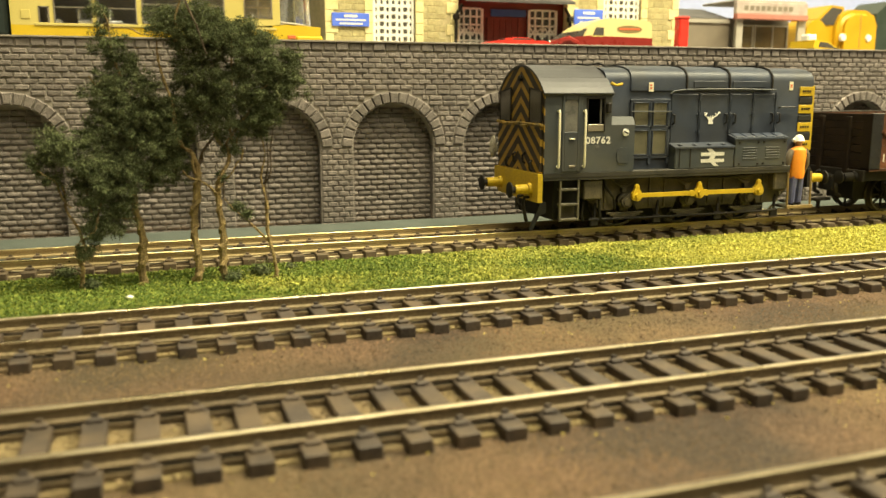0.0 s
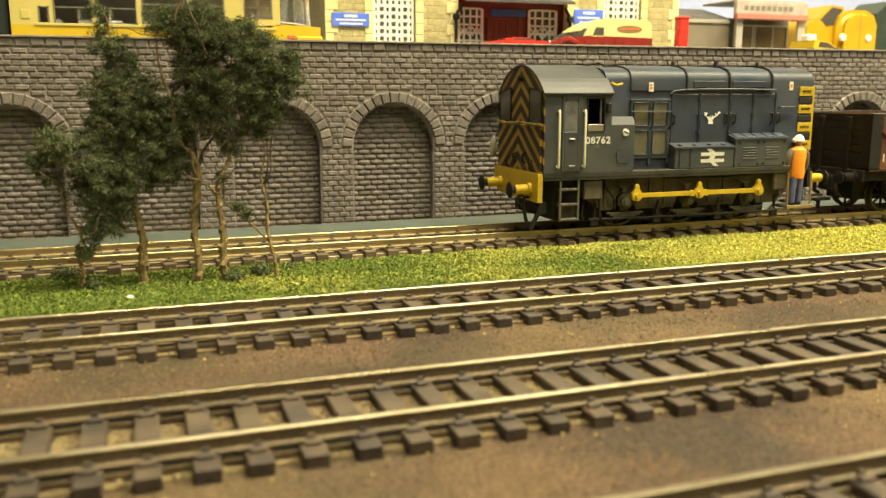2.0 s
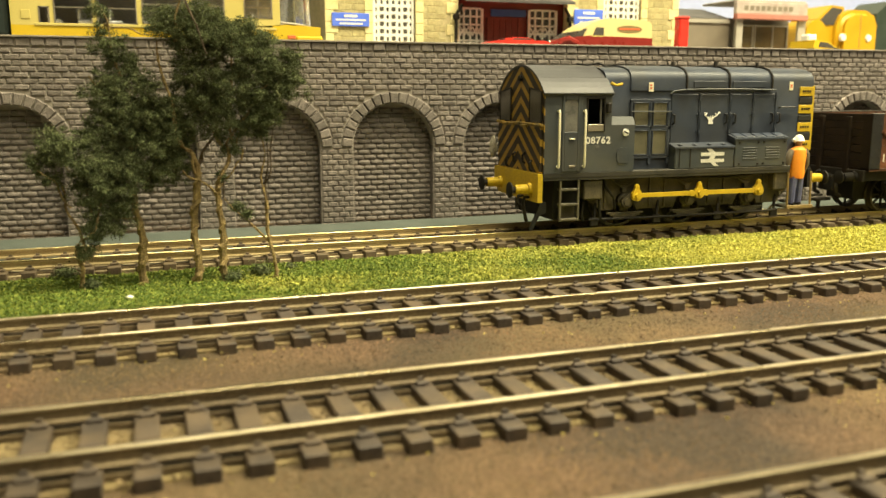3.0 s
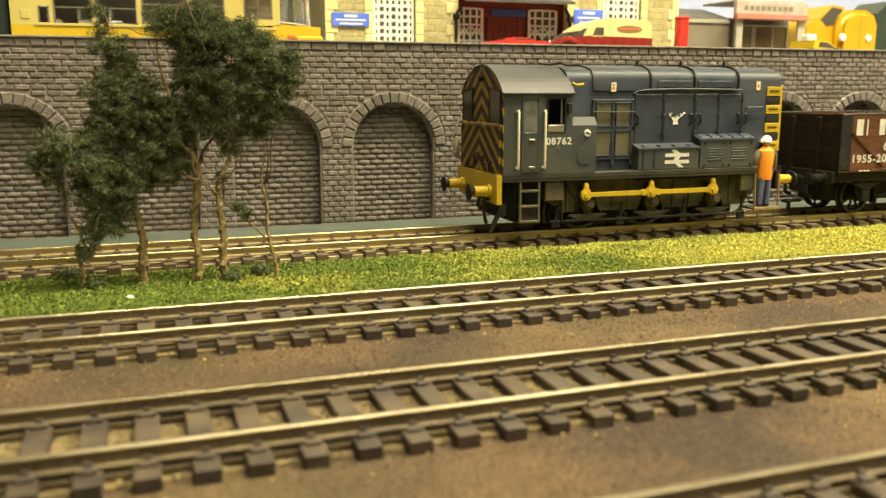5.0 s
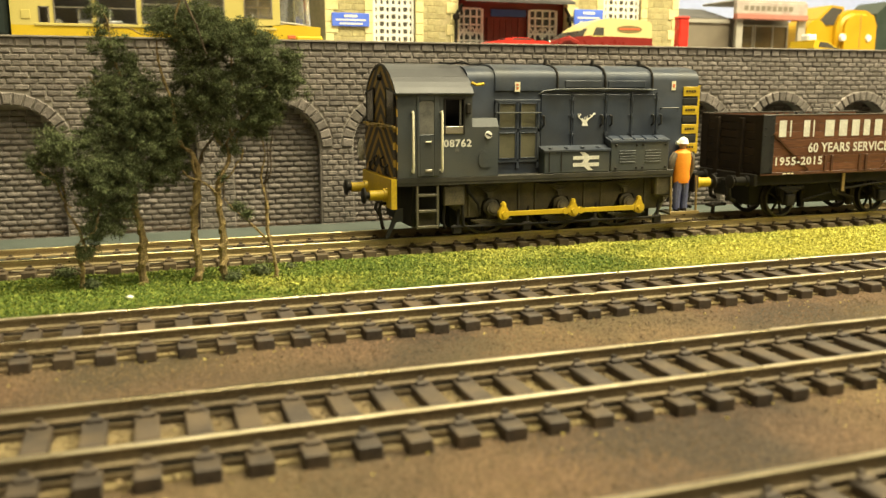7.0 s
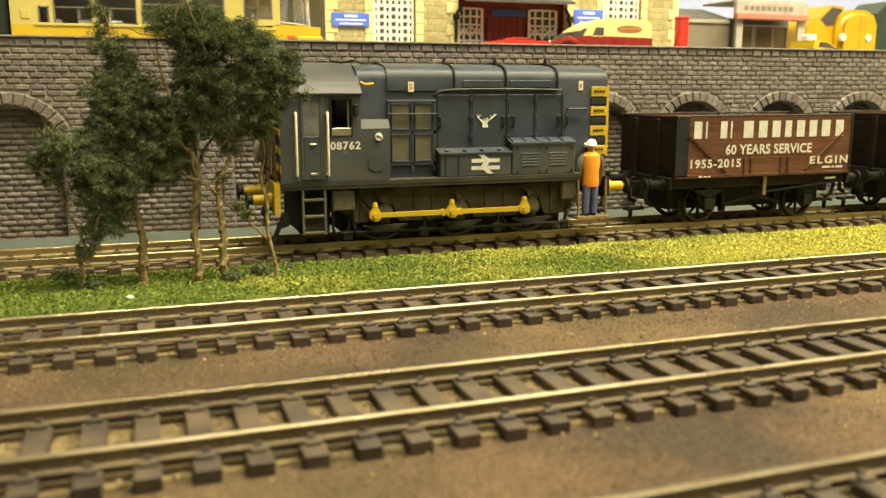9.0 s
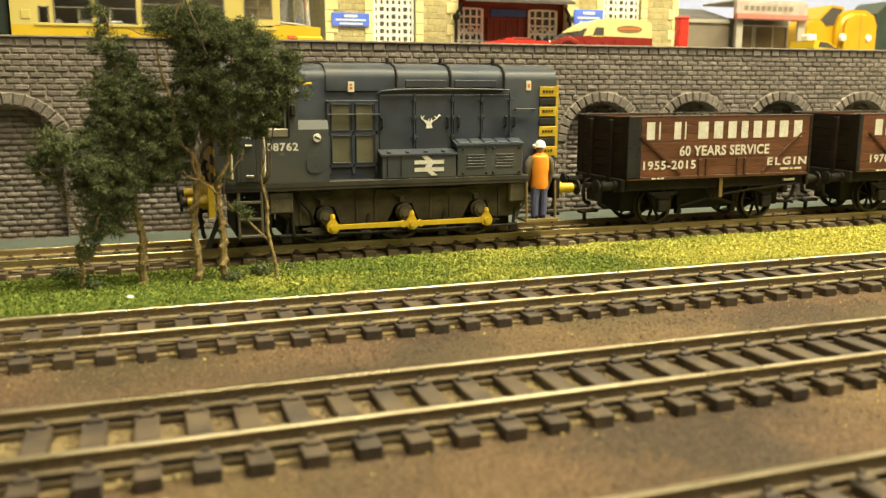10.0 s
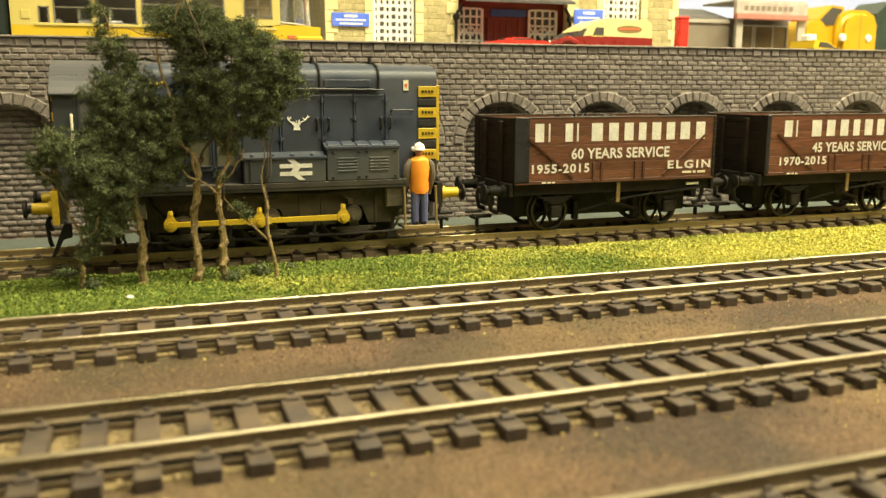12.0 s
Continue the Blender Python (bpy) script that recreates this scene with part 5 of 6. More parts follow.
        r = part("coupling_rod", rod, M_YELLOW, loco, "yellow coupling rod", at=(0, s * 16.3, CRANK_Z), smooth=True)
        MOVING.setdefault("rods", []).append((r, (0, s * 16.3, CRANK_Z)))
    return loco


# ---- open wagons ----
def open_wagon(label, years, motto, spans, town, seed, corner):
    """Seven-plank wagon; local x along the train, z above the rail tops."""
    wagon = thing("open_wagon", label, "wagon", 300, LOCO_Y, 0, group="train of open wagons")
    half, w, z0, z1, t = 34.8, 16.5, 16.3, 35.0, 1.3
    ph = (z1 - z0) / 7
    plank = mesh_of("plank", a_box(-half, half, -t / 2, t / 2, 0.03, ph - 0.03, 0.07), M_WAGON)
    end = mesh_of("end_plank", a_box(-t / 2, t / 2, -w + t, w - t, 0.06, ph - 0.06, 0.12), M_WAGON_SHADED)
    for k in range(7):
        for s in (-1, 1):
            piece("plank", plank, wagon, 0, s * (w - t / 2), z0 + k * ph)
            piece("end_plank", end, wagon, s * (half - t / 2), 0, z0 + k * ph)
    part("wagon_floor", a_box(-half, half, -w, w, 15.2, 16.3), M_WAGON_SHADED, wagon)
    for s in (-1, 1):
        for e in (-1, 1):
            x = e * half
            if e < 0:
                part("corner_plate", a_box(x - 0.15, x + corner, s * w - 0.2, s * w + 0.2, z0 - 0.6, z1 + 0.1, 0.08), M_IRON_BLUE, wagon, "riveted black corner iron")
            else:
                part("corner_plate", a_box(x - 0.9, x + 0.15, s * w - 0.2, s * w + 0.2, z0 - 0.6, z1 + 0.1, 0.08), M_WAGON_SHADED, wagon)
            part("end_iron", a_box(x - 0.25, x + 0.25, s * (w - 2) - 1.9, s * (w - 2) + 1.9, z0, z1), M_WAGON_SHADED, wagon)
            part("end_stanchion", a_box(min(x, x + e * 1.3), max(x, x + e * 1.3), s * 6.5 - 1.1, s * 6.5 + 1.1, 12.5, z1 - 1, 0.2), M_WAGON_SHADED, wagon)
            riv = fresh()
            for k in range(7):
                for dx in ((0.9, corner - 0.9) if e < 0 and corner > 2 else (-e * 0.5 if e > 0 else 0.6,)):
                    tube(riv, [(x + dx, s * w, z0 + (k + 0.5) * ph), (x + dx, s * (w + 0.42), z0 + (k + 0.5) * ph)], [0.3, 0.22], 6)
            tagged(part("rivets", riv, M_IRON_BLUE, wagon), kind="stuff")
            brace = fresh()
            a, b = Vector((x - e * 4.2, s * (w + 0.1), z1 - 6.0)), Vector((x - e * 19.0, s * (w + 0.1), z0 + 0.6))
            tube(brace, [a, b], 0.45, 4)
            part("brace", brace, M_BRACE, wagon)
        for x in (-8.6, -5.9, 6.0, 8.8):
            part("door_iron", a_box(x - 0.5, x + 0.5, s * w - 0.45, s * w + 0.45, z0 - 0.4, z0 + 5.2, 0.12), M_BRACE, wagon)
        part("edge_strip", a_box(-half, half, s * (w - 0.1) - 0.3, s * (w - 0.1) + 0.3, 15.3, 16.3, 0.1), M_BRACE, wagon, "brown lower edge")
        part("top_iron", a_box(-half, half, s * (w - t / 2) - 0.75, s * (w - t / 2) + 0.75, z1 - 0.05, z1 + 0.3, 0.1), M_RIM, wagon, "dusty brown top edge, lightened as if lit")
        part("solebar", a_box(-half + 0.5, half - 0.5, s * 13.6 - 1.0, s * 13.6 + 1.0, 11.8, 15.3, 0.2), M_BLACK, wagon)
        for x in (-20.0, 20.0):
            guard = [(x - 4.6, 12.4), (x - 2.0, 4.6), (x + 2.0, 4.6), (x + 4.6, 12.4), (x + 3.2, 12.4), (x + 1.4, 8.2), (x - 1.4, 8.2), (x - 3.2, 12.4)]
            g = part("axle_guard", prism(fresh(), guard, "y", s * 13.2, s * 12.4), M_BLACK, wagon)
            ab = a_box(x - 1.9, x + 1.9, s * 13.6 - 1.2, s * 13.6 + 1.2, 4.6, 8.4, 0.4)
            for k in range(4):
                box(ab, x - 5.4 + k * 1.2, x + 5.4 - k * 1.2, s * 13.8 - 0.7, s * 13.8 + 0.7, 10.6 - k * 0.6, 11.1 - k * 0.6, 0.08)
            part("axlebox", ab, M_BLACK, g)
        brake = fresh()
        tube(brake, [(-1, s * 14.4, 9.2), (12, s * 15.2, 10.8), (31, s * 15.4, 12.3)], 0.4, 6)
        tube(brake, [(-11, s * 10, 5.5), (0, s * 12.5, 8.5), (11, s * 10, 5.5)], 0.55, 6)
        for x in (-10.6, 10.6):
            box(brake, x - 0.9, x + 0.9, s * 8.6 - 1.1, s * 8.6 + 1.1, 3.0, 9.0, 0.3)
        prism(brake, [(-3, 12), (3, 12), (0.8, 7.2), (-0.8, 7.2)], "y", s * 13.0, s * 12.4)
        part("brake_gear", brake, M_BLACK, wagon)
        part("lever_guard", a_box(0.0, 1.3, s * 15.6 - 0.25, s * 15.6 + 0.25, 8.8, 15.4, 0.1), M_OCHRE, wagon, "ochre brake lever guard")
        part("white_plate", a_box(25.8, 30.2, s * 15.0 - 0.4, s * 15.0 + 0.4, 13.3, 14.1), M_WHITE, wagon, "blank white plate")
    for x, out in ((-half, -1), (half, 1)):
        part("headstock", a_box(min(x, x + out * 1.2), max(x, x + out * 1.2), -15.5, 15.5, 11.6, 15.6, 0.25), M_BLACK, wagon)
        buffer_set(wagon, x + out * 1.1, out, M_BLACK, 11.4, 13.2, k=0.75)
        coupling(wagon, x + out * 1.0, out)
        part("draw_hook", box(a_box(min(x, x + out * 5.5), max(x, x + out * 5.5), -1.0, 1.0, 11.4, 13.4, 0.3), min(x + out * 1.0, x + out * 3.4), max(x + out * 1.0, x + out * 3.4), -3.4, 3.4, 7.5, 13.0, 0.4), M_BLACK, wagon)
        pipe = fresh()
        for py in (-5.4, 5.0):
            tube(pipe, [(x + out * 0.6, py, 14.0), (x + out * 2.8, py, 13.6), (x + out * 3.8, py - 0.4, 10.0), (x + out * 3.0, py, 6.6), (x + out * 0.8, py + 0.3, 5.6)], 0.7, 7)
        part("brake_hose", pipe, M_BLACK, wagon, smooth=True)
    for x in (-20.0, 20.0):
        part("axle", tube(fresh(), [(x, -12, 6.2), (x, 12, 6.2)], 0.8, 10), M_BLACK, wagon)
        for y in (-8.4, 8.4):
            wh = wheel(wagon, x, y, 6.2, M_BLACK, 8, tyre=M_TYRE)
            MOVING.setdefault("wagon_wheels", []).append((wh, (x, y, 6.2)))
    # Near-black block added for the shade between the wagon wheels.
    part("underframe", a_box(-31, 31, -6.6, 6.6, 4.2, 13.2, 0.3), M_DARK, wagon)
    # painted writing
    y = -w - 0.06
    bars(wagon, [(a + 0.14 * (b - a), b - 0.14 * (b - a)) for a, b in spans], z0 + 11.6, z0 + 17.0, y, M_LETTER)
    lettering(wagon, motto, -16.6, 17.6, z0 + 6.3, z0 + 9.6, y - 0.54, M_LETTER, spread=1.05)
    lettering(wagon, years, -29.6, -10.4, z0 + 2.2, z0 + 5.0, y - 0.54, M_LETTER, spread=1.12)
    lettering(wagon, town, 17.2, 33.0, z0 + 2.5, z0 + 5.1, y - 0.54, M_LETTER, spread=1.3)
    bars(wagon, [(23.0, 26.4), (27.0, 28.0), (28.6, 31.6)], z0 + 0.9, z0 + 1.6, y, M_CREAM)
    bars(wagon, [(-26.2, -24.8), (-24.3, -23.2), (-22.8, -21.8)], z0 - 0.75, z0 - 0.3, y - 0.35, M_CREAM)
    # coal
    rng = np.random.default_rng(seed)
    n = 1500
    cx, cy = rng.uniform(-33, 33, n), rng.uniform(-14.5, 14.5, n)
    load = part("coal_bed", a_box(-33.2, 33.2, -15, 15, 16.4, 32.6), M_COAL, wagon)
    cz = 32.4 + 1.5 * np.exp(-(cy / 11) ** 2) * (0.6 + 0.4 * np.cos(cx / 9)) + rng.uniform(-0.4, 0.5, n)
    lumps = flakes("coal_lumps", np.c_[cx, cy, cz], 1.3, M_COAL, load, sides=4, seed=seed, up=0.6)
    tagged(lumps, "dark coal load", kind="stuff")
    return wagon


# ---- the figurine on the shunter's step ----
def figurine():
    ob_mats = [M_JEANS, M_ORANGE, M_SLEEVE, M_SKIN, M_WHITE, M_BLACK, M_CREAM]
    bm = fresh()

    def blob(pts, radii, seg, slot, squash=(1, 1)):
        n = len(bm.faces)
        tube(bm, pts, radii, seg)
        bm.faces.ensure_lookup_table()
        for f in bm.faces[n:]:
            f.material_index = slot
    for s in (-1, 1):
        blob([(s * 1.55, 0, 0.5), (s * 1.55, 0, 1.4), (s * 1.5, -0.1, 5.0), (s * 1.3, -0.2, 9.6)], [1.1, 1.2, 1.3, 1.6], 10, 0)
        blob([(s * 1.35, 0.9, 0.35), (s * 1.3, -0.4, 0.45), (s * 1.3, -1.2, 0.4)], [0.75, 0.8, 0.6], 8, 5)
        blob([(s * 2.7, 0.0, 18.3), (s * 3.8, -0.1, 17.0), (s * 4.3, 0.2, 13.8), (s * 4.0, 1.4, 10.6), (s * 3.9, 1.9, 9.6)], [1.1, 1.25, 1.15, 0.95, 0.8], 9, 2)
        blob([(s * 4.2, 1.9, 9.8), (s * 4.1, 2.3, 8.6)], [0.75, 0.6], 8, 3)
    for z0, z1, r0, r1, r2 in ((9.0, 20.0, 2.5, 2.9, 2.0),):
        n = len(bm.faces)
        tube(bm, [(0, 0, z0), (0, 0, z0 + 1.5), (0, 0, 13.0), (0, 0, 16.8), (0, 0, 18.6), (0, 0, 19.8)], [2.9, 3.15, 2.95, 3.45, 3.1, 1.3], 16)
        bm.faces.ensure_lookup_table()
        done = set()
        for f in bm.faces[n:]:
            f.material_index = 1
            for v in f.verts:
                if v not in done:
                    done.add(v)
                    v.co.y *= 0.72
    n = len(bm.faces)
    blob([(0, 0, 19.4), (0, 0, 20.4), (0, 0, 21.3), (0, 0, 22.1)], [0.85, 1.2, 1.45, 1.4], 12, 3)
    blob([(0, -0.1, 21.5), (0, -0.1, 21.75), (0, -0.1, 22.5), (0, -0.05, 23.2), (0, 0, 23.6)], [1.95, 1.8, 1.7, 1.2, 0.3], 16, 4)
    blob([(-0.6, 0.2, 21.7), (-2.4, 0.4, 21.75)], [1.0, 0.55], 8, 4)
    for v in bm.verts:
        v.co.x *= 0.9
    ob = new("figurine", mesh_of("figurine", bm, ob_mats, True))
    tagged(ob, "painted figurine in orange vest and white helmet on the step", "figurine")
    return ob


LOCO = locomotive()
letter = [(-29.0, -25.0), (-24.2, -23.4), (-19.0, -15.6), (-14.8, -14.0), (-10.4, -5.2), (-4.4, 0.2), (1.0, 5.4), (6.2, 9.8), (10.8, 15.2), (16.0, 20.2), (21.0, 25.8), (26.8, 31.4)]
letter2 = [(-28.6, -24.2), (-23.4, -22.6), (-17.6, -12.2), (-11.4, -6.6), (-5.6, -1.0), (0.0, 3.8), (4.8, 9.4), (10.2, 14.4), (15.2, 20.0), (21.0, 25.8)]
WAGON_A = open_wagon("red-brown seven-plank open wagon with white lettering behind the locomotive", "1955-2015", "60 YEARS SERVICE", letter, "ELGIN", 41, 4.6)
WAGON_B = open_wagon("red-brown open wagon with white lettering coupled last in the train", "1970-2015", "45 YEARS SERVICE", letter2, "ELGIN", 42, 1.4)
FIGURE = figurine()

# ---- the terrace behind the wall ----
TERRACE = 57.5


def terrace():
    slab = new("terrace", mesh_of("terrace", a_box(-320, 760, 308.6, 640, -5.7, TERRACE, 0.0), M_ROAD))
    tagged(slab, "grey road surface on the raised terrace behind the wall", "terrace", kind="structure")
    sky = new("backdrop", mesh_of("backdrop", a_box(-330, 1100, 660, 666, -30, 130), M_SKY))
    tagged(sky, "pale blue painted sky board behind the layout", "backdrop", kind="structure")


def window(parent, x0, x1, z0, z1, y, columns, rows, name="window", bar=0.7):
    fr = fresh()
    box(fr, x0, x0 + 1.1, y - 0.6, y + 0.5, z0, z1)
    box(fr, x1 - 1.1, x1, y - 0.6, y + 0.5, z0, z1)
    for k in range(1, columns):
        x = x0 + (x1 - x0) * k / columns
        box(fr, x - bar / 2, x + bar / 2, y - 0.4, y + 0.3, z0, z1)
    for k in range(rows + 1):
        z = z0 + (z1 - z0) * k / rows
        box(fr, x0 + 1.1, x1 - 1.1, y - 0.45, y + 0.25, z - bar / 2, z + bar / 2)
    w = part(name, a_box(x0, x1, y + 0.5, y + 0.9, z0, z1), M_GLASS_DARK, parent)
    part("window_frame", fr, M_WHITE, w, "white glazing bars")
    part("sill", a_box(x0 - 0.6, x1 + 0.6, y - 1.6, y + 0.4, z0 - 1.0, z0), M_QUOIN, w)
    return w


def sign(parent, x0, x1, z0, z1, y, lines, material=None):
    board = part("sign_board", a_box(x0, x1, y - 0.5, y, z0, z1, 0.15), material or M_SIGN, parent, "blue sign board")
    for a, b, c, d in lines:
        part("sign_bar", a_box(x0 + a * (x1 - x0), x0 + b * (x1 - x0), y - 0.56, y - 0.5, z0 + c * (z1 - z0), z0 + d * (z1 - z0)), M_WHITE, board)


def station():
    h = thing("station_building", "yellow stone station building with white lattice windows", "building", 163, 375, TERRACE)
    ox, oz = 163.0, TERRACE
    top = 56.0

    def X(v):
        return v - ox

    def Z(v):
        return v - oz
    stones = brick_mesh(5.5, 2.6, "stone", M_STONE, 0.16)
    quoin = brick_mesh(5.6, 4.6, "quoin", M_QUOIN, 0.25)
    quoin_s = brick_mesh(3.6, 4.6, "quoin", M_QUOIN, 0.25)
    for x0, x1, windows in ((75.6, 136.0, [(96.6, 116.0)]), (190.2, 250.6, [(209.3, 229.6)])):
        # wall built up round its window opening, 4 mm thick
        wall = fresh()
        a, b = windows[0]
        box(wall, X(x0), X(a), 0, 4, 0, top)
        box(wall, X(b), X(x1), 0, 4, 0, top)
        box(wall, X(a), X(b), 0, 4, Z(89), top)
        box(wall, X(a), X(b), 0, 4, 0, Z(63.0) if x0 < 100 else Z(72.0))
        w = part("wall", wall, M_STONE_BACK, h)
        z, row = 1.4, 0
        while z < 32:
            x = x0 + 6 + (2.8 if row % 2 else 0)
            while x < x1 - 6:
                inside = a - 3.2 < x < b + 3.2
                if not inside and z > 3:
                    piece("stone", stones, w, X(x), 0.03, z)
                x += 5.7
            z += 2.75
            row += 1
        for k in range(7):
            for e, s in ((x0, 1), (x1, -1)):
                big = k % 2 == 0
                piece("quoin", quoin if big else quoin_s, w, X(e) + s * (2.8 if big else 1.8), -0.2, 2.4 + k * 4.8)
            for e, s in ((a, -1), (b, 1)):
                piece("quoin", quoin_s, w, X(e) + s * 1.8, -0.2, 2.4 + k * 4.8)
        part("reveal", a_box(X(a) - 0.3, X(b) + 0.3, 4.0, 4.4, Z(60), Z(90)), M_DARK, w)
        zl = 63.6 if x0 < 100 else 73.0
        win = window(h, X(a) + 0.4, X(b) - 0.4, Z(zl), Z(88.6), 1.6, 7, 8 if x0 < 100 else 5, bar=1.5)
        clear = fresh()
        for i in (1, 3, 5):
            for j in range(8 if x0 < 100 else 5):
                if j % 2 == 0 or j < 5:
                    cx = X(a) + 0.4 + (b - a - 0.8) * (i + 0.5) / 7
                    step = (88.6 - zl) / (8 if x0 < 100 else 5)
                    box(clear, cx - 0.9, cx + 0.9, 1.05, 1.1, Z(zl) + step * (j + 0.3), Z(zl) + step * (j + 0.85))
        part("dark_pane", clear, M_GLASS_DARK, win)
        part("side_wall", a_box(X(x0) if x0 < 100 else X(x1) - 4, X(x0) + 4 if x0 < 100 else X(x1), 4, 44, 0, top), M_STONE_BACK, h)
    # recessed middle with canopy, red doors and lattice windows
    mid = fresh()
    box(mid, X(136), X(198), 6.5, 9, 0, top)
    part("middle_wall", mid, M_DOOR_RED, h, "maroon boarded entrance")
    door = part("door", a_box(X(152), X(170.5), 5.6, 6.5, 0.2, Z(76)), M_DOOR_RED, h, "maroon sliding door")
    for k in range(6):
        part("door_board", a_box(X(152.3 + k * 3.05), X(155.0 + k * 3.05), 5.3, 5.7, 0.4, Z(75.5), 0.1), M_DOOR_RED, door)
    for x0, x1 in ((137.5, 150.0), (172.5, 187.5)):
        w = window(h, X(x0), X(x1), 0.8, Z(79.6), 5.2, 4, 6, bar=0.8)
        cross = fresh()
        for k in range(5):
            xa = X(x0) + 1.2 + k * (x1 - x0 - 2.4) / 5
            xb = xa + (x1 - x0 - 2.4) / 5
            tube(cross, [(xa, 4.8, Z(67.5)), (xb, 4.8, Z(71.5))], 0.35, 4)
            tube(cross, [(xa, 4.75, Z(71.5)), (xb, 4.75, Z(67.5))], 0.35, 4)
        part("lattice", cross, M_WHITE, w)
    sign(h, X(153.7), X(171.4), Z(76.4), Z(79.6), 5.0, [], M_SIGN_DARK)
    sign(h, X(78.4), X(94.8), Z(70.0), Z(75.6), -0.6, [(0.32, 0.68, 0.68, 0.86), (0.1, 0.9, 0.42, 0.54), (0.2, 0.82, 0.14, 0.26)])
    sign(h, X(193.4), X(208.6), Z(72.6), Z(80.2), -0.6, [(0.3, 0.7, 0.72, 0.86), (0.12, 0.88, 0.45, 0.55), (0.2, 0.8, 0.18, 0.28)])
    canopy = [(-9.0, Z(81.4)), (-9.0, Z(82.6)), (9.0, Z(88.5)), (9.0, Z(86.8))]
    part("canopy", prism(fresh(), canopy, "x", X(136.4), X(189.8)), M_SLATE, h, "dark slate entrance canopy")
    for x in (134.6, 191.2):
        part("drainpipe", tube(fresh(), [(X(x), -1.4, 0), (X(x), -1.4, Z(75)), (X(x) + (0.5 if x < 150 else -0.5), -1.4, Z(77)), (X(x) + (3 if x < 150 else -3), -1.6, Z(80.6))], 0.75, 8), M_BLACK, h, "black drainpipe", smooth=True)
        part("pipe_hopper", a_box(X(x) - 1.3, X(x) + 1.3, -2.6, -0.2, Z(74), Z(76.5), 0.3), M_BLACK, h)
    roof = [(-3, top), (22, top + 22), (47, top)]
    part("roof", prism(fresh(), roof, "x", X(73), X(253)), M_SLATE, h, "slate roof")


def bus():
    b = thing("bus", "cream and yellow model bus parked on the terrace", "bus", 13, 335, TERRACE)
    ox, oz = 13.0, TERRACE

    def X(v):
        return v - ox

    def Z(v):
        return v - oz
    x0, x1, wd = X(-41), X(62.0), 32.0
    tops = Z(84.0)
    # lower yellow skirt, cream side posts and rails, open window bays
    skirt = fresh()
    prism(skirt, [(x0, 4.2), (x1 + 2, 4.2), (x1 + 3.6, 5.0), (x1 + 3.8, Z(66.5)), (x1 - 8, Z(67.4)), (X(45), Z(66.6)), (X(-34), Z(65.2)), (x0, Z(65.2))], "y", 0, wd)
    part("skirt", skirt, M_BUS_YELLOW, b, "yellow lower panels")
    part("belt", a_box(X(-33.5), X(49), -0.35, 0.2, Z(65.1), Z(66.0), 0.1), M_BUS_CREAM, b)
    part("rear_panel", a_box(x0, X(-32.6), 0, 1.2, Z(65.2), tops), M_BUS_CREAM, b, "cream rear side panel")
    part("fuel_flap", a_box(X(-37.6), X(-34.8), -0.25, 0.2, Z(67.3), Z(70.2), 0.1), M_BUS_CREAM, b)
    bays = [(-32.2, -28.6, 65.0, 71.6), (-27.3, -14.8, 65.4, 74.4), (-13.4, 0.0, 65.9, 76.8), (1.6, 16.6, 66.4, 77.4), (18.6, 30.5, 66.8, 77.4), (37.3, 47.8, 69.2, 77.5)]
    prev = X(-32.6)
    for a, c, z0, z1 in bays:
        z0 = max(z0, 65.6)
        part("window_post", a_box(prev, X(a), 0, 1.2, Z(65.4), tops), M_BUS_CREAM, b)
        part("below_window", a_box(X(a), X(c), 0, 1.2, Z(65.4), Z(z0)), M_BUS_CREAM, b)
        part("above_window", a_box(X(a), X(c), 0, 1.2, Z(z1), tops), M_BUS_CREAM, b)
        win = part("window", a_box(X(a), X(c), 0.5, 0.8, Z(z0), Z(z1)), M_GLASS, b, "bus side window")
        win.visible_shadow = False
        rim = fresh()
        for p, q, r, s in ((a, a + 0.5, z0, z1), (c - 0.5, c, z0, z1), (a, c, z0, z0 + 0.45), (a, c, z1 - 0.45, z1)):
            box(rim, X(p), X(q), -0.15, 0.5, Z(r), Z(s))
        if c - a > 5:
            box(rim, X(a), X(c), 0.0, 0.45, Z(71.2 if a < 0 else 73.0), Z(71.6 if a < 0 else 73.4))
        if a > 30:
            box(rim, X(42.3), X(42.8), 0.0, 0.45, Z(z0), Z(z1))
        part("window_rim", rim, M_STEEL, win)
        prev = X(c)
    part("window_post", a_box(prev, X(50.6), 0, 1.2, Z(66.8), tops), M_BUS_CREAM, b)
    # wrapped windscreen and front
    scr = fresh()
    outer = [(X(50.6), 0.4), (X(56), 0.4), (X(60.0), 1.2), (X(62.6), 4.0), (X(63.8), 9.0), (X(64.0), wd / 2), (X(63.8), wd - 6), (X(61), wd - 1)]
    lo = [scr.verts.new((p[0], p[1], Z(68.2) - (p[0] - X(50.6)) * 0.1)) for p in outer]
    hi = [scr.verts.new((p[0] - 0.8, p[1] + 0.2, Z(83))) for p in outer]
    for k in range(len(outer) - 1):
        scr.faces.new((lo[k], lo[k + 1], hi[k + 1], hi[k]))
    bmesh.ops.solidify(scr, geom=scr.faces[:], thickness=0.3)
    ws = part("windscreen", scr, M_GLASS, b, "wrapped bus windscreen", smooth=True)
    ws.visible_shadow = False
    part("screen_rim", tube(fresh(), [(p[0], p[1] - 0.2, Z(68.0) - (p[0] - X(50.6)) * 0.1) for p in outer], 0.45, 6), M_STEEL, ws, smooth=True)
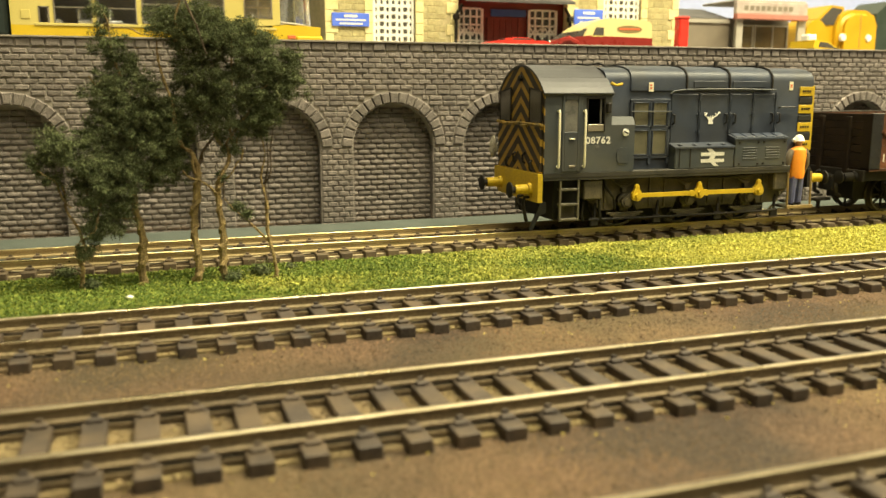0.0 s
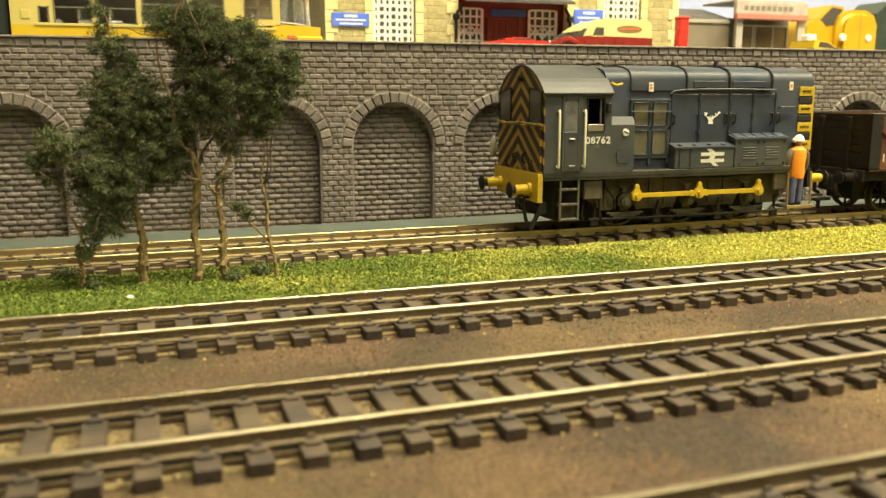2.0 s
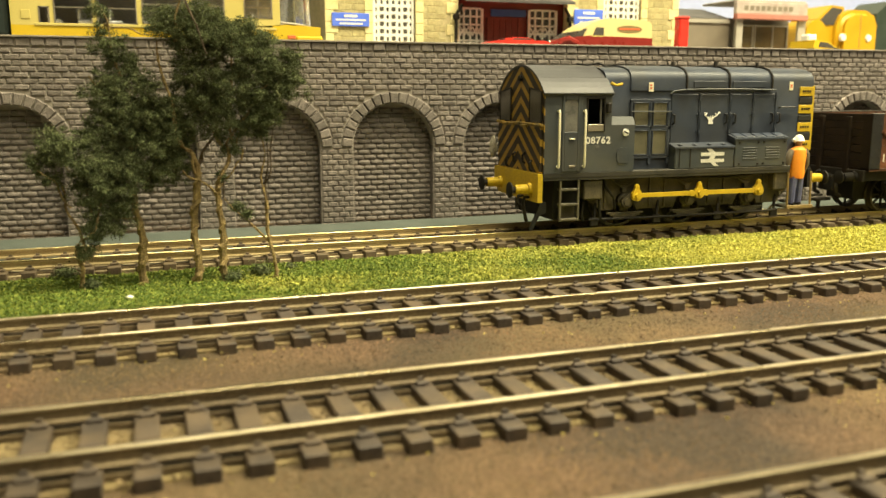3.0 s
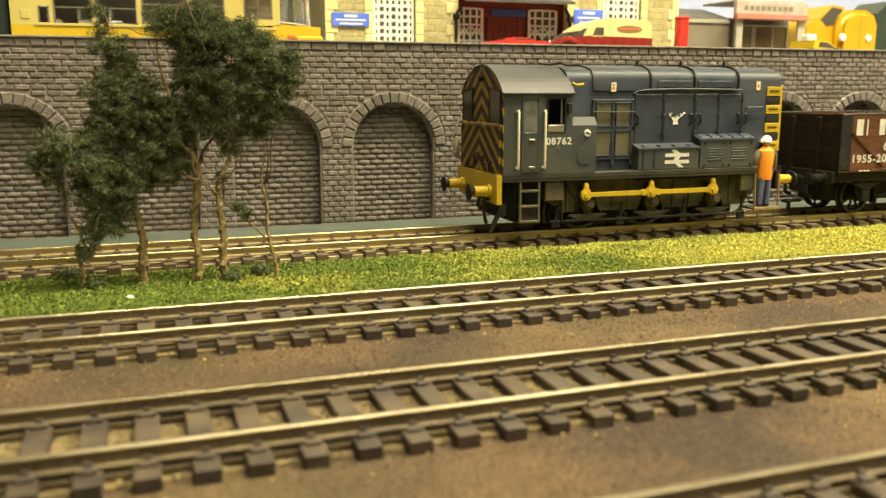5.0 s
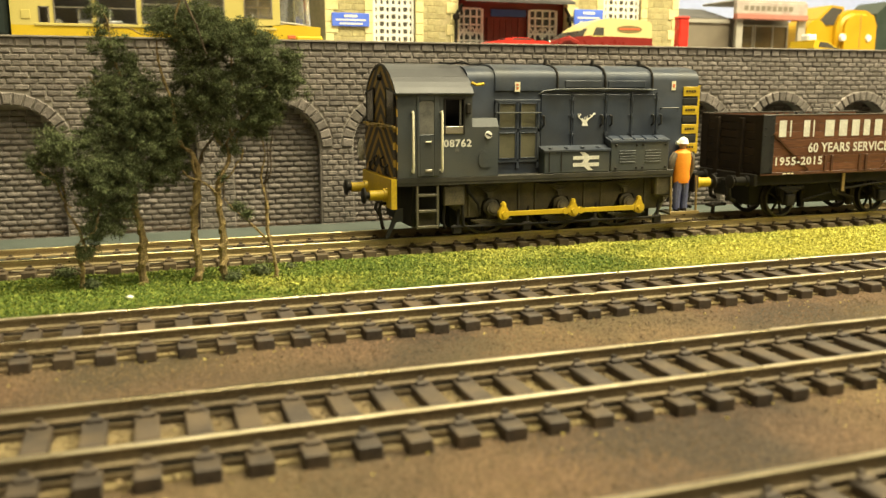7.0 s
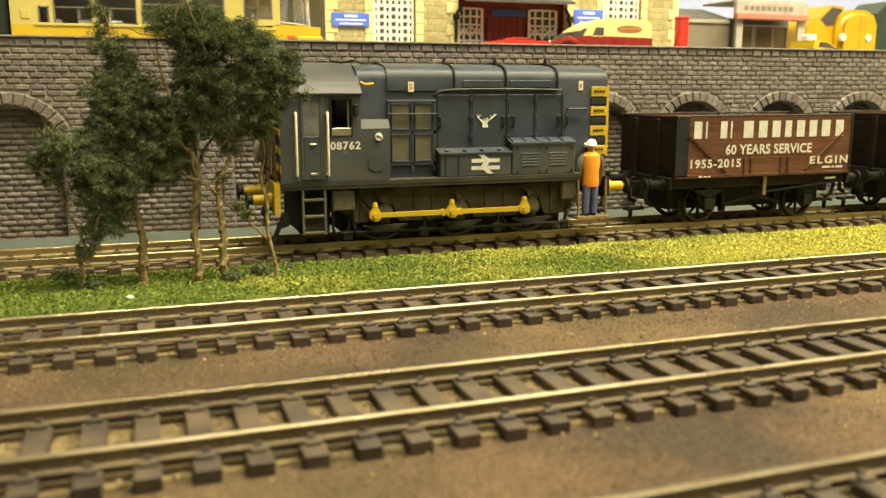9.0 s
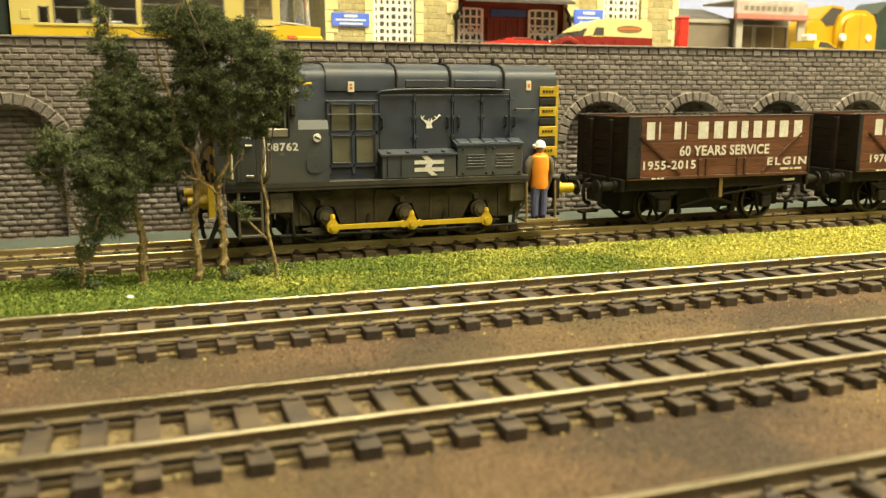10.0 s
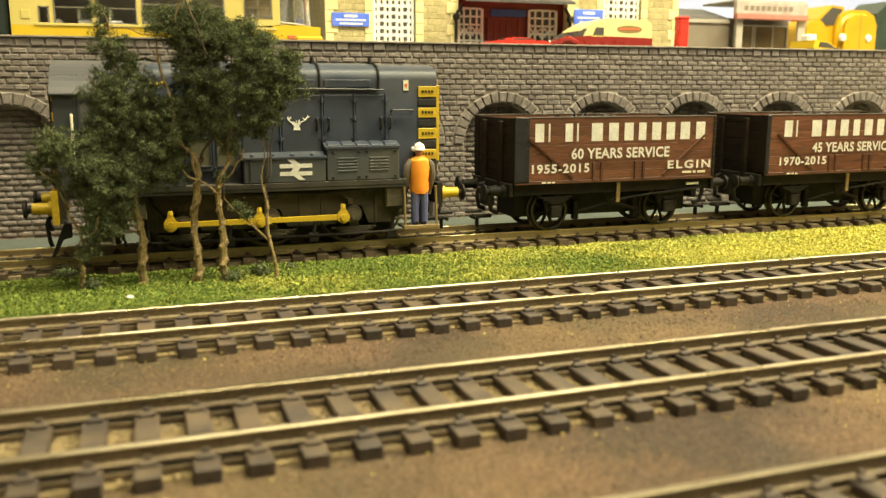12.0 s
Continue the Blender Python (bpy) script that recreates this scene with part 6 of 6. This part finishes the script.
    part("front_bumper", a_box(X(56), X(66.6), -0.4, wd, 3.6, 6.0, 0.8), M_BUS_YELLOW, b)
    part("indicator", a_box(X(53.2), X(56.2), -0.3, 0.2, 4.6, 5.9, 0.1), M_RED_MARK, b)
    part("far_side", a_box(x0, x1, wd - 1.2, wd, Z(65), tops), M_SEAT, b, "grey inner side")
    part("roof", a_box(x0, x1, 0, wd, tops, tops + 1.6, 0.6), M_BUS_CREAM, b)
    part("bus_floor", a_box(x0 + 1, x1 - 1, 1.3, wd - 1.3, Z(64.0), Z(65.0)), M_SEAT, b)
    part("rear_bulkhead", a_box(x0, x0 + 1.2, 1.2, wd, Z(65), tops), M_BUS_CREAM, b)
    for k in range(8):
        st = fresh()
        for y0, y1 in ((3.0, 12.0), (20.0, 29.0)):
            x = X(-30 + k * 10)
            box(st, x, x + 5, y0, y1, Z(65), Z(67.5), 0.5)
            box(st, x, x + 1.2, y0, y1, Z(67.5), Z(71.5), 0.4)
        part("seat", st, M_SEAT, b)
    for x in (-24, 40):
        for y in (2.4, wd - 2.4):
            wh = part("wheel", tube(fresh(), [(X(x), y - 1.4, 3.9), (X(x), y + 1.4, 3.9)], 3.9, 20), M_RUBBER, b, smooth=True)
            part("hub", tube(fresh(), [(X(x), y - 1.6, 3.9), (X(x), y + 1.6, 3.9)], 1.9, 14), M_BUS_CREAM, wh, smooth=True)


def wheels_under(parent, xs, ys, r, width=1.6):
    for x in xs:
        for y in ys:
            w = part("wheel", tube(fresh(), [(x, y - width / 2, r), (x, y + width / 2, r)], r, 18), M_RUBBER, parent, smooth=True)
            part("hub_cap", tube(fresh(), [(x, y - width / 2 - 0.15, r), (x, y + width / 2 + 0.15, r)], r * 0.5, 12), M_STEEL, w, smooth=True)


def van():
    v = thing("delivery_van", "cream over maroon vintage delivery van on the terrace", "van", 195, 349, TERRACE)
    oz = TERRACE
    w = 20.0
    # local x: bonnet towards -x
    low = [(-26, 2.2), (25, 2.2), (25.5, 3.0), (25.2, 8.6), (-7, 9.2), (-13.5, 8.6), (-20, 7.4), (-25, 6.0), (-26.4, 4.0)]
    part("lower_body", prism(fresh(), low, "y", 0, w), M_MAROON, v, "glossy maroon lower body")
    up = [(-5.0, 9.0), (25.2, 8.6), (25.0, 14.2), (24.0, 15.8), (21, 16.4), (4, 17.0), (-0.5, 16.4), (-3.2, 13.6)]
    bm = prism(fresh(), up, "y", 0.3, w - 0.3)
    part("upper_body", bm, M_VAN_CREAM, v, "cream upper van body")
    scr = [(-16.2, 7.9), (-4.8, 8.8), (-3.0, 13.4), (-0.6, 16.3), (-4.5, 15.0), (-8.5, 12.9), (-11.0, 11.2)]
    part("cab_top", prism(fresh(), scr, "y", 0.5, w - 0.5), M_VAN_CREAM, v, "cream cab roof")
    part("windscreen", prism(fresh(), [(-16.0, 8.1), (-10.0, 8.7), (-7.8, 12.3), (-9.2, 12.2), (-11.6, 10.9)], "y", 0.2, w - 0.2), M_GLASS_DARK, v)
    door = part("door_window", prism(fresh(), [(-5.0, 9.3), (0.4, 9.3), (0.4, 12.8), (-3.4, 12.8)], "y", 0.0, 0.3), M_GLASS_DARK, v)
    part("window_rim", a_box(-5.4, 0.8, -0.05, 0.25, 8.8, 9.3), M_BUS_CREAM, door)
    oval = [(13.4 + 6.4 * math.cos(a), 12.4 + 1.5 * math.sin(a)) for a in (2 * math.pi * k / 24 for k in range(24))]
    part("side_emblem", prism(fresh(), oval, "y", 0.12, 0.3), M_OCHRE, v, "plain orange-brown oval emblem")
    bars(v, [(8.2, 18.6)], 12.0, 12.8, 0.08, M_RED_MARK, "emblem_bar")
    part("headlamp", tube(fresh(), [(-25.2, 2.2, 5.8), (-26.4, 2.2, 5.8)], [1.2, 1.0], 12), M_STEEL, v, smooth=True)
    wing = fresh()
    tube(wing, [(-22, 0.4, 3), (-20.5, 0.2, 6.4), (-17, 0.1, 7.4), (-13, 0.3, 5.8), (-11, 0.6, 3)], [1.2, 1.6, 1.7, 1.5, 1.0], 8)
    part("wing", wing, M_MAROON, v, smooth=True)
    wheels_under(v, (-17, 16), (1.2, w - 1.2), 3.8)


def car(name, label, x, y, body, cabin, glass, material, roof_material, w=20.0):
    c = thing(name, label, "car", x, y, TERRACE, group="cars on the terrace")
    part("body", prism(fresh(), body, "y", 0, w), material, c)
    part("cabin", prism(fresh(), cabin, "y", 1.0, w - 1.0), roof_material, c)
    part("side_window", prism(fresh(), glass, "y", 0.8, 1.05), M_GLASS_DARK, c)
    xs = [p[0] for p in body]
    wheels_under(c, (min(xs) + 5.5, max(xs) - 5.5), (1.0, w - 1.0), 3.6)
    return c


def kiosk():
    k = thing("kiosk", "brown kiosk with red and white awning on the terrace", "building", 300, 395, TERRACE)
    part("front_wall", a_box(0, 4, -0.5, 1, 0, 24), M_KIOSK_TRIM, k)
    part("corner_post", a_box(40, 45, -0.5, 1, 0, 24), M_KIOSK_TRIM, k)
    part("back_wall", a_box(4, 44, 12, 13, 0, 24), M_KIOSK, k)
    part("floor_slab", a_box(0, 45, -0.4, 30, 0, 1.0), M_KIOSK_TRIM, k)
    part("side_wall", a_box(-34, 0, 6, 30, 0, 21), M_KIOSK, k, "plain brown side wing")
    part("wing_fascia", a_box(-35, 0.2, 5.2, 31, 20.4, 23.0, 0.3), M_KIOSK_TRIM, k)
    part("wing_roof", prism(fresh(), [(5.0, 22.9), (31, 22.9), (31, 30.0)], "x", -35, 0.2), M_SLATE, k)
    part("awning_red", a_box(-1.5, 44.8, -2.5, 1.0, 22.4, 25.2, 0.3), M_AWN_RED, k, "faded red awning band")
    sb = part("sign_band", a_box(-1.5, 44.8, -1.6, 1.0, 25.2, 31.5, 0.3), M_FASCIA, k, "pale pinkish fascia with faded lettering")
    for i in range(9):
        part("fascia_bar", a_box(3.5 + i * 3.6, 6.0 + i * 3.6, -1.72, -1.6, 27.0, 29.4), M_KIOSK, sb)
    part("roof", a_box(-0.5, 44.5, -0.5, 30, 31.5, 32.6, 0.3), M_KIOSK_TRIM, k)
    for x0, x1 in ((6, 17), (19, 30), (31, 40)):
        w = part("window", a_box(x0, x1, 8.5, 9.0, 2, 20), M_KIOSK_PANE, k)
        fr = fresh()
        for a, b, c, d in ((x0 - 0.6, x0, 1.5, 20.5), (x1, x1 + 0.6, 1.5, 20.5), (x0, x1, 19.6, 20.4), (x0, x1, 1.5, 2.3)):
            box(fr, a, b, 7.8, 9.2, c, d)
        part("window_frame", fr, M_KIOSK_TRIM, w)


def diesel():
    d = thing("diesel_locomotive", "yellow-nosed dark model diesel standing on the terrace", "locomotive", 418.5, 430, TERRACE)
    shape = [(-16.5, 3), (13.2, 3), (14.7, 8), (14.8, 25), (12.0, 30.5), (5.5, 33.4), (-6, 33.7), (-13.5, 30.5), (-16.6, 24)]
    bm = prism(fresh(), shape, "y", 0, 30)
    rim = [e for e in bm.edges if abs(e.verts[0].co.y) < 0.01 and abs(e.verts[1].co.y) < 0.01]
    bmesh.ops.bevel(bm, geom=rim, offset=3.5, segments=3, affect="EDGES")
    n = part("nose", bm, M_DIESEL, d, "rounded yellow nose", smooth=True)
    for x in (-14.0, 5.4):
        part("nose_lamp", tube(fresh(), [(x, 0.8, 16.8), (x, -0.8, 16.8)], [2.4, 2.0], 14), M_WHITE, n, "white round lamp", smooth=True)
    part("nose_seam", a_box(-1.5, -1.1, -0.12, 0.2, 6, 31), M_OCHRE, n)
    cab = [(-24, 3), (-10, 3), (-8, 30), (-9.5, 35.4), (-18.6, 36.2), (-28.6, 27.8), (-27, 22)]
    c = part("cab", prism(fresh(), cab, "y", 6, 30), M_DIESEL, d, "yellow cab side")
    part("cab_window", prism(fresh(), [(-27.3, 27.0), (-18.3, 34.9), (-10.6, 34.0), (-13.6, 24.6), (-25.5, 24.0)], "y", 5.6, 6.1), M_GLASS_DARK, c)
    cheek = [(-38.5, 5), (-24.6, 5)] + [(-31.6 + 7.3 * math.cos(a), 19.8 + 7.3 * math.sin(a)) for a in (math.pi * k / 10 for k in range(11))]
    part("side_cheek", prism(fresh(), cheek, "y", 3, 28), M_DIESEL, d, "yellow lower cab cheek")
    part("body", prism(fresh(), [(15.5, 4), (60, 4), (60, 40), (27, 40), (16.5, 32)], "y", 6, 32), mat("dark_green_body", (0.025, 0.04, 0.03), (0.04, 0.055, 0.045), rough=0.4, bump=0), d, "dark green main body")
    for x in (-6, 12, 44):
        for y in (8, 24):
            part("wheel", tube(fresh(), [(x, y - 1.2, 5.6), (x, y + 1.2, 5.6)], 5.6, 18), M_BLACK, d, smooth=True)


def terrace_things():
    station()
    bus()
    van()
    kiosk()
    diesel()
    car("car", "low bright red car on the terrace beside the van", 158, 350,
        [(-15.5, 2), (14, 2), (14.5, 5.2), (9, 6.6), (-8, 6.9), (-13, 6.4), (-15.8, 5.2)], [(-8, 6.7), (5, 6.6), (2, 7.9), (-5, 8.0)], [(-6.5, 6.9), (3.5, 6.9), (1.6, 7.6), (-4.6, 7.6)], M_RED, M_RED, 18)
    car("car", "yellow taxi-like car with white roof sign on the terrace", 341, 372,
        [(-9, 2), (11, 2), (11, 5.4), (6, 6.6), (-9, 7.4)], [(-9, 7.2), (8, 6.4), (1, 10.4), (-8, 11.2)], [(-5.5, 7.5), (6.0, 6.9), (0.5, 9.8), (-5, 10.3)], M_BUS_YELLOW, M_BUS_YELLOW)
    part("roof_sign", a_box(-8.2, -2.0, 6, 12, 10.6, 14.4, 0.8), M_WHITE, bpy.data.objects["car.001"], "white roof sign")
    box_ = thing("post_box", "plain bright red box beside the station", "box", 239.0, 352, TERRACE)
    part("cabinet", a_box(-2.6, 2.6, 0, 4.5, 0, 18.0, 0.5), M_RED, box_)
    part("cap", a_box(-2.9, 2.9, -0.3, 4.8, 17.8, 19.0, 0.5), M_RED, box_)
    dark = thing("parked_van", "dark blue-green van parked behind the bus", "van", -62, 337, TERRACE)
    part("body", a_box(-40, 20.5, 0, 26, 3, 26, 2.0, 2), mat("dark_van_paint", (0.02, 0.03, 0.028), (0.03, 0.042, 0.038), rough=0.4, bump=0), dark)
    wheels_under(dark, (-30, 8), (1.5, 24.5), 4.5)


def hall():
    """Unseen room added round the layout for bounced light: floor, walls and ceiling."""
    x0, x1, y0, y1, z0, z1 = -1300, 1700, -1100, 1300, -780, 1350
    for name, dims, words in (("floor", (x0, x1, y0, y1, z0 - 20, z0), "plain hall floor"),
                              ("ceiling", (x0, x1, y0, y1, z1, z1 + 20), "pale hall ceiling"),
                              ("wall_south", (x0, x1, y0 - 20, y0, z0, z1), "pale painted hall wall"),
                              ("wall_far", (x0, x1, y1, y1 + 20, z0, z1), "pale painted hall wall"),
                              ("wall_west", (x0 - 20, x0, y0, y1, z0, z1), "pale painted hall wall"),
                              ("wall_east", (x1, x1 + 20, y0, y1, z0, z1), "pale painted hall wall")):
        ob = new(name, mesh_of(name, a_box(*dims), M_HALL))
        tagged(ob, words, name.split("_")[0], kind="structure")


def added_fixtures():
    """Made-up housings and hanging wires round the unseen area lamps above the layout."""
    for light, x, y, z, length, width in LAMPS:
        f = thing("unseen_lamp", "made-up white housing hung round an unseen area lamp", "lamp", x, y, z, group="strip lamps over the layout")
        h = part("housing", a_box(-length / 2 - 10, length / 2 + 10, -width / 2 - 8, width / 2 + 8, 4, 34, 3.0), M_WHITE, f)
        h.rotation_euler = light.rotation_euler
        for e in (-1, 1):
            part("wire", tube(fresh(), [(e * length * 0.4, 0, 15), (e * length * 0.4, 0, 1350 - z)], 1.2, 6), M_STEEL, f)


terrace()
terrace_things()
hall()
added_fixtures()
retaining_wall()

# ---- what moves ----
WAY = [(0.0, 164.9), (3.2, 164.9), (3.6, 164.8), (4.0, 163.3), (4.5, 158.3), (5.0, 151.7), (5.5, 144.09), (6.0, 135.9), (6.5, 127.8), (7.0, 119.54),
       (7.5, 111.4), (8.0, 103.2), (8.5, 95.0), (9.0, 86.76), (9.5, 78.4), (10.0, 69.5), (10.5, 60.1), (11.0, 50.75), (11.5, 41.1), (12.0, 31.54)]


def along(t):
    """The locomotive's place on its track at t, by a smooth curve through WAY."""
    ts, xs = [a for a, _ in WAY], [b for _, b in WAY]
    k = max(i for i in range(len(ts) - 1) if ts[i] <= t or i == 0)

    def slope(i):
        if i <= 1:
            return 0.0
        if i >= len(ts) - 1:
            return (xs[-1] - xs[-2]) / (ts[-1] - ts[-2])
        return (xs[i + 1] - xs[i - 1]) / (ts[i + 1] - ts[i - 1])
    h = ts[k + 1] - ts[k]
    u = (t - ts[k]) / h
    return ((2 * u ** 3 - 3 * u ** 2 + 1) * xs[k] + (u ** 3 - 2 * u ** 2 + u) * h * slope(k)
            + (-2 * u ** 3 + 3 * u ** 2) * xs[k + 1] + (u ** 3 - u ** 2) * h * slope(k + 1))


def motions():
    times = [0.0, 1.6, 3.2] + [3.2 + 0.2 * k for k in range(1, 45)]
    gone = [(t, along(t)) for t in times]

    def slide(ob, dx, y, z):
        walk(ob, [(t, pose((x + dx) * MM, y * MM, z * MM)) for t, x in gone])
    slide(LOCO, 0.0, LOCO_Y, 0.0)
    slide(WAGON_A, 106.3, LOCO_Y, 0.0)
    slide(WAGON_B, 196.0, LOCO_Y, 0.0)
    slide(FIGURE, 42.4, LOCO_Y - 14.6, 4.9)

    def turn(x, r):
        return math.degrees((WAY[0][1] - x) / r)
    for ob, (x, y, z) in MOVING["wheels"]:
        walk(ob, [(t, pose(x * MM, y * MM, z * MM, 0, -turn(g, WHEEL_R), 0)) for t, g in gone])
    for ob, (x, y, z) in MOVING["wagon_wheels"]:
        walk(ob, [(t, pose(x * MM, y * MM, z * MM, 0, -turn(g, 6.2), 0)) for t, g in gone])
    for ob, (x, y, z) in MOVING["cranks"]:
        walk(ob, [(t, pose(x * MM, y * MM, z * MM, 0, -turn(g, WHEEL_R) - CRANK_PHASE, 0)) for t, g in gone])
    for ob, (x, y, z) in MOVING["rods"]:
        rows = []
        for t, g in gone:
            a = radians(turn(g, WHEEL_R) + CRANK_PHASE)
            rows.append((t, pose((x + CRANK_R * math.cos(a)) * MM, y * MM, (z + CRANK_R * math.sin(a)) * MM)))
        walk(ob, rows)


motions()
